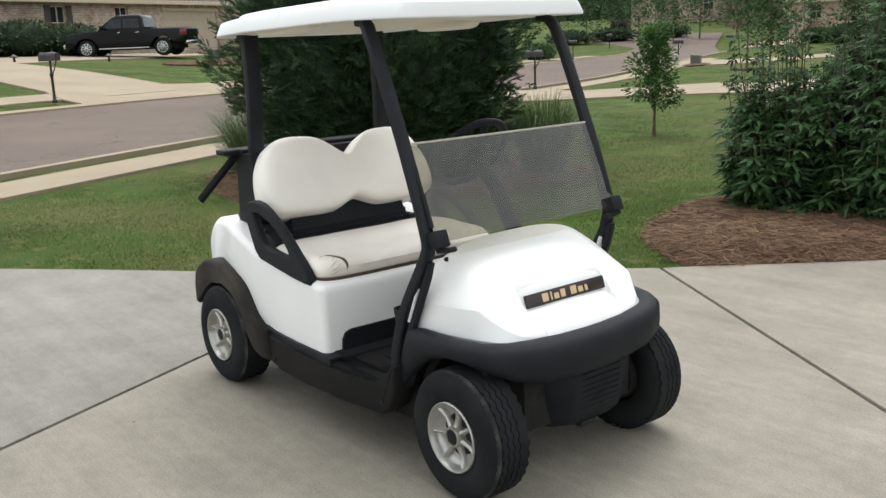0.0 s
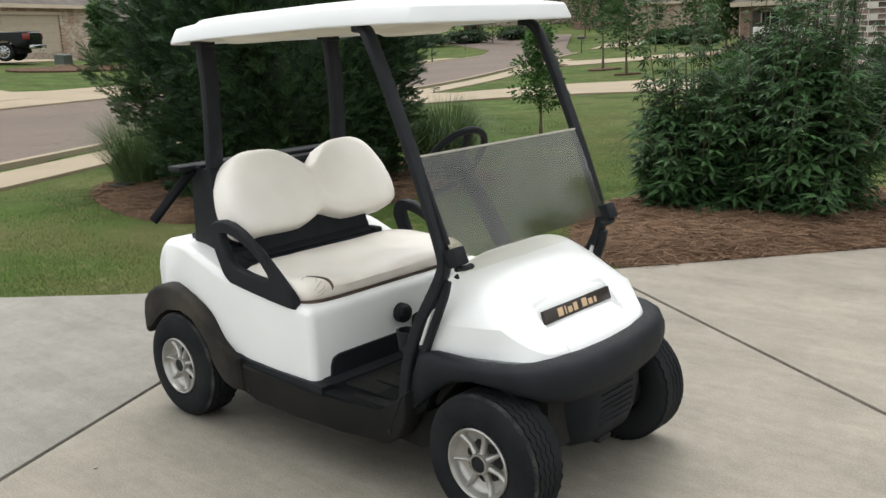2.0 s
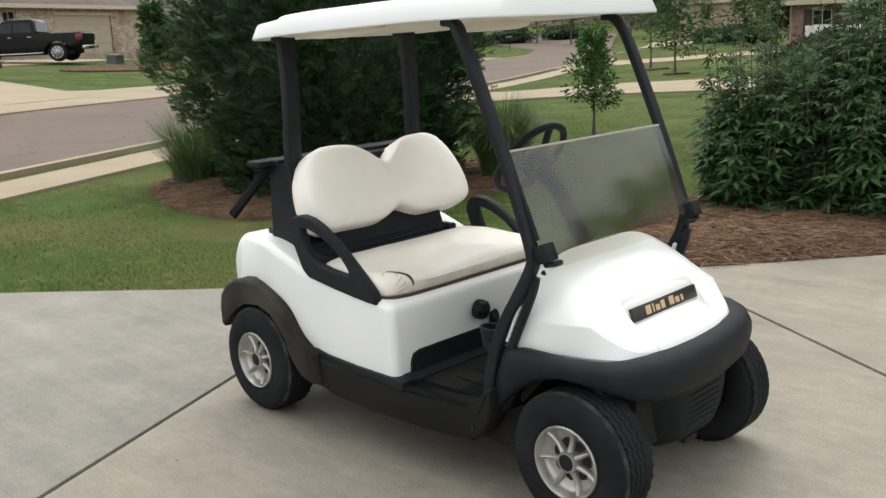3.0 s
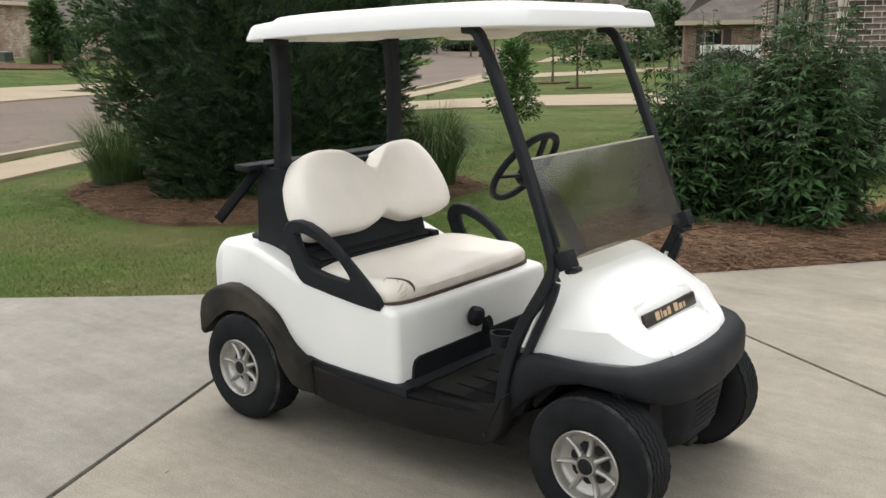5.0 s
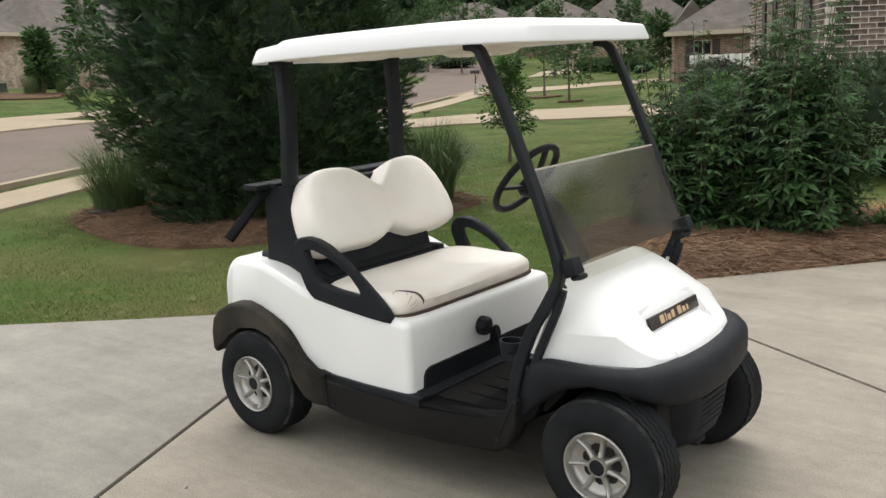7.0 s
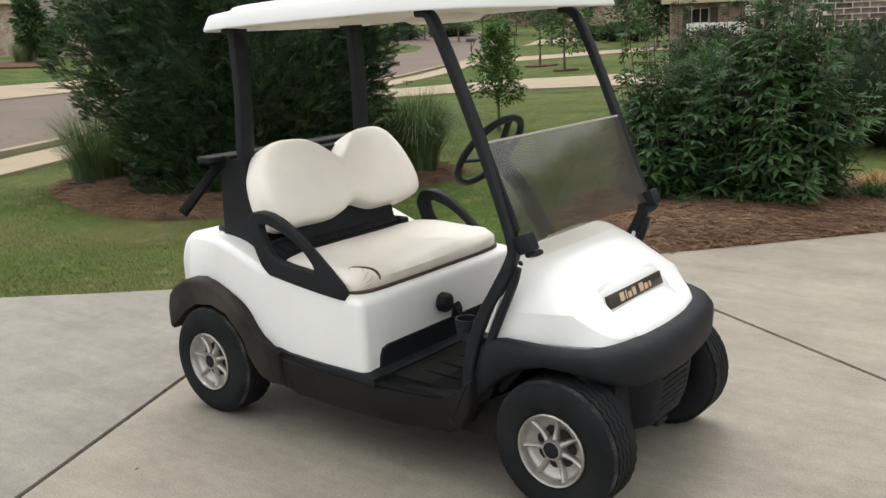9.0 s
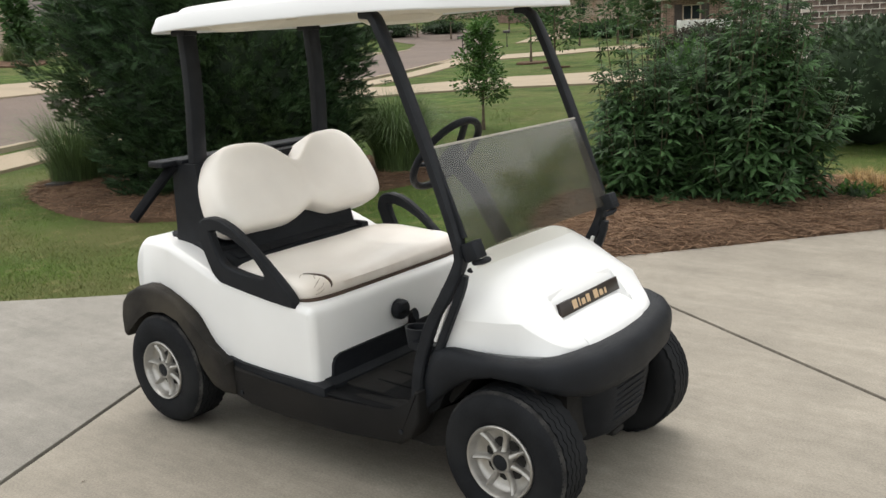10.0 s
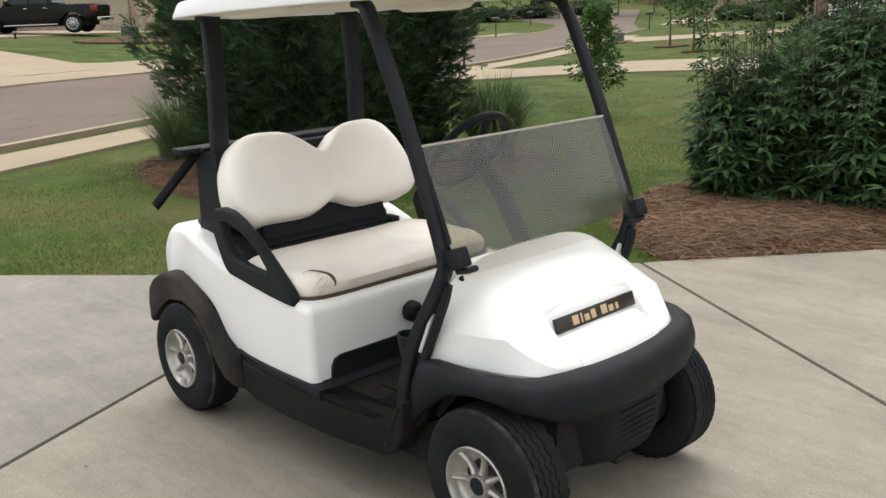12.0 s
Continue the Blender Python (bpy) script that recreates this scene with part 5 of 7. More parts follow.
def palm_shrub(x, y, h, radius, stems, shoots, label, lean=(0.0, 0.0)):
    """A shrub of arching stems set with crossed pairs of hand-shaped leaves, and loose taller shoots."""
    z0 = height(x, y)
    t = thing("palmate_shrub", label, "shrub", "shrubs in the straw bed")
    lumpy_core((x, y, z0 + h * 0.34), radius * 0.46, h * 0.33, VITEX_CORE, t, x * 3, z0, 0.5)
    places, dirs, sizes = [], [], []
    for k in range(stems + shoots):
        shoot = k >= stems
        f = (k + 0.5) / stems if not shoot else rng.random() * 0.5
        a = k * 2.399963 + rng.normal(0, 0.2)
        lump = 1 + 0.28 * noise.noise(Vector((math.cos(a) * 1.3 + x, math.sin(a) * 1.3, f * 2)))
        r = radius * math.sqrt(f) * (0.80 + 0.35 * rng.random()) * lump
        hh = h * (1.0 - 0.50 * f ** 1.5) * (0.74 + 0.38 * rng.random()) * (1.34 if shoot else 1.0)
        if k % 3 == 2 and not shoot:
            hh *= 0.14 + 0.34 * rng.random()
            r *= 1.05
        base = Vector((x + 0.15 * r * math.cos(a), y + 0.15 * r * math.sin(a), z0))
        tip = Vector((x + r * math.cos(a) + lean[0] * hh / h, y + r * math.sin(a) + lean[1] * hh / h, z0 + hh))
        bow = Vector((math.cos(a), math.sin(a), 0)) * 0.16 * r
        line = smooth_line([base, base.lerp(tip, 0.35) + bow, base.lerp(tip, 0.7) + bow, tip], 8)
        part("stem", tube(line[::3] + [line[-1]], 0.009, 0.009, 5, up=(0, 1, 0), taper=[1 - 0.8 * i / len(line[::3]) for i in range(len(line[::3]) + 1)]), STEM, t)
        pairs = max(4, int((tip - base).length / 0.115))
        for i in range(pairs + 1):
            s = 0.16 + 0.84 * i / pairs
            p = line[min(int(s * (len(line) - 1)), len(line) - 1)]
            small = (1.12 - 0.62 * sstep((s - 0.62) / 0.38)) * (0.62 if shoot else 1.0)
            for flip in (0, math.pi):
                b = i * 1.57 + flip + k + rng.normal(0, 0.3)
                along = math.cos(b - a)
                places.append(tuple(p))
                dirs.append((math.cos(b) + 0.55 * math.cos(a), math.sin(b) + 0.55 * math.sin(a), -0.02 - 0.34 * max(0, along) * (1 - 0.6 * sstep((s - 0.7) / 0.3)) + rng.normal(0, 0.16) + 0.35 * sstep((s - 0.85) / 0.15)))
                sizes.append((0.185 + 0.11 * rng.random()) * small)
    v, fc = palmate_shape()
    n = len(places)
    scatter("foliage", v, fc, np.array(places), turn_rows(np.array(dirs), rng.normal(0, 0.45, n)), np.array(sizes), VITEX, t)
    return t


def reed_clump(x, y, h, radius, count, label, mat=None):
    """A fountain of arching grass blades."""
    z0 = height(x, y)
    t = thing("ornamental_grass", label, "grass clump", "ornamental grass clumps")
    v, f = [], []
    for k in range(count):
        a = rng.random() * 2 * math.pi
        r0 = radius * 0.28 * math.sqrt(rng.random())
        out = radius * (0.15 + 0.85 * rng.random())
        hh = h * (0.65 + 0.4 * rng.random()) * (1 - 0.25 * (out / radius) ** 2)
        w = 0.0022 + 0.0024 * rng.random()
        b = len(v)
        a2 = a + rng.normal(0, 0.4)
        q = (out / radius) ** 2
        for i in range(5):
            s = i / 4
            px = x + r0 * math.cos(a) + out * s ** 1.7 * math.cos(a2)
            py = y + r0 * math.sin(a) + out * s ** 1.7 * math.sin(a2)
            pz = z0 - 0.02 + hh * (s * (1.25 + 0.6 * q) - (0.27 + 0.85 * q) * s ** 3)
            ww = w * (1 - 0.85 * s)
            v += [(px - ww * math.sin(a2), py + ww * math.cos(a2), pz), (px + ww * math.sin(a2), py - ww * math.cos(a2), pz)]
        for i in range(4):
            f.append((b + 2 * i, b + 2 * i + 1, b + 2 * i + 3, b + 2 * i + 2))
    me = bpy.data.meshes.new("blades")
    me.from_pydata(v, [], f)
    me.materials.append(mat or REED)
    new("blades", me).parent = t
    part("crown_base", move(lathe_y([(radius * 0.3, 0.0), (radius * 0.26, 0.06), (radius * 0.1, 0.09)], 16), Matrix.Translation((x, y, z0 - 0.02)) @ Euler((radians(90), 0, 0)).to_matrix().to_4x4()), STEM, t)
    return t


def leafy_tree(x, y, h, trunk_h, radius, count, leaf, mat, name, label, group="", limbs=7, trunk_r=0.03, squash=1.0):
    """A tapered trunk, limbs, and a crown of many small leaves in uneven clumps."""
    z0 = height(x, y)
    t = thing(name, label, "tree", group)
    top = (x + 0.04, y, z0 + h * 0.93)
    part("trunk", trunk_mesh((x, y, z0 - 0.05), top, trunk_r, trunk_r * 0.25, 0.06 * h / 2, 8, x), BARK, t)
    clumps = []
    for k in range(limbs):
        s = k / max(1, limbs - 1)
        a = k * 2.4 + rng.random()
        zz = z0 + trunk_h + (h - trunk_h) * (0.05 + 0.8 * s)
        r = radius * (0.75 - 0.42 * abs(s - 0.35) / 0.65 - 0.2 * s)
        tip = Vector((x + r * math.cos(a), y + r * math.sin(a), zz + 0.18 * radius))
        part("limb", tube([(x, y, zz - 0.12 * radius), ((x + tip.x) / 2, (y + tip.y) / 2, zz), tip], trunk_r * 0.4, trunk_r * 0.4, 6, up=(0, 1, 0), taper=[1, 0.7, 0.3]), BARK, t)
        clumps += [(tip, radius * 0.42), (Vector((x, y, zz)).lerp(tip, 0.45), radius * 0.36)]
    clumps.append((Vector(top), radius * 0.34))
    places, dirs = [], []
    for k in range(count):
        c, r = clumps[int(rng.random() * len(clumps))]
        d = rng.normal(0, 1, 3)
        d /= np.linalg.norm(d)
        rr = r * (0.35 + 0.75 * rng.random() ** 0.6)
        places.append((c.x + d[0] * rr, c.y + d[1] * rr, c.z + d[2] * rr * 0.8 * squash))
        dirs.append((d[0], d[1], d[2] * 0.5 + 0.1))
    scatter("crown", *OVAL, np.array(places), turn_rows(np.array(dirs), rng.normal(0, 1.0, count)), leaf * (0.7 + 0.6 * rng.random(count)), mat, t)
    return t


def bush(x, y, h, radius, count, leaf, mat, core, label, group="bushes", name="bush"):
    z0 = height(x, y)
    t = thing(name, label, "bush", group)
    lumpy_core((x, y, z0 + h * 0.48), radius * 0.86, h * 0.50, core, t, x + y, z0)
    places, dirs = [], []
    for k in range(count):
        d = rng.normal(0, 1, 3)
        d /= np.linalg.norm(d)
        if d[2] < -0.6:
            d[2] = -d[2]
        kk = (0.88 + 0.18 * rng.random()) * (1 + 0.25 * noise.noise(Vector(d) * 2.1 + Vector((x + y, 0, 0))))
        places.append((x + d[0] * radius * kk, y + d[1] * radius * kk, max(z0 + 0.02, z0 + h * 0.48 + d[2] * h * 0.53 * kk)))
        dirs.append((d[0] + rng.normal(0, 0.5), d[1] + rng.normal(0, 0.5), d[2] + rng.normal(0, 0.5)))
    scatter("foliage", *OVAL, np.array(places), turn_rows(np.array(dirs), rng.normal(0, 1.0, count)), leaf * (0.7 + 0.6 * rng.random(count)), mat, t)
    return t


evergreen(-4.74, 3.79, 5.2, 1.56, 820)
palm_shrub(0.42, 4.84, 1.72, 0.67, 104, 16, "tall leafy shrub with hand-shaped leaves in pine straw", (0.14, 0.06))
palm_shrub(-0.30, 4.58, 1.28, 0.48, 58, 12, "smaller leafy shrub with loose upright shoots", (-0.06, 0.0))
reed_clump(-6.42, 3.0, 1.02, 1.0, 1350, "arching green ornamental grass beside the cypress")
reed_clump(-3.42, 4.95, 0.98, 0.74, 3000, "dense rounded ornamental grass behind the cypress")
leafy_tree(-5.15, 9.0, 1.58, 0.42, 0.46, 4200, 0.062, OAK, "young_tree", "slim young tree with bright green leaves on the lawn", limbs=9, trunk_r=0.024)
bush(0.35, 9.0, 1.35, 0.85, 2600, 0.085, HEDGE_LEAF, VITEX_CORE, "dark glossy evergreen bush against the brick house", "foundation bushes", "foundation_bush")
bush(1.75, 9.6, 1.30, 0.85, 2200, 0.085, HEDGE_LEAF, VITEX_CORE, "dark glossy evergreen bush against the brick house", "foundation bushes", "foundation_bush")
bush(3.2, 10.2, 1.30, 0.85, 1400, 0.085, HEDGE_LEAF, VITEX_CORE, "dark glossy evergreen bush against the brick house", "foundation bushes", "foundation_bush")
bush(-1.95, 9.3, 1.32, 0.62, 1500, 0.06, RUSSET_LEAF, VITEX_CORE, "rounded russet green shrub behind the tall shrubs", "garden shrubs", "garden_shrub")
bush(-1.26, 7.6, 1.2, 0.55, 1300, 0.06, OAK, VITEX_CORE, "rounded green shrub behind the tall shrubs", "garden shrubs", "garden_shrub")

# street trees on the far lawns
for s, n, h, r in ((29.3, -6.0, 2.9, 1.15), (34.9, -4.5, 4.0, 0.9), (58, -5.5, 4.6, 1.2), (66, -9.0, 4.5, 1.3)):
    p = street(s, n)
    leafy_tree(p.x, p.y, h, 1.5 if h > 3 else 0.8, r, 1500, 0.16, STREET_LEAF, "street_tree", "slender young street tree on a far lawn", "street trees", limbs=7, trunk_r=0.05)

# ---- straw beds ----
BED_R = [(-0.82, 3.65), (-0.55, 3.22), (-0.15, 2.92), (0.24, 2.74), (0.5, 3.04), (0.9, 3.52), (1.37, 4.1), (2.5, 5.55), (2.2, 6.6), (1.0, 6.35), (0.2, 6.2), (-0.7, 5.7), (-1.1, 4.7), (-1.0, 4.1)]
BED_L = [(-6.95, 2.8), (-6.45, 2.42), (-5.9, 2.2), (-5.0, 1.98), (-4.2, 2.0), (-3.65, 2.4), (-3.25, 3.1), (-3.05, 4.0), (-3.0, 5.0), (-3.4, 5.6), (-5.0, 5.9), (-6.8, 5.3), (-7.4, 3.9)]


def straw_bed(name, loop, label, count, hump):
    lo = np.array([min(p[0] for p in loop), min(p[1] for p in loop)])
    hi = np.array([max(p[0] for p in loop), max(p[1] for p in loop)])
    loop = [(p.x, p.y) for p in smooth_line([(a, b, 0) for a, b in loop], 4, closed=True)]
    c = Vector((sum(p[0] for p in loop) / len(loop), sum(p[1] for p in loop) / len(loop)))
    rings = []
    for k, z in ((1.012, -0.035), (1.0, -0.004), (0.975, 0.012), (0.93, 0.03), (0.84, 0.055), (0.6, 0.08), (0.3, 0.085), (0.05, 0.085)):
        rings.append([(c.x + (p[0] - c.x) * k, c.y + (p[1] - c.y) * k, height(p[0], p[1]) + z * hump + (0.02 * noise.noise(Vector((p[0] * 3 * k, p[1] * 3 * k, 0))) if k < 0.97 else 0)) for p in loop])
    bm = loft(rings, cap0=False)
    skin = BVHTree.FromBMesh(bm)
    bed = tagged(link_mesh(name, bm, STRAW_BED, None, 60), label, "straw bed", kind="structure")
    places = []
    while len(places) < count:
        p = lo + (hi - lo) * rng.random(2)
        q = (c.x + (p[0] - c.x) / 1.03, c.y + (p[1] - c.y) / 1.03)
        if inside(q, loop):
            hit = skin.ray_cast(Vector((p[0], p[1], 3.0)), Vector((0, 0, -1)))[0]
            places.append((p[0], p[1], max(hit.z if hit else 0.0, height(*p) - 0.01) + 0.004 + 0.014 * rng.random()))
    a = rng.random(count) * 2 * math.pi
    dirs = np.stack([np.cos(a), np.sin(a), rng.normal(0, 0.16, count)], axis=1)
    v = [(-0.5, -0.010, 0), (-0.5, 0.010, 0), (0.0, -0.010, 0.07), (0.0, 0.010, 0.07), (0.5, 0, 0.0)]
    ob = scatter("needles", v, [(0, 2, 3, 1), (2, 4, 3)], np.array(places), turn_rows(dirs, rng.normal(0, 0.8, count)), 0.10 + 0.12 * rng.random(count), NEEDLE, bed, "stuff")
    return bed


straw_bed("mulch_bed_1", BED_R, "bed of dry reddish pine straw", 32000, 1.0)
straw_bed("mulch_bed_2", BED_L, "bed of dry brown pine straw", 20000, 1.0)
# withered bedding grass at the end of the straw bed
for x, y, h, r in ((1.35, 5.35, 0.30, 0.34), (1.75, 5.95, 0.34, 0.36), (1.1, 5.75, 0.24, 0.28)):
    reed_clump(x, y, h, r, 420, "withered straw-coloured clump in the bed", DRY_GRASS)
bush(1.25, 5.1, 0.16, 0.18, 220, 0.06, OAK, VITEX_CORE, "low green weed tuft in the straw", "weeds", "weed_tuft")

# grass blades over the near lawn
lawn_loop = LAWN_EDGE[1:11] + [(2.0, 8.0), (-2.0, 13.0), (-9.0, 12.0), (-8.6, 4.0), (-7.4, 0.8), (-8.5, -3.5)]
smooth_r = [(p.x, p.y) for p in smooth_line([(a, b, 0) for a, b in BED_R], 3, closed=True)]
smooth_l = [(p.x, p.y) for p in smooth_line([(a, b, 0) for a, b in BED_L], 3, closed=True)]
places, sizes = [], []
while len(places) < 130000:
    p = np.array([-8.6, -3.9]) + rng.random(2) * np.array([11.0, 16.0])
    dist = math.hypot(p[0] - 3.2, p[1] + 3.0)
    if rng.random() > min(1.0, (7.0 / dist) ** 2.2) or not inside(p, lawn_loop) or inside(p, smooth_r) or inside(p, smooth_l):
        continue
    patch = noise.noise(Vector((p[0] * 0.9, p[1] * 0.9, 5.0)))
    if patch < -0.30 and rng.random() < 0.6:
        continue
    places.append((p[0], p[1], height(*p) - 0.032))
    sizes.append((0.017 + 0.020 * rng.random()) * (1.0 + 0.3 * patch))
n = len(places)
a = rng.random(n) * 2 * math.pi
tilt = np.stack([np.cos(a) * 0.6, np.sin(a) * 0.6, 0.55 + 0.5 * rng.random(n)], axis=1)
blade = [(0, -0.055, 0), (0, 0.055, 0), (0.6, -0.035, 0.05), (0.6, 0.035, 0.05), (1.0, 0.0, 0.2)]
places, sizes, turns = np.array(places), np.array(sizes), turn_rows(tilt, rng.random(n) * 6.28)
dry = np.array([rng.random() < 0.05 + 0.30 * sstep((noise.noise(Vector((q[0] * 1.7, q[1] * 1.7, 11.0))) - 0.12) / 0.25) for q in places])
blade_faces = [(0, 2, 3, 1), (2, 4, 3)]
tagged(scatter("grass", blade, blade_faces, places[~dry], turns[~dry], sizes[~dry], BLADE), "short mown green grass blades", "grass", kind="stuff")
tagged(scatter("dry_grass", blade, blade_faces, places[dry], turns[dry], sizes[dry] * 0.9, DRY_BLADE), "pale dry grass blades in the mown lawn", "grass", kind="stuff")

# dry leaf crumbs and grit on the drive
places = []
while len(places) < 260:
    p = np.array([-6.0, -5.0]) + rng.random(2) * np.array([11.0, 9.0])
    if inside(p, drive_loop) and not (-0.4 < p[0] < 1.95 and -0.6 < p[1] < 0.6):
        places.append((p[0], p[1], 0.003))
a = rng.random(260) * 2 * math.pi
litter = scatter("leaf_litter", *OVAL, np.array(places), turn_rows(np.stack([np.cos(a), np.sin(a), 0 * a], axis=1), rng.normal(0, 0.2, 260)), 0.006 + 0.016 * rng.random(260) ** 3, NEEDLE, None)
tagged(litter, "crumbs of dry brown leaves scattered on the concrete", "leaf litter", kind="stuff")

# ---- across the street and down the road ----
def sn(pairs):
    return [tuple(street(s, n)) for s, n in pairs]


drape("neighbour_drive_1", sn([(12.3, 0.42), (13.6, -2.4), (15.2, -4.0), (16.1, -6.0), (16.2, -34), (22.8, -34), (22.8, -5.2), (20.6, -3.2), (18.6, -2.0), (19.2, 0.42)]), 0.02, CONCRETE_OLD, 0.05, 2.0, category="driveway", label="pale tan concrete drive of the neighbouring house")
drape("neighbour_drive_2", sn([(37.5, 0.42), (40.2, -2.4), (44.9, -6.8), (45, -34), (51, -34), (51, -6.6), (46.6, -1.9), (48.5, 0.42)]), 0.02, CONCRETE_OLD, 0.05, 3.0, category="driveway", label="pale tan concrete drive down the street")
drape("neighbour_drive_3", sn([(70, 0.3), (76, -4), (83, -6), (96, -8.5), (97, -34), (103, -34), (103, -8), (86, -4), (80, 0.0)]), 0.02, CONCRETE_OLD, 0.05, 4.0, category="driveway", label="pale concrete drive far down the street")
drape("opposite_drive", sn([(9.3, 7.85), (9.4, 8.8), (10.3, 10.3), (11.3, 13.1), (14.5, 22), (22, 26.5), (40, 27), (46, 26.5), (46, 22.5), (30, 22.0), (22.5, 21.5), (18.5, 20.4), (16.6, 15.0), (14.8, 10.2), (16.5, 9.6), (18.5, 7.85)]), 0.02, CONCRETE_OLD, 0.05, 2.0, category="driveway", label="pale concrete drive climbing to the house opposite")

BRICK_PALE = material("pale_weathered_brick", (0.42, 0.335, 0.27), 0.9, vary=0.25, scale=2.5, fine=14, bump=0.4, tint=(0.33, 0.22, 0.165))
BRICK_RED = material("mottled_brown_brick", (0.130, 0.090, 0.072), 0.9, vary=0.45, scale=9, fine=60, bump=0.5, per_piece=0.55, tint=(0.30, 0.262, 0.225))
def lay_bricks(m, mortar, amount):
    """Courses of bricks with pale joints over a far wall."""
    n, l = m.node_tree.nodes, m.node_tree.links
    b = n["Principled BSDF"]
    colour = b.inputs["Base Color"].links[0].from_socket
    co = n.new("ShaderNodeTexCoord")
    sp = n.new("ShaderNodeSeparateXYZ")
    l.new(co.outputs["Object"], sp.inputs[0])
    ad = n.new("ShaderNodeMath")
    l.new(sp.outputs[0], ad.inputs[0])
    l.new(sp.outputs[1], ad.inputs[1])
    cb = n.new("ShaderNodeCombineXYZ")
    l.new(ad.outputs[0], cb.inputs[0])
    l.new(sp.outputs[2], cb.inputs[1])
    bk = n.new("ShaderNodeTexBrick")
    bk.inputs["Scale"].default_value = 1.0
    bk.inputs["Brick Width"].default_value = 0.25
    bk.inputs["Row Height"].default_value = 0.085
    bk.inputs["Mortar Size"].default_value = 0.011
    bk.inputs["Color1"].default_value = (1, 1, 1, 1)
    bk.inputs["Color2"].default_value = (amount, amount, amount, 1)
    bk.inputs["Mortar"].default_value = (*mortar, 1)
    l.new(cb.outputs[0], bk.inputs["Vector"])
    mu = n.new("ShaderNodeMixRGB")
    mu.blend_type = "MULTIPLY"
    mu.inputs[0].default_value = 1.0
    l.new(colour, mu.inputs[1])
    l.new(bk.outputs["Color"], mu.inputs[2])
    l.new(mu.outputs[0], b.inputs["Base Color"])


lay_bricks(BRICK_PALE, (1.25, 1.3, 1.35), 0.5)
BRICK_FAR = material("brown_red_brickwork", (0.23, 0.15, 0.12), 0.9, vary=0.3, scale=3, fine=14, bump=0.4)
lay_bricks(BRICK_FAR, (1.5, 1.6, 1.6), 0.6)
MORTAR = material("pale_smeared_mortar", (0.64, 0.585, 0.52), 0.95, vary=0.15, scale=6, fine=80, bump=0.5)
SHINGLE = material("grey_brown_roof_shingles", (0.105, 0.09, 0.08), 0.95, vary=0.25, scale=1.5, fine=9, bump=0.6, tint=(0.085, 0.072, 0.066))
TRIM = material("beige_painted_trim", (0.50, 0.42, 0.33), 0.7, vary=0.05, scale=4)
GARAGE = material("tan_garage_door", (0.41, 0.345, 0.27), 0.7, vary=0.04, scale=3)
SHUTTER = material("dark_brown_shutter", (0.04, 0.028, 0.024), 0.6, vary=0.2, scale=8)
WHITE_VINYL = material("white_vinyl_fence", (0.72, 0.72, 0.70), 0.5, vary=0.04, scale=4)
CAR_BLACK = material("glossy_black_car_paint", (0.0035, 0.0038, 0.0046), 0.16, vary=0.1, scale=2, spec=0.2)
CHROME = material("bright_chrome", (0.45, 0.46, 0.48), 0.15, metal=1.0, vary=0.05, scale=12)
TAIL_RED = material("red_tail_lamp", (0.17, 0.014, 0.016), 0.2, vary=0.1, scale=10)
BRONZE = material("dark_bronze_metal", (0.025, 0.02, 0.018), 0.5, vary=0.25, scale=20)
BOX_GREEN = material("faded_green_steel_box", (0.085, 0.10, 0.085), 0.7, vary=0.15, scale=8)
BOX_PALE = material("pale_grey_plastic_pedestal", (0.36, 0.37, 0.32), 0.7, vary=0.1, scale=8)
BOX_GREY = material("grey_green_box", (0.11, 0.115, 0.10), 0.7, vary=0.1, scale=8)


def mailbox(s, n, scale=1.0):
    """A dark domed box on a fluted post with a curved brace."""
    p = street(s, n)
    face = math.degrees(math.atan2(V.y, V.x))
    t = thing("mailbox", "dark bronze mailbox with a domed lid on a slender post", "mailbox", "street mailboxes", pose(p.x, p.y, height(p.x, p.y), 0, 0, face))
    part("post", lathe_z([(0.07, 0.0), (0.07, 0.06), (0.045, 0.09), (0.036, 0.2), (0.033, 0.62), (0.05, 0.65), (0.05, 0.69), (0.028, 0.72), (0.028, 1.0)], 12), BRONZE, t)
    prof = [(-0.085, 1.0), (-0.085, 1.12), (-0.07, 1.165), (-0.035, 1.195), (0.0, 1.205), (0.035, 1.195), (0.07, 1.165), (0.085, 1.12), (0.085, 1.0)]
    part("box", loft([[(x, y, z) for y, z in prof] for x in (-0.26, -0.25, 0.24, 0.25)]), BRONZE, t)
    part("lid", loft([[(x, y * 1.06, 1.0 + (z - 1.0) * 1.04) for y, z in prof] for x in (0.25, 0.275)]), BRONZE, t)
    part("flag", box_bm(0.0, 0.12, 0.088, 0.096, 1.08, 1.13), BRONZE, t)
    part("brace", tube(smooth_line([(-0.03, 0, 0.68), (-0.10, 0, 0.78), (-0.16, 0, 0.9), (-0.2, 0, 1.0)], 4), 0.014, 0.014, 6), BRONZE, t)
    return t


def lathe_z(profile, seg=16):
    return loft([[(r * math.cos(2 * math.pi * i / seg), r * math.sin(2 * math.pi * i / seg), z) for i in range(seg)] for r, z in profile])


for s, n in ((20.4, 0.15), (44.7, 0.28), (63.0, 0.1), (8.85, 8.45), (75.0, 12.0), (52.0, 8.4)):
    mailbox(s, n)


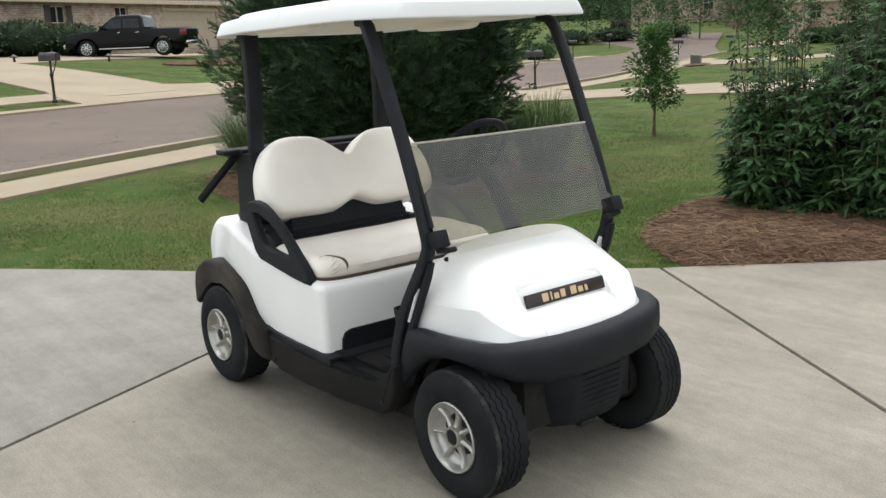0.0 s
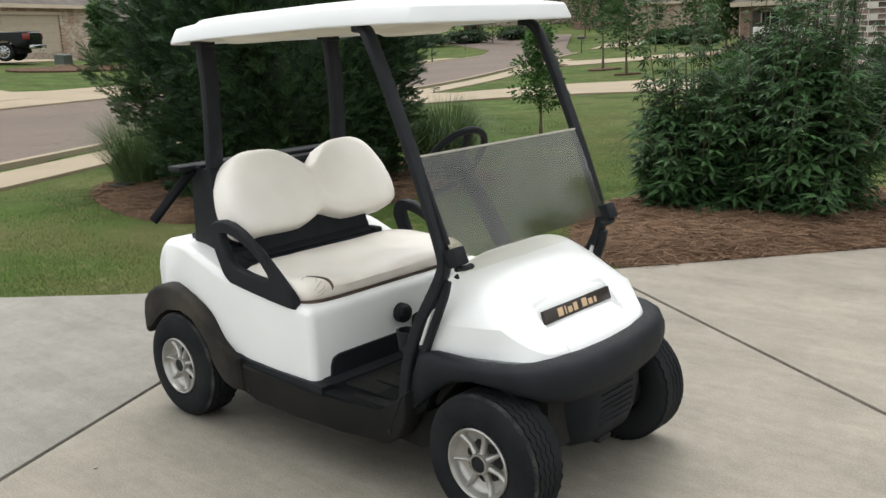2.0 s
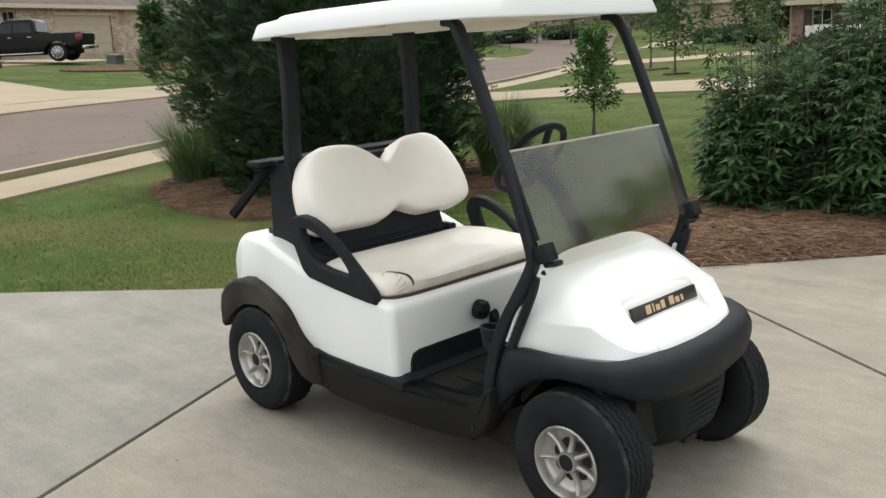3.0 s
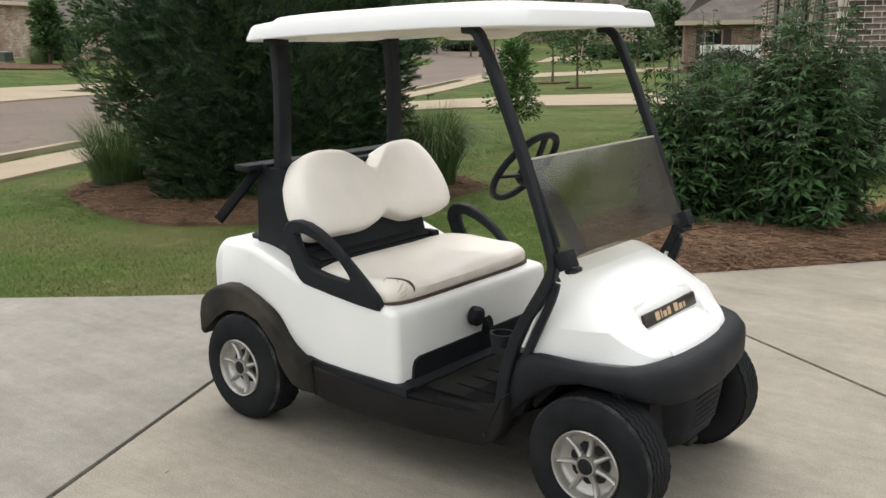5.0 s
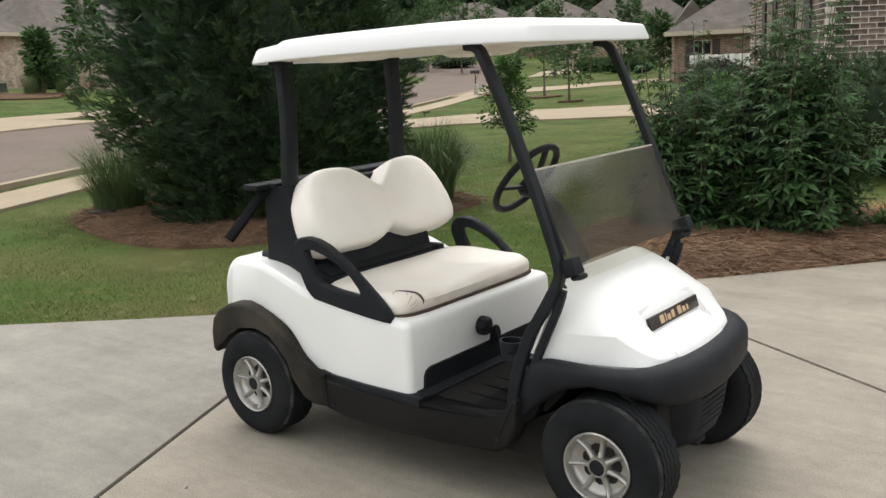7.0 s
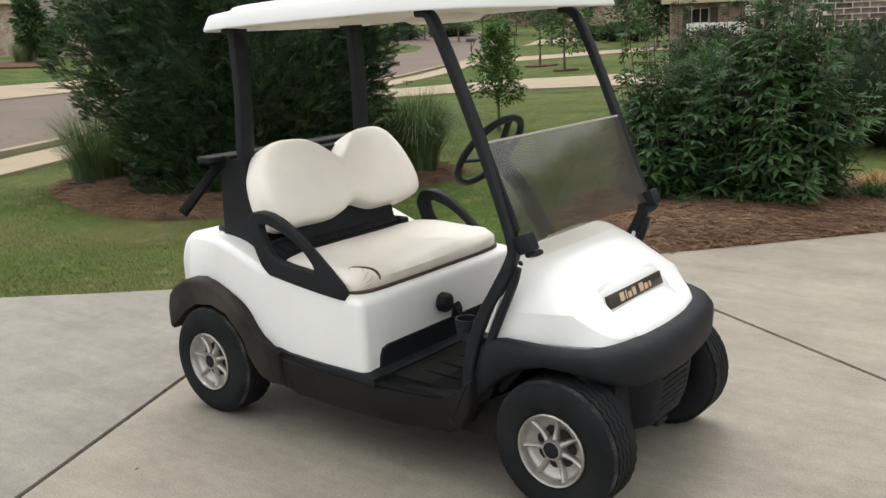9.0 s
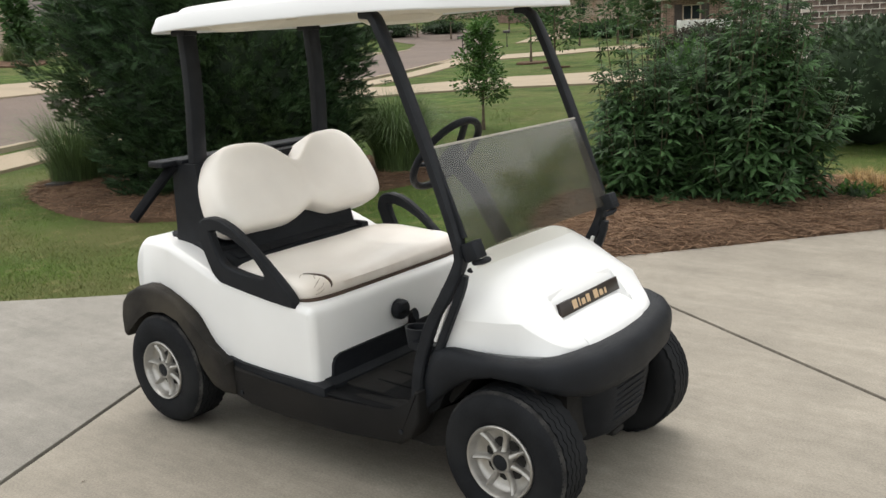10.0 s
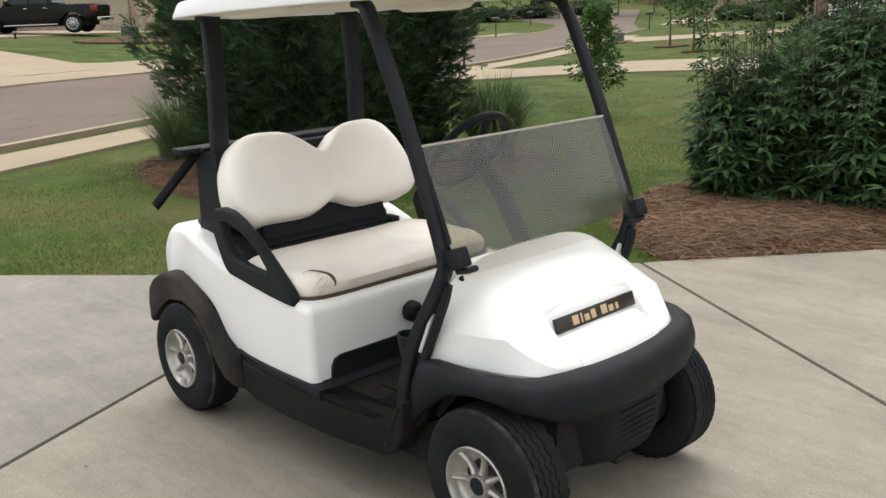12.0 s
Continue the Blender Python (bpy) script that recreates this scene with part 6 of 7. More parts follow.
def utility_box(s, n, w, d, h, mat, label):
    p = street(s, n)
    t = thing("utility_box", label, "utility box", "utility boxes", pose(p.x, p.y, height(p.x, p.y), 0, 0, 117))
    part("cabinet", loft([[(-w / 2, -d / 2, 0), (w / 2, -d / 2, 0), (w / 2, d / 2, 0), (-w / 2, d / 2, 0)], [(-w / 2, -d / 2, h * 0.82), (w / 2, -d / 2, h * 0.82), (w / 2, d / 2, h * 0.9), (-w / 2, d / 2, h * 0.9)]]), mat, t)
    part("lid", loft([[(-w * 0.53, -d * 0.54, h * 0.82), (w * 0.53, -d * 0.54, h * 0.82), (w * 0.53, d * 0.54, h * 0.9), (-w * 0.53, d * 0.54, h * 0.9)], [(-w / 2, -d / 2, h * 0.92), (w / 2, -d / 2, h * 0.92), (w / 2, d / 2, h), (-w / 2, d / 2, h)]]), mat, t)
    part("base", box_bm(-w * 0.6, w * 0.6, -d * 0.6, d * 0.6, -0.05, 0.06), CONCRETE_OLD, t)


utility_box(40.1, -0.5, 0.24, 0.2, 0.55, BOX_PALE, "slim pale grey utility pedestal on the verge")
utility_box(41.0, -1.3, 0.6, 0.45, 0.5, BOX_GREY, "low dark grey-green utility pedestal in a mulch ring")
utility_box(28.4, 18.6, 0.60, 0.5, 0.50, BOX_GREEN, "faded green steel utility box on the bank opposite")
for s, n in ((19.3, 21.4), (23.6, 20.6)):
    p = street(s, n)
    light = thing("garden_light", "low dark mushroom-shaped garden light on the lawn", "garden light", "garden lights", pose(p.x, p.y, height(p.x, p.y)))
    part("stake", lathe_z([(0.05, -0.05), (0.05, 0.2), (0.03, 0.22)], 10), BRONZE, light)
    part("shade", lathe_z([(0.15, 0.18), (0.16, 0.20), (0.12, 0.25), (0.05, 0.29), (0.02, 0.31)], 16), BRONZE, light)

cover = thing("drain_box", "small dark plastic drain box in the straw bed", "drain box", "", pose(-6.27, 2.67, height(-6.27, 2.67), 0, 0, 20))
part("body", box_bm(-0.12, 0.12, -0.08, 0.08, -0.02, 0.075, 0.012, 2), BRONZE, cover)
part("lid", box_bm(-0.13, 0.13, -0.09, 0.09, 0.075, 0.09, 0.006, 1), BRONZE, cover)

# mulch rings and the planted bank opposite
for name, s, n, rs, rn in (("mulch_ring_1", 26.4, 16.6, 3.6, 1.5), ("mulch_ring_2", 40.6, -1.4, 1.7, 0.6), ("mulch_ring_3", 29.3, -6.0, 0.5, 0.5), ("mulch_ring_4", 34.9, -4.5, 1.2, 0.7)):
    drape(name, sn([(s + rs * math.cos(a), n + rn * math.sin(a) * (1 + 0.15 * math.sin(3 * a))) for a in [2 * math.pi * k / 28 for k in range(28)]]), 0.035, STRAW_BED, 0.06, 0.7, category="mulch", label="brown mulch ring in the grass")
for s, n, h, r in ((28.6, 17.2, 1.1, 0.8), (29.8, 17.5, 1.15, 0.85), (30.9, 17.2, 0.9, 0.7)):
    p = street(s, n)
    reed_clump(p.x, p.y, h, r, 420, "green ornamental grass on the bank opposite")


# ---- pickup truck ----
def pickup(s, n, heading):
    p = street(s, n)
    t = thing("pickup_truck", "glossy black crew-cab pickup truck parked on the drive", "truck", "", pose(p.x, p.y, height(p.x, p.y) + 0.02, 0, 0, heading))
    hw = 1.0
    side = [(-2.95, 0.58), (-2.95, 1.14), (-2.9, 1.26), (-0.98, 1.28), (0.62, 1.27), (1.40, 1.22), (2.5, 1.16), (2.80, 1.06), (2.90, 0.80), (2.9, 0.50), (2.44, 0.46), (2.38, 0.70), (2.18, 0.91), (1.86, 0.97), (1.54, 0.91), (1.34, 0.70), (1.28, 0.46),
            (-1.25, 0.46), (-1.31, 0.70), (-1.51, 0.91), (-1.83, 0.97), (-2.15, 0.91), (-2.35, 0.70), (-2.41, 0.54)]
    body = part("body", plate_xz(side, -hw, hw, 0.05, 3), CAR_BLACK, t)
    cab = [[(x0, y * k, z) for x0, y, z in ((-0.95 + dx, -0.96, z), (1.30 - fx, -0.96, z), (1.30 - fx, 0.96, z), (-0.95 + dx, 0.96, z))] for dx, fx, z, k in ((0, 0, 1.24, 1.0), (0.02, 0.24, 1.42, 0.97), (0.10, 0.72, 1.82, 0.86), (0.22, 0.95, 1.93, 0.80), (0.4, 1.2, 1.96, 0.7))]
    bm = loft(cab)
    bmesh.ops.bevel(bm, geom=bm.edges[:], offset=0.03, segments=2, profile=0.5, affect="EDGES")
    part("cab", bm, CAR_BLACK, t)
    for y in (-1, 1):
        for x0, x1, t0, t1 in ((-0.78, 0.02, -0.70, 0.02), (0.10, 0.98, 0.10, 0.58)):
            k0, k1 = 0.966 * 0.985, 0.966 * 0.885
            pts = [Vector((x0, y * k0, 1.34)), Vector((x1, y * k0, 1.34)), Vector((t1, y * k1, 1.76)), Vector((t0, y * k1, 1.76))]
            o = Vector((0, y * 0.012, 0))
            part("side_window", loft([[q for q in pts], [q + o for q in pts]]), PANE, t)
            part("door_handle", box_bm(x0 + 0.03, x0 + 0.2, y * 1.0 - 0.015, y * 1.0 + 0.015, 1.12, 1.15, 0.006, 1), CHROME, body)
        part("mirror", box_bm(0.92, 1.05, y * 1.14 - 0.1, y * 1.14 + 0.1, 1.28, 1.48, 0.03, 2), CAR_BLACK, t)
        part("tail_lamp", box_bm(-2.985, -2.70, y * 0.93 - 0.085, y * 0.93 + 0.085, 0.92, 1.20, 0.02, 2), TAIL_RED, t)
        part("running_board", box_bm(-1.2, 1.25, y * 0.98 - 0.08, y * 0.98 + 0.08, 0.38, 0.44, 0.015, 2), CHROME, t)
        for x in (-1.83, 1.86):
            w = new("wheel")
            w.parent = t
            w.matrix_basis = pose(x, y * 0.87, 0.42, 0, 0, 0 if y < 0 else 180)
            part("tyre", lathe_y([(0.27, -0.13), (0.375, -0.14), (0.412, -0.11), (0.42, 0.0), (0.412, 0.11), (0.375, 0.14), (0.27, 0.13)], 32), TYRE, w)
            rim = part("rim", lathe_y([(0.262, -0.125), (0.25, -0.14), (0.235, -0.11), (0.10, -0.10), (0.02, -0.10)], 28, cap0=False), UNDERSIDE, w)
            part("rim_lip", lathe_y([(0.272, -0.12), (0.272, -0.150), (0.240, -0.150), (0.235, -0.12)], 28, cap0=False), CHROME, rim)
            for k in range(10):
                part("spoke", move(loft([[Vector((0.03, -0.145, -0.018)), Vector((0.03, -0.145, 0.018)), Vector((0.03, -0.09, 0.018)), Vector((0.03, -0.09, -0.018))], [Vector((0.25, -0.138, -0.026)), Vector((0.25, -0.138, 0.026)), Vector((0.25, -0.09, 0.026)), Vector((0.25, -0.09, -0.026))]]), Euler((0, k * math.pi / 5, 0)).to_matrix().to_4x4()), CHROME, rim)
    part("bed_floor", box_bm(-2.9, -0.98, -0.86, 0.86, 1.255, 1.285, 0.01, 1), BLACK_PLASTIC, t)
    part("rear_bumper", box_bm(-3.12, -2.92, -0.95, 0.95, 0.50, 0.68, 0.03, 2), CHROME, t)
    part("front_bumper", box_bm(2.84, 3.02, -0.95, 0.95, 0.48, 0.68, 0.04, 2), CHROME, t)
    part("tailgate", box_bm(-2.975, -2.94, -0.82, 0.82, 0.70, 1.23, 0.015, 1), CAR_BLACK, t)
    part("tow_hitch", box_bm(-3.25, -3.08, -0.05, 0.05, 0.40, 0.47, 0.01, 1), CHROME, t)
    part("rear_window", loft([[(-0.945, -0.78, 1.36), (-0.945, 0.78, 1.36), (-0.872, 0.72, 1.77), (-0.872, -0.72, 1.77)], [(-0.962, -0.78, 1.36), (-0.962, 0.78, 1.36), (-0.889, 0.72, 1.77), (-0.889, -0.72, 1.77)]]), PANE, t)
    part("windscreen", loft([[(1.20, -0.86, 1.33), (1.20, 0.86, 1.33), (0.64, 0.74, 1.79), (0.64, -0.74, 1.79)], [(1.225, -0.86, 1.33), (1.225, 0.86, 1.33), (0.665, 0.74, 1.79), (0.665, -0.74, 1.79)]]), PANE, t)
    part("underbody", box_bm(-2.5, 2.5, -0.7, 0.7, 0.32, 0.6), UNDERSIDE, t)
    return t


pickup(28.0, 23.2, 228)


def parked_car(az, dist, heading):
    """A small far-off estate car seen from behind."""
    q = street(*beyond(az, dist, (3.97, -2.36)))
    t = thing("parked_car", "dark estate car parked by the trees far off", "car", "", pose(q.x, q.y, height(q.x, q.y), 0, 0, heading))
    low = [(-2.2, 0.35), (-2.25, 0.75), (-2.15, 1.0), (1.0, 1.0), (2.0, 0.85), (2.2, 0.6), (2.2, 0.35)]
    part("body", plate_xz(low, -0.88, 0.88, 0.06, 2), CAR_BLACK, t)
    part("cab", loft([[(-2.1, -0.84, 0.98), (0.95, -0.84, 0.98), (0.95, 0.84, 0.98), (-2.1, 0.84, 0.98)], [(-1.85, -0.68, 1.58), (0.1, -0.68, 1.58), (0.1, 0.68, 1.58), (-1.85, 0.68, 1.58)]]), CAR_BLACK, t)
    part("rear_window", loft([[(-2.10, -0.66, 1.08), (-2.10, 0.66, 1.08), (-1.95, 0.58, 1.48), (-1.95, -0.58, 1.48)], [(-2.06, -0.66, 1.08), (-2.06, 0.66, 1.08), (-1.91, 0.58, 1.48), (-1.91, -0.58, 1.48)]]), PANE, t)
    for y in (-0.74, 0.74):
        part("tail_lamp", box_bm(-2.29, -2.20, y - 0.12, y + 0.12, 0.72, 0.98, 0.02, 1), TAIL_RED, t)
        for x in (-1.4, 1.35):
            part("wheel", move(lathe_y([(0.2, -0.1), (0.32, -0.1), (0.34, -0.06), (0.34, 0.06), (0.32, 0.1)], 20), Matrix.Translation((x, y * 1.08, 0.34))), TYRE, t)


# ---- houses ----
def hip_roof(x0, x1, y0, y1, z, rise, over=0.5, gable=False):
    """Roof over a plan box, its ridge along x."""
    x0, x1, y0, y1 = x0 - over, x1 + over, y0 - over, y1 + over
    ym = (y0 + y1) / 2
    run = 0.02 if gable else min((y1 - y0) / 2, (x1 - x0) * 0.45)
    bm = bmesh.new()
    low = [bm.verts.new(p) for p in ((x0, y0, z - 0.12), (x1, y0, z - 0.12), (x1, y1, z - 0.12), (x0, y1, z - 0.12))]
    eav = [bm.verts.new(p) for p in ((x0, y0, z), (x1, y0, z), (x1, y1, z), (x0, y1, z))]
    r0, r1 = bm.verts.new((x0 + run, ym, z + rise)), bm.verts.new((x1 - run, ym, z + rise))
    bm.faces.new(low[::-1])
    for i in range(4):
        bm.faces.new((low[i], low[(i + 1) % 4], eav[(i + 1) % 4], eav[i]))
    bm.faces.new((eav[0], eav[1], r1, r0))
    bm.faces.new((eav[2], eav[3], r0, r1))
    bm.faces.new((eav[1], eav[2], r1))
    bm.faces.new((eav[3], eav[0], r0))
    return bm


def house(name, s, n, yaw, length, depth, wall_h, rise, brick, label, openings, wings=(), z=None, trim=None):
    """A brick house; its front runs along x at y = 0 and faces -y. openings: (kind, x, sill, width, height)."""
    p = street(s, n)
    t = thing(name, label, "house", "houses of the street", pose(p.x, p.y, height(p.x, p.y) - 0.1 if z is None else z, 0, 0, yaw))
    cuts = sorted(openings, key=lambda o: o[1])
    bm = bmesh.new()
    x = 0.0
    for kind, ox, sill, w, h in cuts:
        if ox > x:
            box_bm(x, ox, 0, 0.3, 0, wall_h, bm=bm)
        if sill > 0:
            box_bm(ox, ox + w, 0, 0.3, 0, sill, bm=bm)
        box_bm(ox, ox + w, 0, 0.3, sill + h, wall_h, bm=bm)
        x = ox + w
    box_bm(x, length, 0, 0.3, 0, wall_h, bm=bm)
    part("front_wall", bm, brick, t)
    part("side_wall", box_bm(0, 0.3, 0.3, depth, 0, wall_h), brick, t)
    part("side_wall", box_bm(length - 0.3, length, 0.3, depth, 0, wall_h), brick, t)
    part("rear_wall", box_bm(0.3, length - 0.3, depth - 0.3, depth, 0, wall_h), brick, t)
    part("foundation", box_bm(0.02, length - 0.02, 0.02, depth - 0.02, -2.6, 0.0), brick, t)
    part("roof", hip_roof(0, length, 0, depth, wall_h, rise), SHINGLE, t, "", None)
    part("fascia", box_bm(-0.52, length + 0.52, -0.56, -0.50, wall_h - 0.2, wall_h + 0.02), TRIM, t)
    for kind, ox, sill, w, h in cuts:
        if kind == "garage":
            door = part("garage_door", box_bm(ox, ox + w, 0.12, 0.18, 0, h), GARAGE, t)
            for k in range(4):
                part("door_panel", box_bm(ox + 0.05, ox + w - 0.05, 0.10, 0.13, h * k / 4 + 0.03, h * (k + 1) / 4 - 0.03, 0.012, 1), GARAGE, door)
            part("garage_frame", box_bm(ox - 0.12, ox + w + 0.12, -0.03, 0.02, h, h + 0.18), TRIM, t)
        else:
            win = part("window", box_bm(ox, ox + w, 0.14, 0.17, sill, sill + h), PANE, t)
            for a in (ox, ox + w / 2 - 0.025, ox + w - 0.05):
                part("window_bar", box_bm(a, a + 0.05, 0.09, 0.14, sill, sill + h), TRIM, win)
            for b in (sill, sill + h / 2 - 0.025, sill + h - 0.05):
                part("window_bar", box_bm(ox, ox + w, 0.10, 0.14, b, b + 0.05), TRIM, win)
            part("window_sill", box_bm(ox - 0.08, ox + w + 0.08, -0.05, 0.12, sill - 0.08, sill), TRIM, win)
            if kind == "shuttered":
                for a in (ox - 0.42, ox + w + 0.04):
                    part("shutter", box_bm(a, a + 0.38, -0.04, -0.003, sill - 0.02, sill + h + 0.02), SHUTTER, win)
    for x0, x1, y0, zh, rs in wings:
        part("gable_wing", box_bm(x0, x1, y0, 0.0 - 0.01, 0, zh), brick, t)
        part("wing_roof", move(hip_roof(y0, 3.0, -x1, -x0, zh, rs, 0.4, True), Matrix(((0, -1, 0, 0), (1, 0, 0, 0), (0, 0, 1, 0), (0, 0, 0, 1)))), SHINGLE, t, "", None)
        bm = bmesh.new()
        bm.faces.new([bm.verts.new(q) for q in ((x0, y0, zh), (x1, y0, zh), ((x0 + x1) / 2, y0, zh + rs * 0.9))])
        ext = bmesh.ops.extrude_face_region(bm, geom=bm.faces[:])["geom"]
        for g in ext:
            if isinstance(g, bmesh.types.BMVert):
                g.co.y += 0.2
        part("gable", bm, trim or TRIM, t)
    return t


ALONG = math.degrees(math.atan2(U.y, U.x))          # fronts that face the near side of the street
house("house", 18.0, 29.0, ALONG, 28.0, 11.0, 2.75, 3.4, BRICK_PALE, "low pale brick house with a wide tan garage door opposite", [("window", 3.0, 0.9, 1.6, 1.5), ("shuttered", 10.7, 0.7, 1.0, 1.7), ("window", 15.3, 0.9, 1.0, 1.5), ("garage", 19.3, 0, 5.0, 2.2)])
house("house", 56.0, 30.0, ALONG, 18.0, 11.0, 3.0, 3.6, BRICK_PALE, "pale brick house farther up the opposite side", [("shuttered", 3.0, 0.8, 1.0, 1.6), ("window", 8.5, 0.8, 1.2, 1.6), ("garage", 11.5, 0, 4.9, 2.2)], wings=((12.0, 17.5, -2.0, 3.0, 2.6),))


def beyond(az, dist, base=(3.07, -3.08)):
    x, y = base[0] + dist * math.cos(radians(az)), base[1] + dist * math.sin(radians(az))
    return to_street(x, y)


s, n = beyond(129.6, 128)
house("house", s, n, 36, 15.0, 12.0, 3.0, 3.2, BRICK_PALE, "far house with a grey hipped roof at the street's end", [("window", 3, 0.9, 1.2, 1.7), ("window", 9, 0.9, 1.2, 1.7)], z=2.7)
s, n = beyond(124.3, 118)
house("house", s, n, 34, 12.0, 11.0, 2.9, 3.2, BRICK_FAR, "far brick house with a dark hipped roof", [("window", 3, 0.9, 1.2, 1.4), ("garage", 6, 0, 4.8, 2.2)], z=2.3)
s, n = beyond(120.9, 92)
house("house", s, n, 28, 13.0, 11.0, 2.7, 4.4, BRICK_PALE, "pale brick house with a steep dark roof", [("window", 2.0, 1.1, 0.9, 1.2), ("garage", 5.5, 0, 4.9, 2.2)], wings=((10.2, 13.0, -1.4, 2.7, 2.4),), z=0.75, trim=BRICK_FAR)
s, n = beyond(114.6, 52)
house("house", s, n, 26, 11.0, 10.0, 2.75, 3.2, BRICK_FAR, "brown brick house with a low dark roof", [("shuttered", 1.0, 0.8, 0.9, 1.5), ("window", 4.0, 0.6, 1.2, 1.8)], z=-0.35)
s, n = beyond(150.0, 88)
house("house", s, n, ALONG, 20.0, 11.0, 3.2, 4.2, BRICK_PALE, "pale house with a steep roof behind the bank", [("window", 4, 0.9, 1.2, 1.5)], z=2.0)

parked_car(130.7, 116, 122)

# white fence in front of the brown house
fence = thing("vinyl_fence", "white vinyl privacy fence beside the brown house", "fence", "", Matrix.Identity(4))
f0 = Vector(street(*beyond(113.6, 40)))
f1 = Vector(street(*beyond(110.0, 40)))
d = (f1 - f0)
for k in range(9):
    q = f0 + d * k / 8
    part("post", box_bm(q.x - 0.07, q.x + 0.07, q.y - 0.07, q.y + 0.07, -0.3, 1.27, 0.01, 1), WHITE_VINYL, fence)
    if k < 8:
        q2 = f0 + d * (k + 1) / 8
        w = Vector((-d.y, d.x)).normalized() * 0.02
        part("panel", loft([[(*(q - w), z), (*(q2 - w), z), (*(q2 + w), z), (*(q + w), z)] for z in (-0.2, 1.2)]), WHITE_VINYL, fence)
        part("rail", loft([[(*(q - w * 2), z), (*(q2 - w * 2), z), (*(q2 + w * 2), z), (*(q + w * 2), z)] for z in (1.2, 1.26)]), WHITE_VINYL, fence)

# shrubs and trees in front of the far houses
for az, dist, h, r, mat, leaf in ((112.2, 33, 1.25, 1.0, RUSSET_LEAF, 0.12), (111.0, 30, 1.0, 0.7, RUSSET_LEAF, 0.1), (117.9, 80, 1.3, 1.3, STREET_LEAF, 0.25), (119.3, 84, 1.1, 1.2, STREET_LEAF, 0.25), (116.6, 76, 1.5, 1.4, STREET_LEAF, 0.25), (150.2, 52, 1.5, 1.2, STREET_LEAF, 0.2), (163.4, 50, 1.6, 1.6, HEDGE_LEAF, 0.2), (161.0, 50.5, 1.5, 1.4, HEDGE_LEAF, 0.2), (165.5, 50, 1.5, 1.5, HEDGE_LEAF, 0.2),
                              (137.0, 74, 1.0, 1.1, HEDGE_LEAF, 0.25), (134.4, 60, 0.9, 1.0, STREET_LEAF, 0.22), (133.0, 96, 1.2, 2.2, HEDGE_LEAF, 0.3), (130.5, 100, 1.2, 2.4, HEDGE_LEAF, 0.3), (127.5, 104, 1.2, 2.4, HEDGE_LEAF, 0.3)):
    q = street(*beyond(az, dist))
    bush(q.x, q.y, h, r, 700, leaf, mat, VITEX_CORE, "rounded garden bush before a far house", "far bushes", "far_bush")
for az, dist, h, r in ((148.3, 49, 4.4, 1.6), (150.8, 46, 2.6, 0.9), (117.2, 66, 5.5, 1.7), (121.5, 78, 6.0, 2.0), (127.0, 92, 6.5, 2.0), (132.0, 96, 7.0, 2.3), (135.5, 90, 6.5, 2.2), (123.6, 105, 6.0, 2.0), (115.4, 58, 3.6, 1.3), (129.0, 98, 6.5, 2.6), (125.6, 100, 6.5, 2.6), (130.4, 106, 6.0, 2.4), (128.0, 112, 7.0, 2.8), (133.6, 104, 7.0, 2.6)):
    q = street(*beyond(az, dist))
    leafy_tree(q.x, q.y, h, h * 0.22, r, 1300, 0.32, STREET_LEAF, "garden_tree", "leafy tree among the far houses", "far garden trees", limbs=8, trunk_r=0.07)

# woods behind everything, and unseen nearer trees that darken the windscreen's reflection
places, dirs, trunks = [], [], bmesh.new()
for k in range(228):
    az, dist = 40 + 134 * k / 209 + rng.normal(0, 0.4), 165 + 55 * rng.random()
    # Out-of-view trees added only to darken what the windscreen mirrors.
    if k >= 210:
        az, dist = 55 + 30 * (k - 210) / 17, 40 + 8 * rng.random()
    x, y = 3 + dist * math.cos(radians(az)), -3 + dist * math.sin(radians(az))
    z0, h = height(x, y), 13 + 9 * rng.random() if k < 210 else 11.5 + 2 * rng.random()
    tube([(x, y, z0 - 0.5), (x, y, z0 + h * 0.5), (x, y, z0 + h * 0.95)], 0.3, 0.3, 6, up=(0, 1, 0), taper=[1, 0.7, 0.2], bm=trunks)
    for _ in range(520):
        f = 0.9 * rng.random() ** 1.3 + 0.02
        r = (3.6 * (1 - 0.72 * f) + 0.6) * math.sqrt(rng.random())
        a = rng.random() * 2 * math.pi
        places.append((x + r * math.cos(a), y + r * math.sin(a), z0 + f * h))
        dirs.append((math.cos(a), math.sin(a), rng.normal(0.2, 0.5)))
woods = tagged(scatter("distant_woods", *OVAL, np.array(places), turn_rows(np.array(dirs), rng.normal(0, 1.2, len(places))), 1.5 + 1.4 * rng.random(len(places)), WOODS_LEAF), "band of tall mixed woods behind the houses, with unseen trees added for reflection", "woods", kind="stuff")
part("tree_trunks", trunks, BARK, woods, "", 60)["kind"] = "stuff"

# ---- the near brick house ----
CORNER = Vector((-0.9, 10.4))
ALONG_F, ALONG_S = Vector((0.893, 0.45)), U
near_house = thing("brick_house", "weathered brown brick house with smeared pale mortar and dark shutters", "house", "", Matrix.Identity(4))


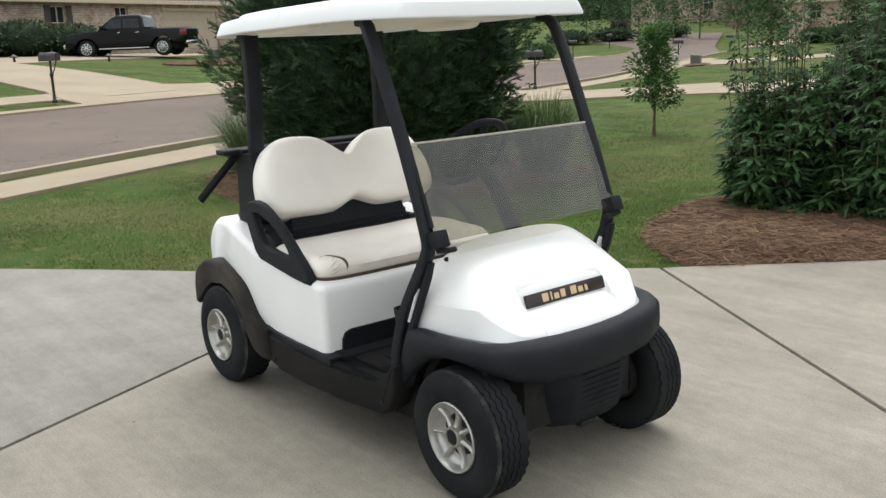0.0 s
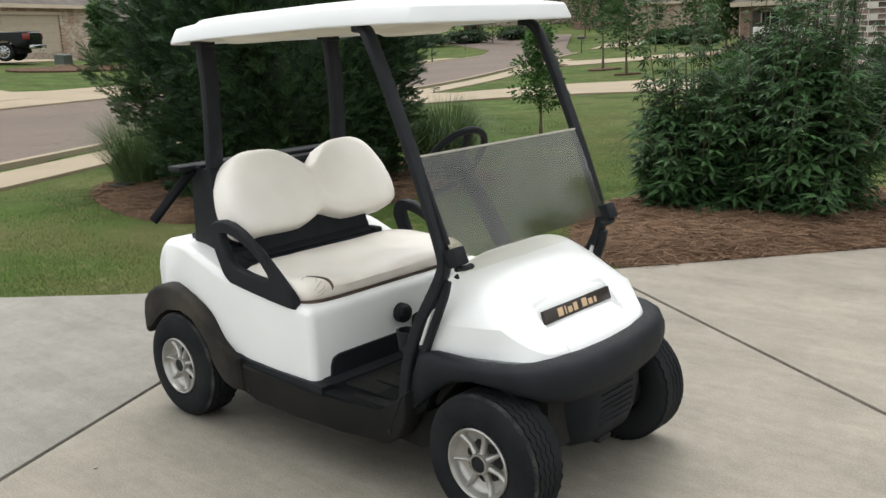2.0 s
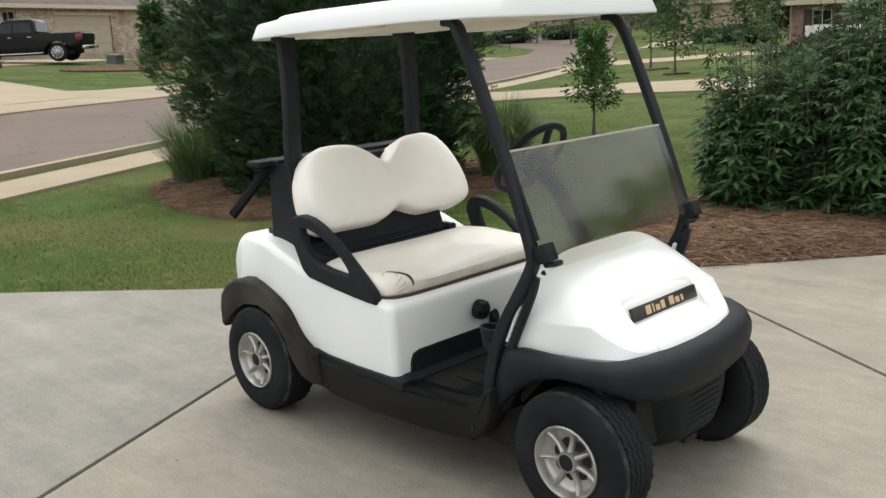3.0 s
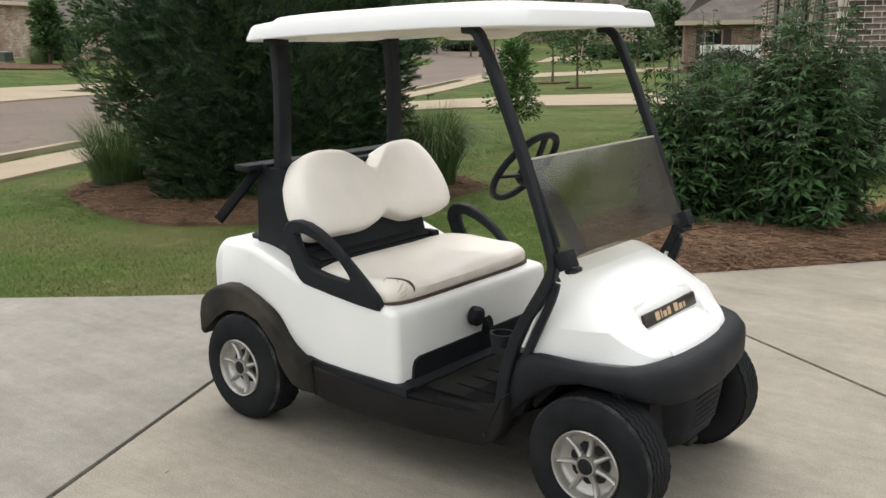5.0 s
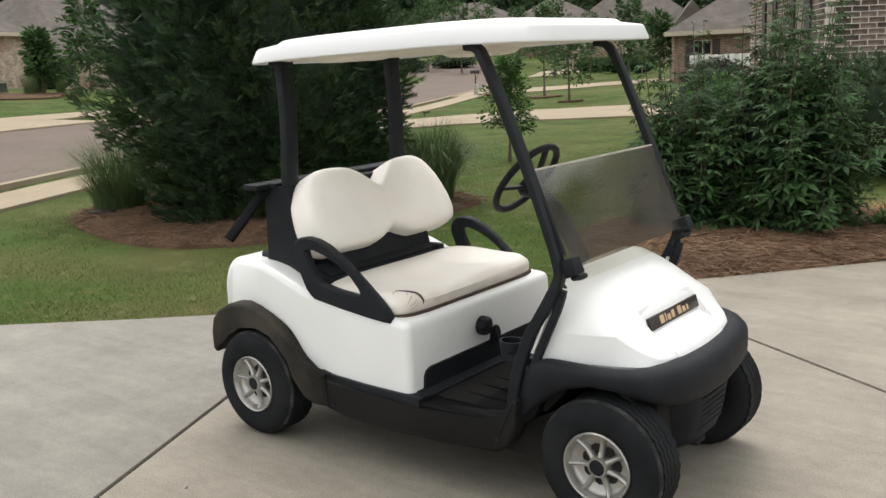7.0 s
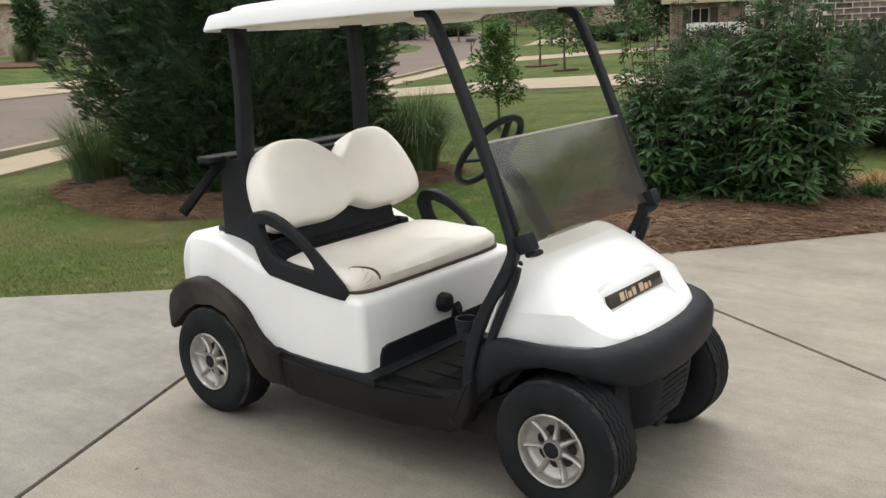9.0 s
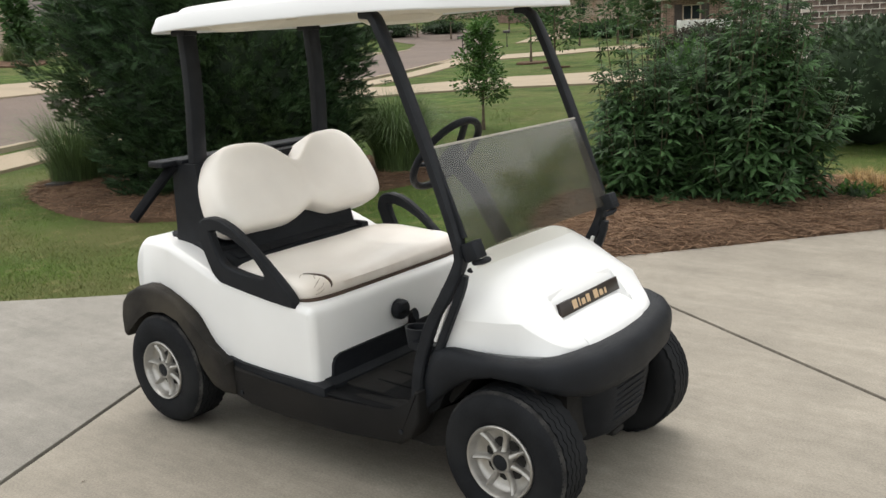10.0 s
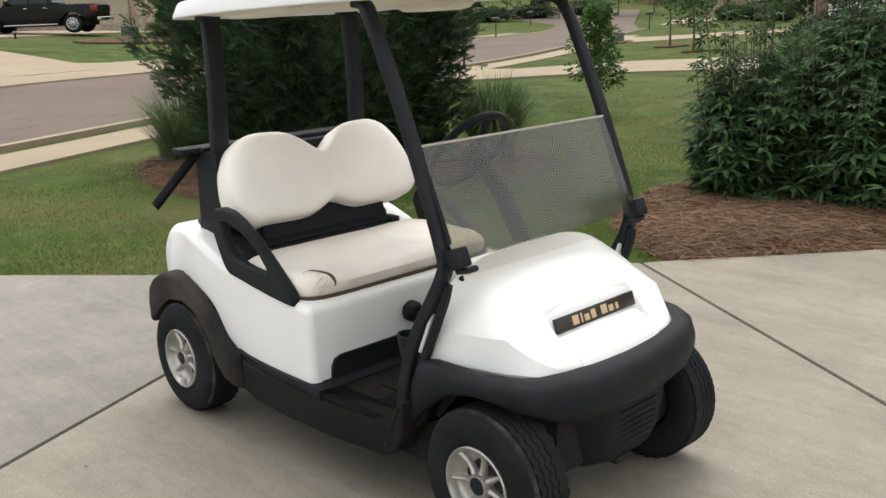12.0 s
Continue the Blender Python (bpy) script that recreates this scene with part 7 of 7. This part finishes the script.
def wall_block(a, direction, length, z0, z1, inward, mat, name, gaps=()):
    bm = bmesh.new()
    spans, x = [], 0.0
    for g0, g1, s0, s1 in gaps:
        spans += [(x, g0, z0, z1), (g0, g1, z0, s0), (g0, g1, s1, z1)]
        x = g1
    spans.append((x, length, z0, z1))
    for p, q, za, zb in spans:
        c = [a + direction * p, a + direction * q, a + direction * q + inward * 0.25, a + direction * p + inward * 0.25]
        loft([[(*v, za) for v in c], [(*v, zb) for v in c]], bm=bm)
    return part(name, bm, mat, near_house, "", None)


FRONT_IN, SIDE_IN = Vector((-0.45, 0.893)), Vector((0.893, 0.45))
side_gaps = [(1.5, 2.5, 0.75, 2.35), (5.0, 6.0, 0.75, 2.35)]
# Beyond view the front is lengthened to darken the windscreen's reflection.
front = wall_block(CORNER, ALONG_F, 30.0, -0.1, 3.2, FRONT_IN, MORTAR, "front_wall")
side_wall = wall_block(CORNER + ALONG_S * 0.25, ALONG_S, 8.6, -0.1, 3.2, SIDE_IN, MORTAR, "side_wall", [(g0 - 0.25, g1 - 0.25, s0, s1) for g0, g1, s0, s1 in side_gaps])
for g0, g1, s0, s1 in side_gaps:
    win = part("window", loft([[(*(CORNER + ALONG_S * g + SIDE_IN * o), z) for g, o in ((g0, 0.12), (g1, 0.12), (g1, 0.15), (g0, 0.15))] for z in (s0, s1)]), PANE, near_house)
    for g in (g0, (g0 + g1) / 2 - 0.02, g1 - 0.05):
        part("window_bar", loft([[(*(CORNER + ALONG_S * (g + dg) + SIDE_IN * o), z) for dg, o in ((0, 0.07), (0.05, 0.07), (0.05, 0.12), (0, 0.12))] for z in (s0, s1)]), TRIM, win)
    for g in (g0 - 0.45, g1 + 0.03):
        part("shutter", loft([[(*(CORNER + ALONG_S * (g + dg) + SIDE_IN * o), z) for dg, o in ((0, -0.045), (0.42, -0.045), (0.42, -0.015), (0, -0.015))] for z in (s0 - 0.03, s1 + 0.03)]), SHUTTER, win)
# Roof run on and ridge raised out of view, for the windscreen's reflection.
eave = [CORNER - ALONG_F * 0.5 - FRONT_IN * 0.5, CORNER + ALONG_F * 30.5 - FRONT_IN * 0.5, CORNER + ALONG_F * 30.5 + FRONT_IN * 9.4, CORNER - ALONG_F * 0.5 + FRONT_IN * 9.4]
ridge = [CORNER + ALONG_F * a + FRONT_IN * 4.45 for a in (4.2, 28.5)]
bm = bmesh.new()
low = [bm.verts.new((*p, 3.12)) for p in eave]
top = [bm.verts.new((*p, 3.24)) for p in eave]
r0, r1 = [bm.verts.new((*p, 7.9)) for p in ridge]
bm.faces.new(low[::-1])
for i in range(4):
    bm.faces.new((low[i], low[(i + 1) % 4], top[(i + 1) % 4], top[i]))
for f in ((top[0], top[1], r1, r0), (top[1], top[2], r1), (top[2], top[3], r0, r1), (top[3], top[0], r0)):
    bm.faces.new(f)
part("roof", bm, SHINGLE, near_house, "", None)

# bricks laid in running bond: one shared brick mesh
brick_me = bpy.data.meshes.new("brick")
bm = box_bm(-0.0995, 0.0995, -0.006, 0.02, -0.0318, 0.0318, 0.004, 1)
bm.to_mesh(brick_me)
bm.free()
brick_me.materials.append(BRICK_RED)
yaw_f, yaw_s = math.atan2(ALONG_F.y, ALONG_F.x), math.atan2(-ALONG_S.y, -ALONG_S.x)
rest = []
for row in range(43):
    z = -0.05 + row * 0.0755
    for col in range(46):
        x = 0.11 + col * 0.213 + (0.1065 if row % 2 else 0.0)
        p = CORNER + ALONG_F * x
        m = Matrix.Translation((*p, z)) @ Euler((rng.normal(0, 0.006), rng.normal(0, 0.012), yaw_f)).to_matrix().to_4x4()
        if 12 <= row < 33 and col < 15 :
            b = new("brick", brick_me)
            b.matrix_world = m
            b.parent = front
        else:
            rest.append(m)
    for col in range(41):
        x = 0.11 + col * 0.213 + (0.1065 if row % 2 else 0.0)
        if any(g0 - 0.11 < x < g1 + 0.11 and s0 - 0.03 < z < s1 + 0.03 for g0, g1, s0, s1 in side_gaps):
            continue
        p = CORNER + ALONG_S * x
        rest.append(Matrix.Translation((*p, z)) @ Euler((0, rng.normal(0, 0.012), yaw_s)).to_matrix().to_4x4())
base = [v.co.copy() for v in brick_me.vertices]
faces = [tuple(q.vertices) for q in brick_me.polygons]
pts = [tuple(m @ v) for m in rest for v in base]
me = bpy.data.meshes.new("brickwork")
me.from_pydata(pts, [], [tuple(i + k * len(base) for i in f) for k in range(len(rest)) for f in faces])
me.materials.append(BRICK_RED)
courses = new("brickwork", me)
courses.parent = front
courses["kind"] = "stuff"

# bark mulch before the house
drape("mulch_bed_3", [tuple(CORNER + ALONG_F * a - FRONT_IN * b) for a, b in ((-1.6, -0.5), (-0.9, 0.9), (0.5, 1.45), (3.0, 1.6), (6.0, 1.6), (9.0, 1.5), (9.0, -0.05), (0.0, -0.05))], 0.03, STRAW_BED, 0.06, 0.8, category="mulch", label="dark bark mulch bed along the brick house")
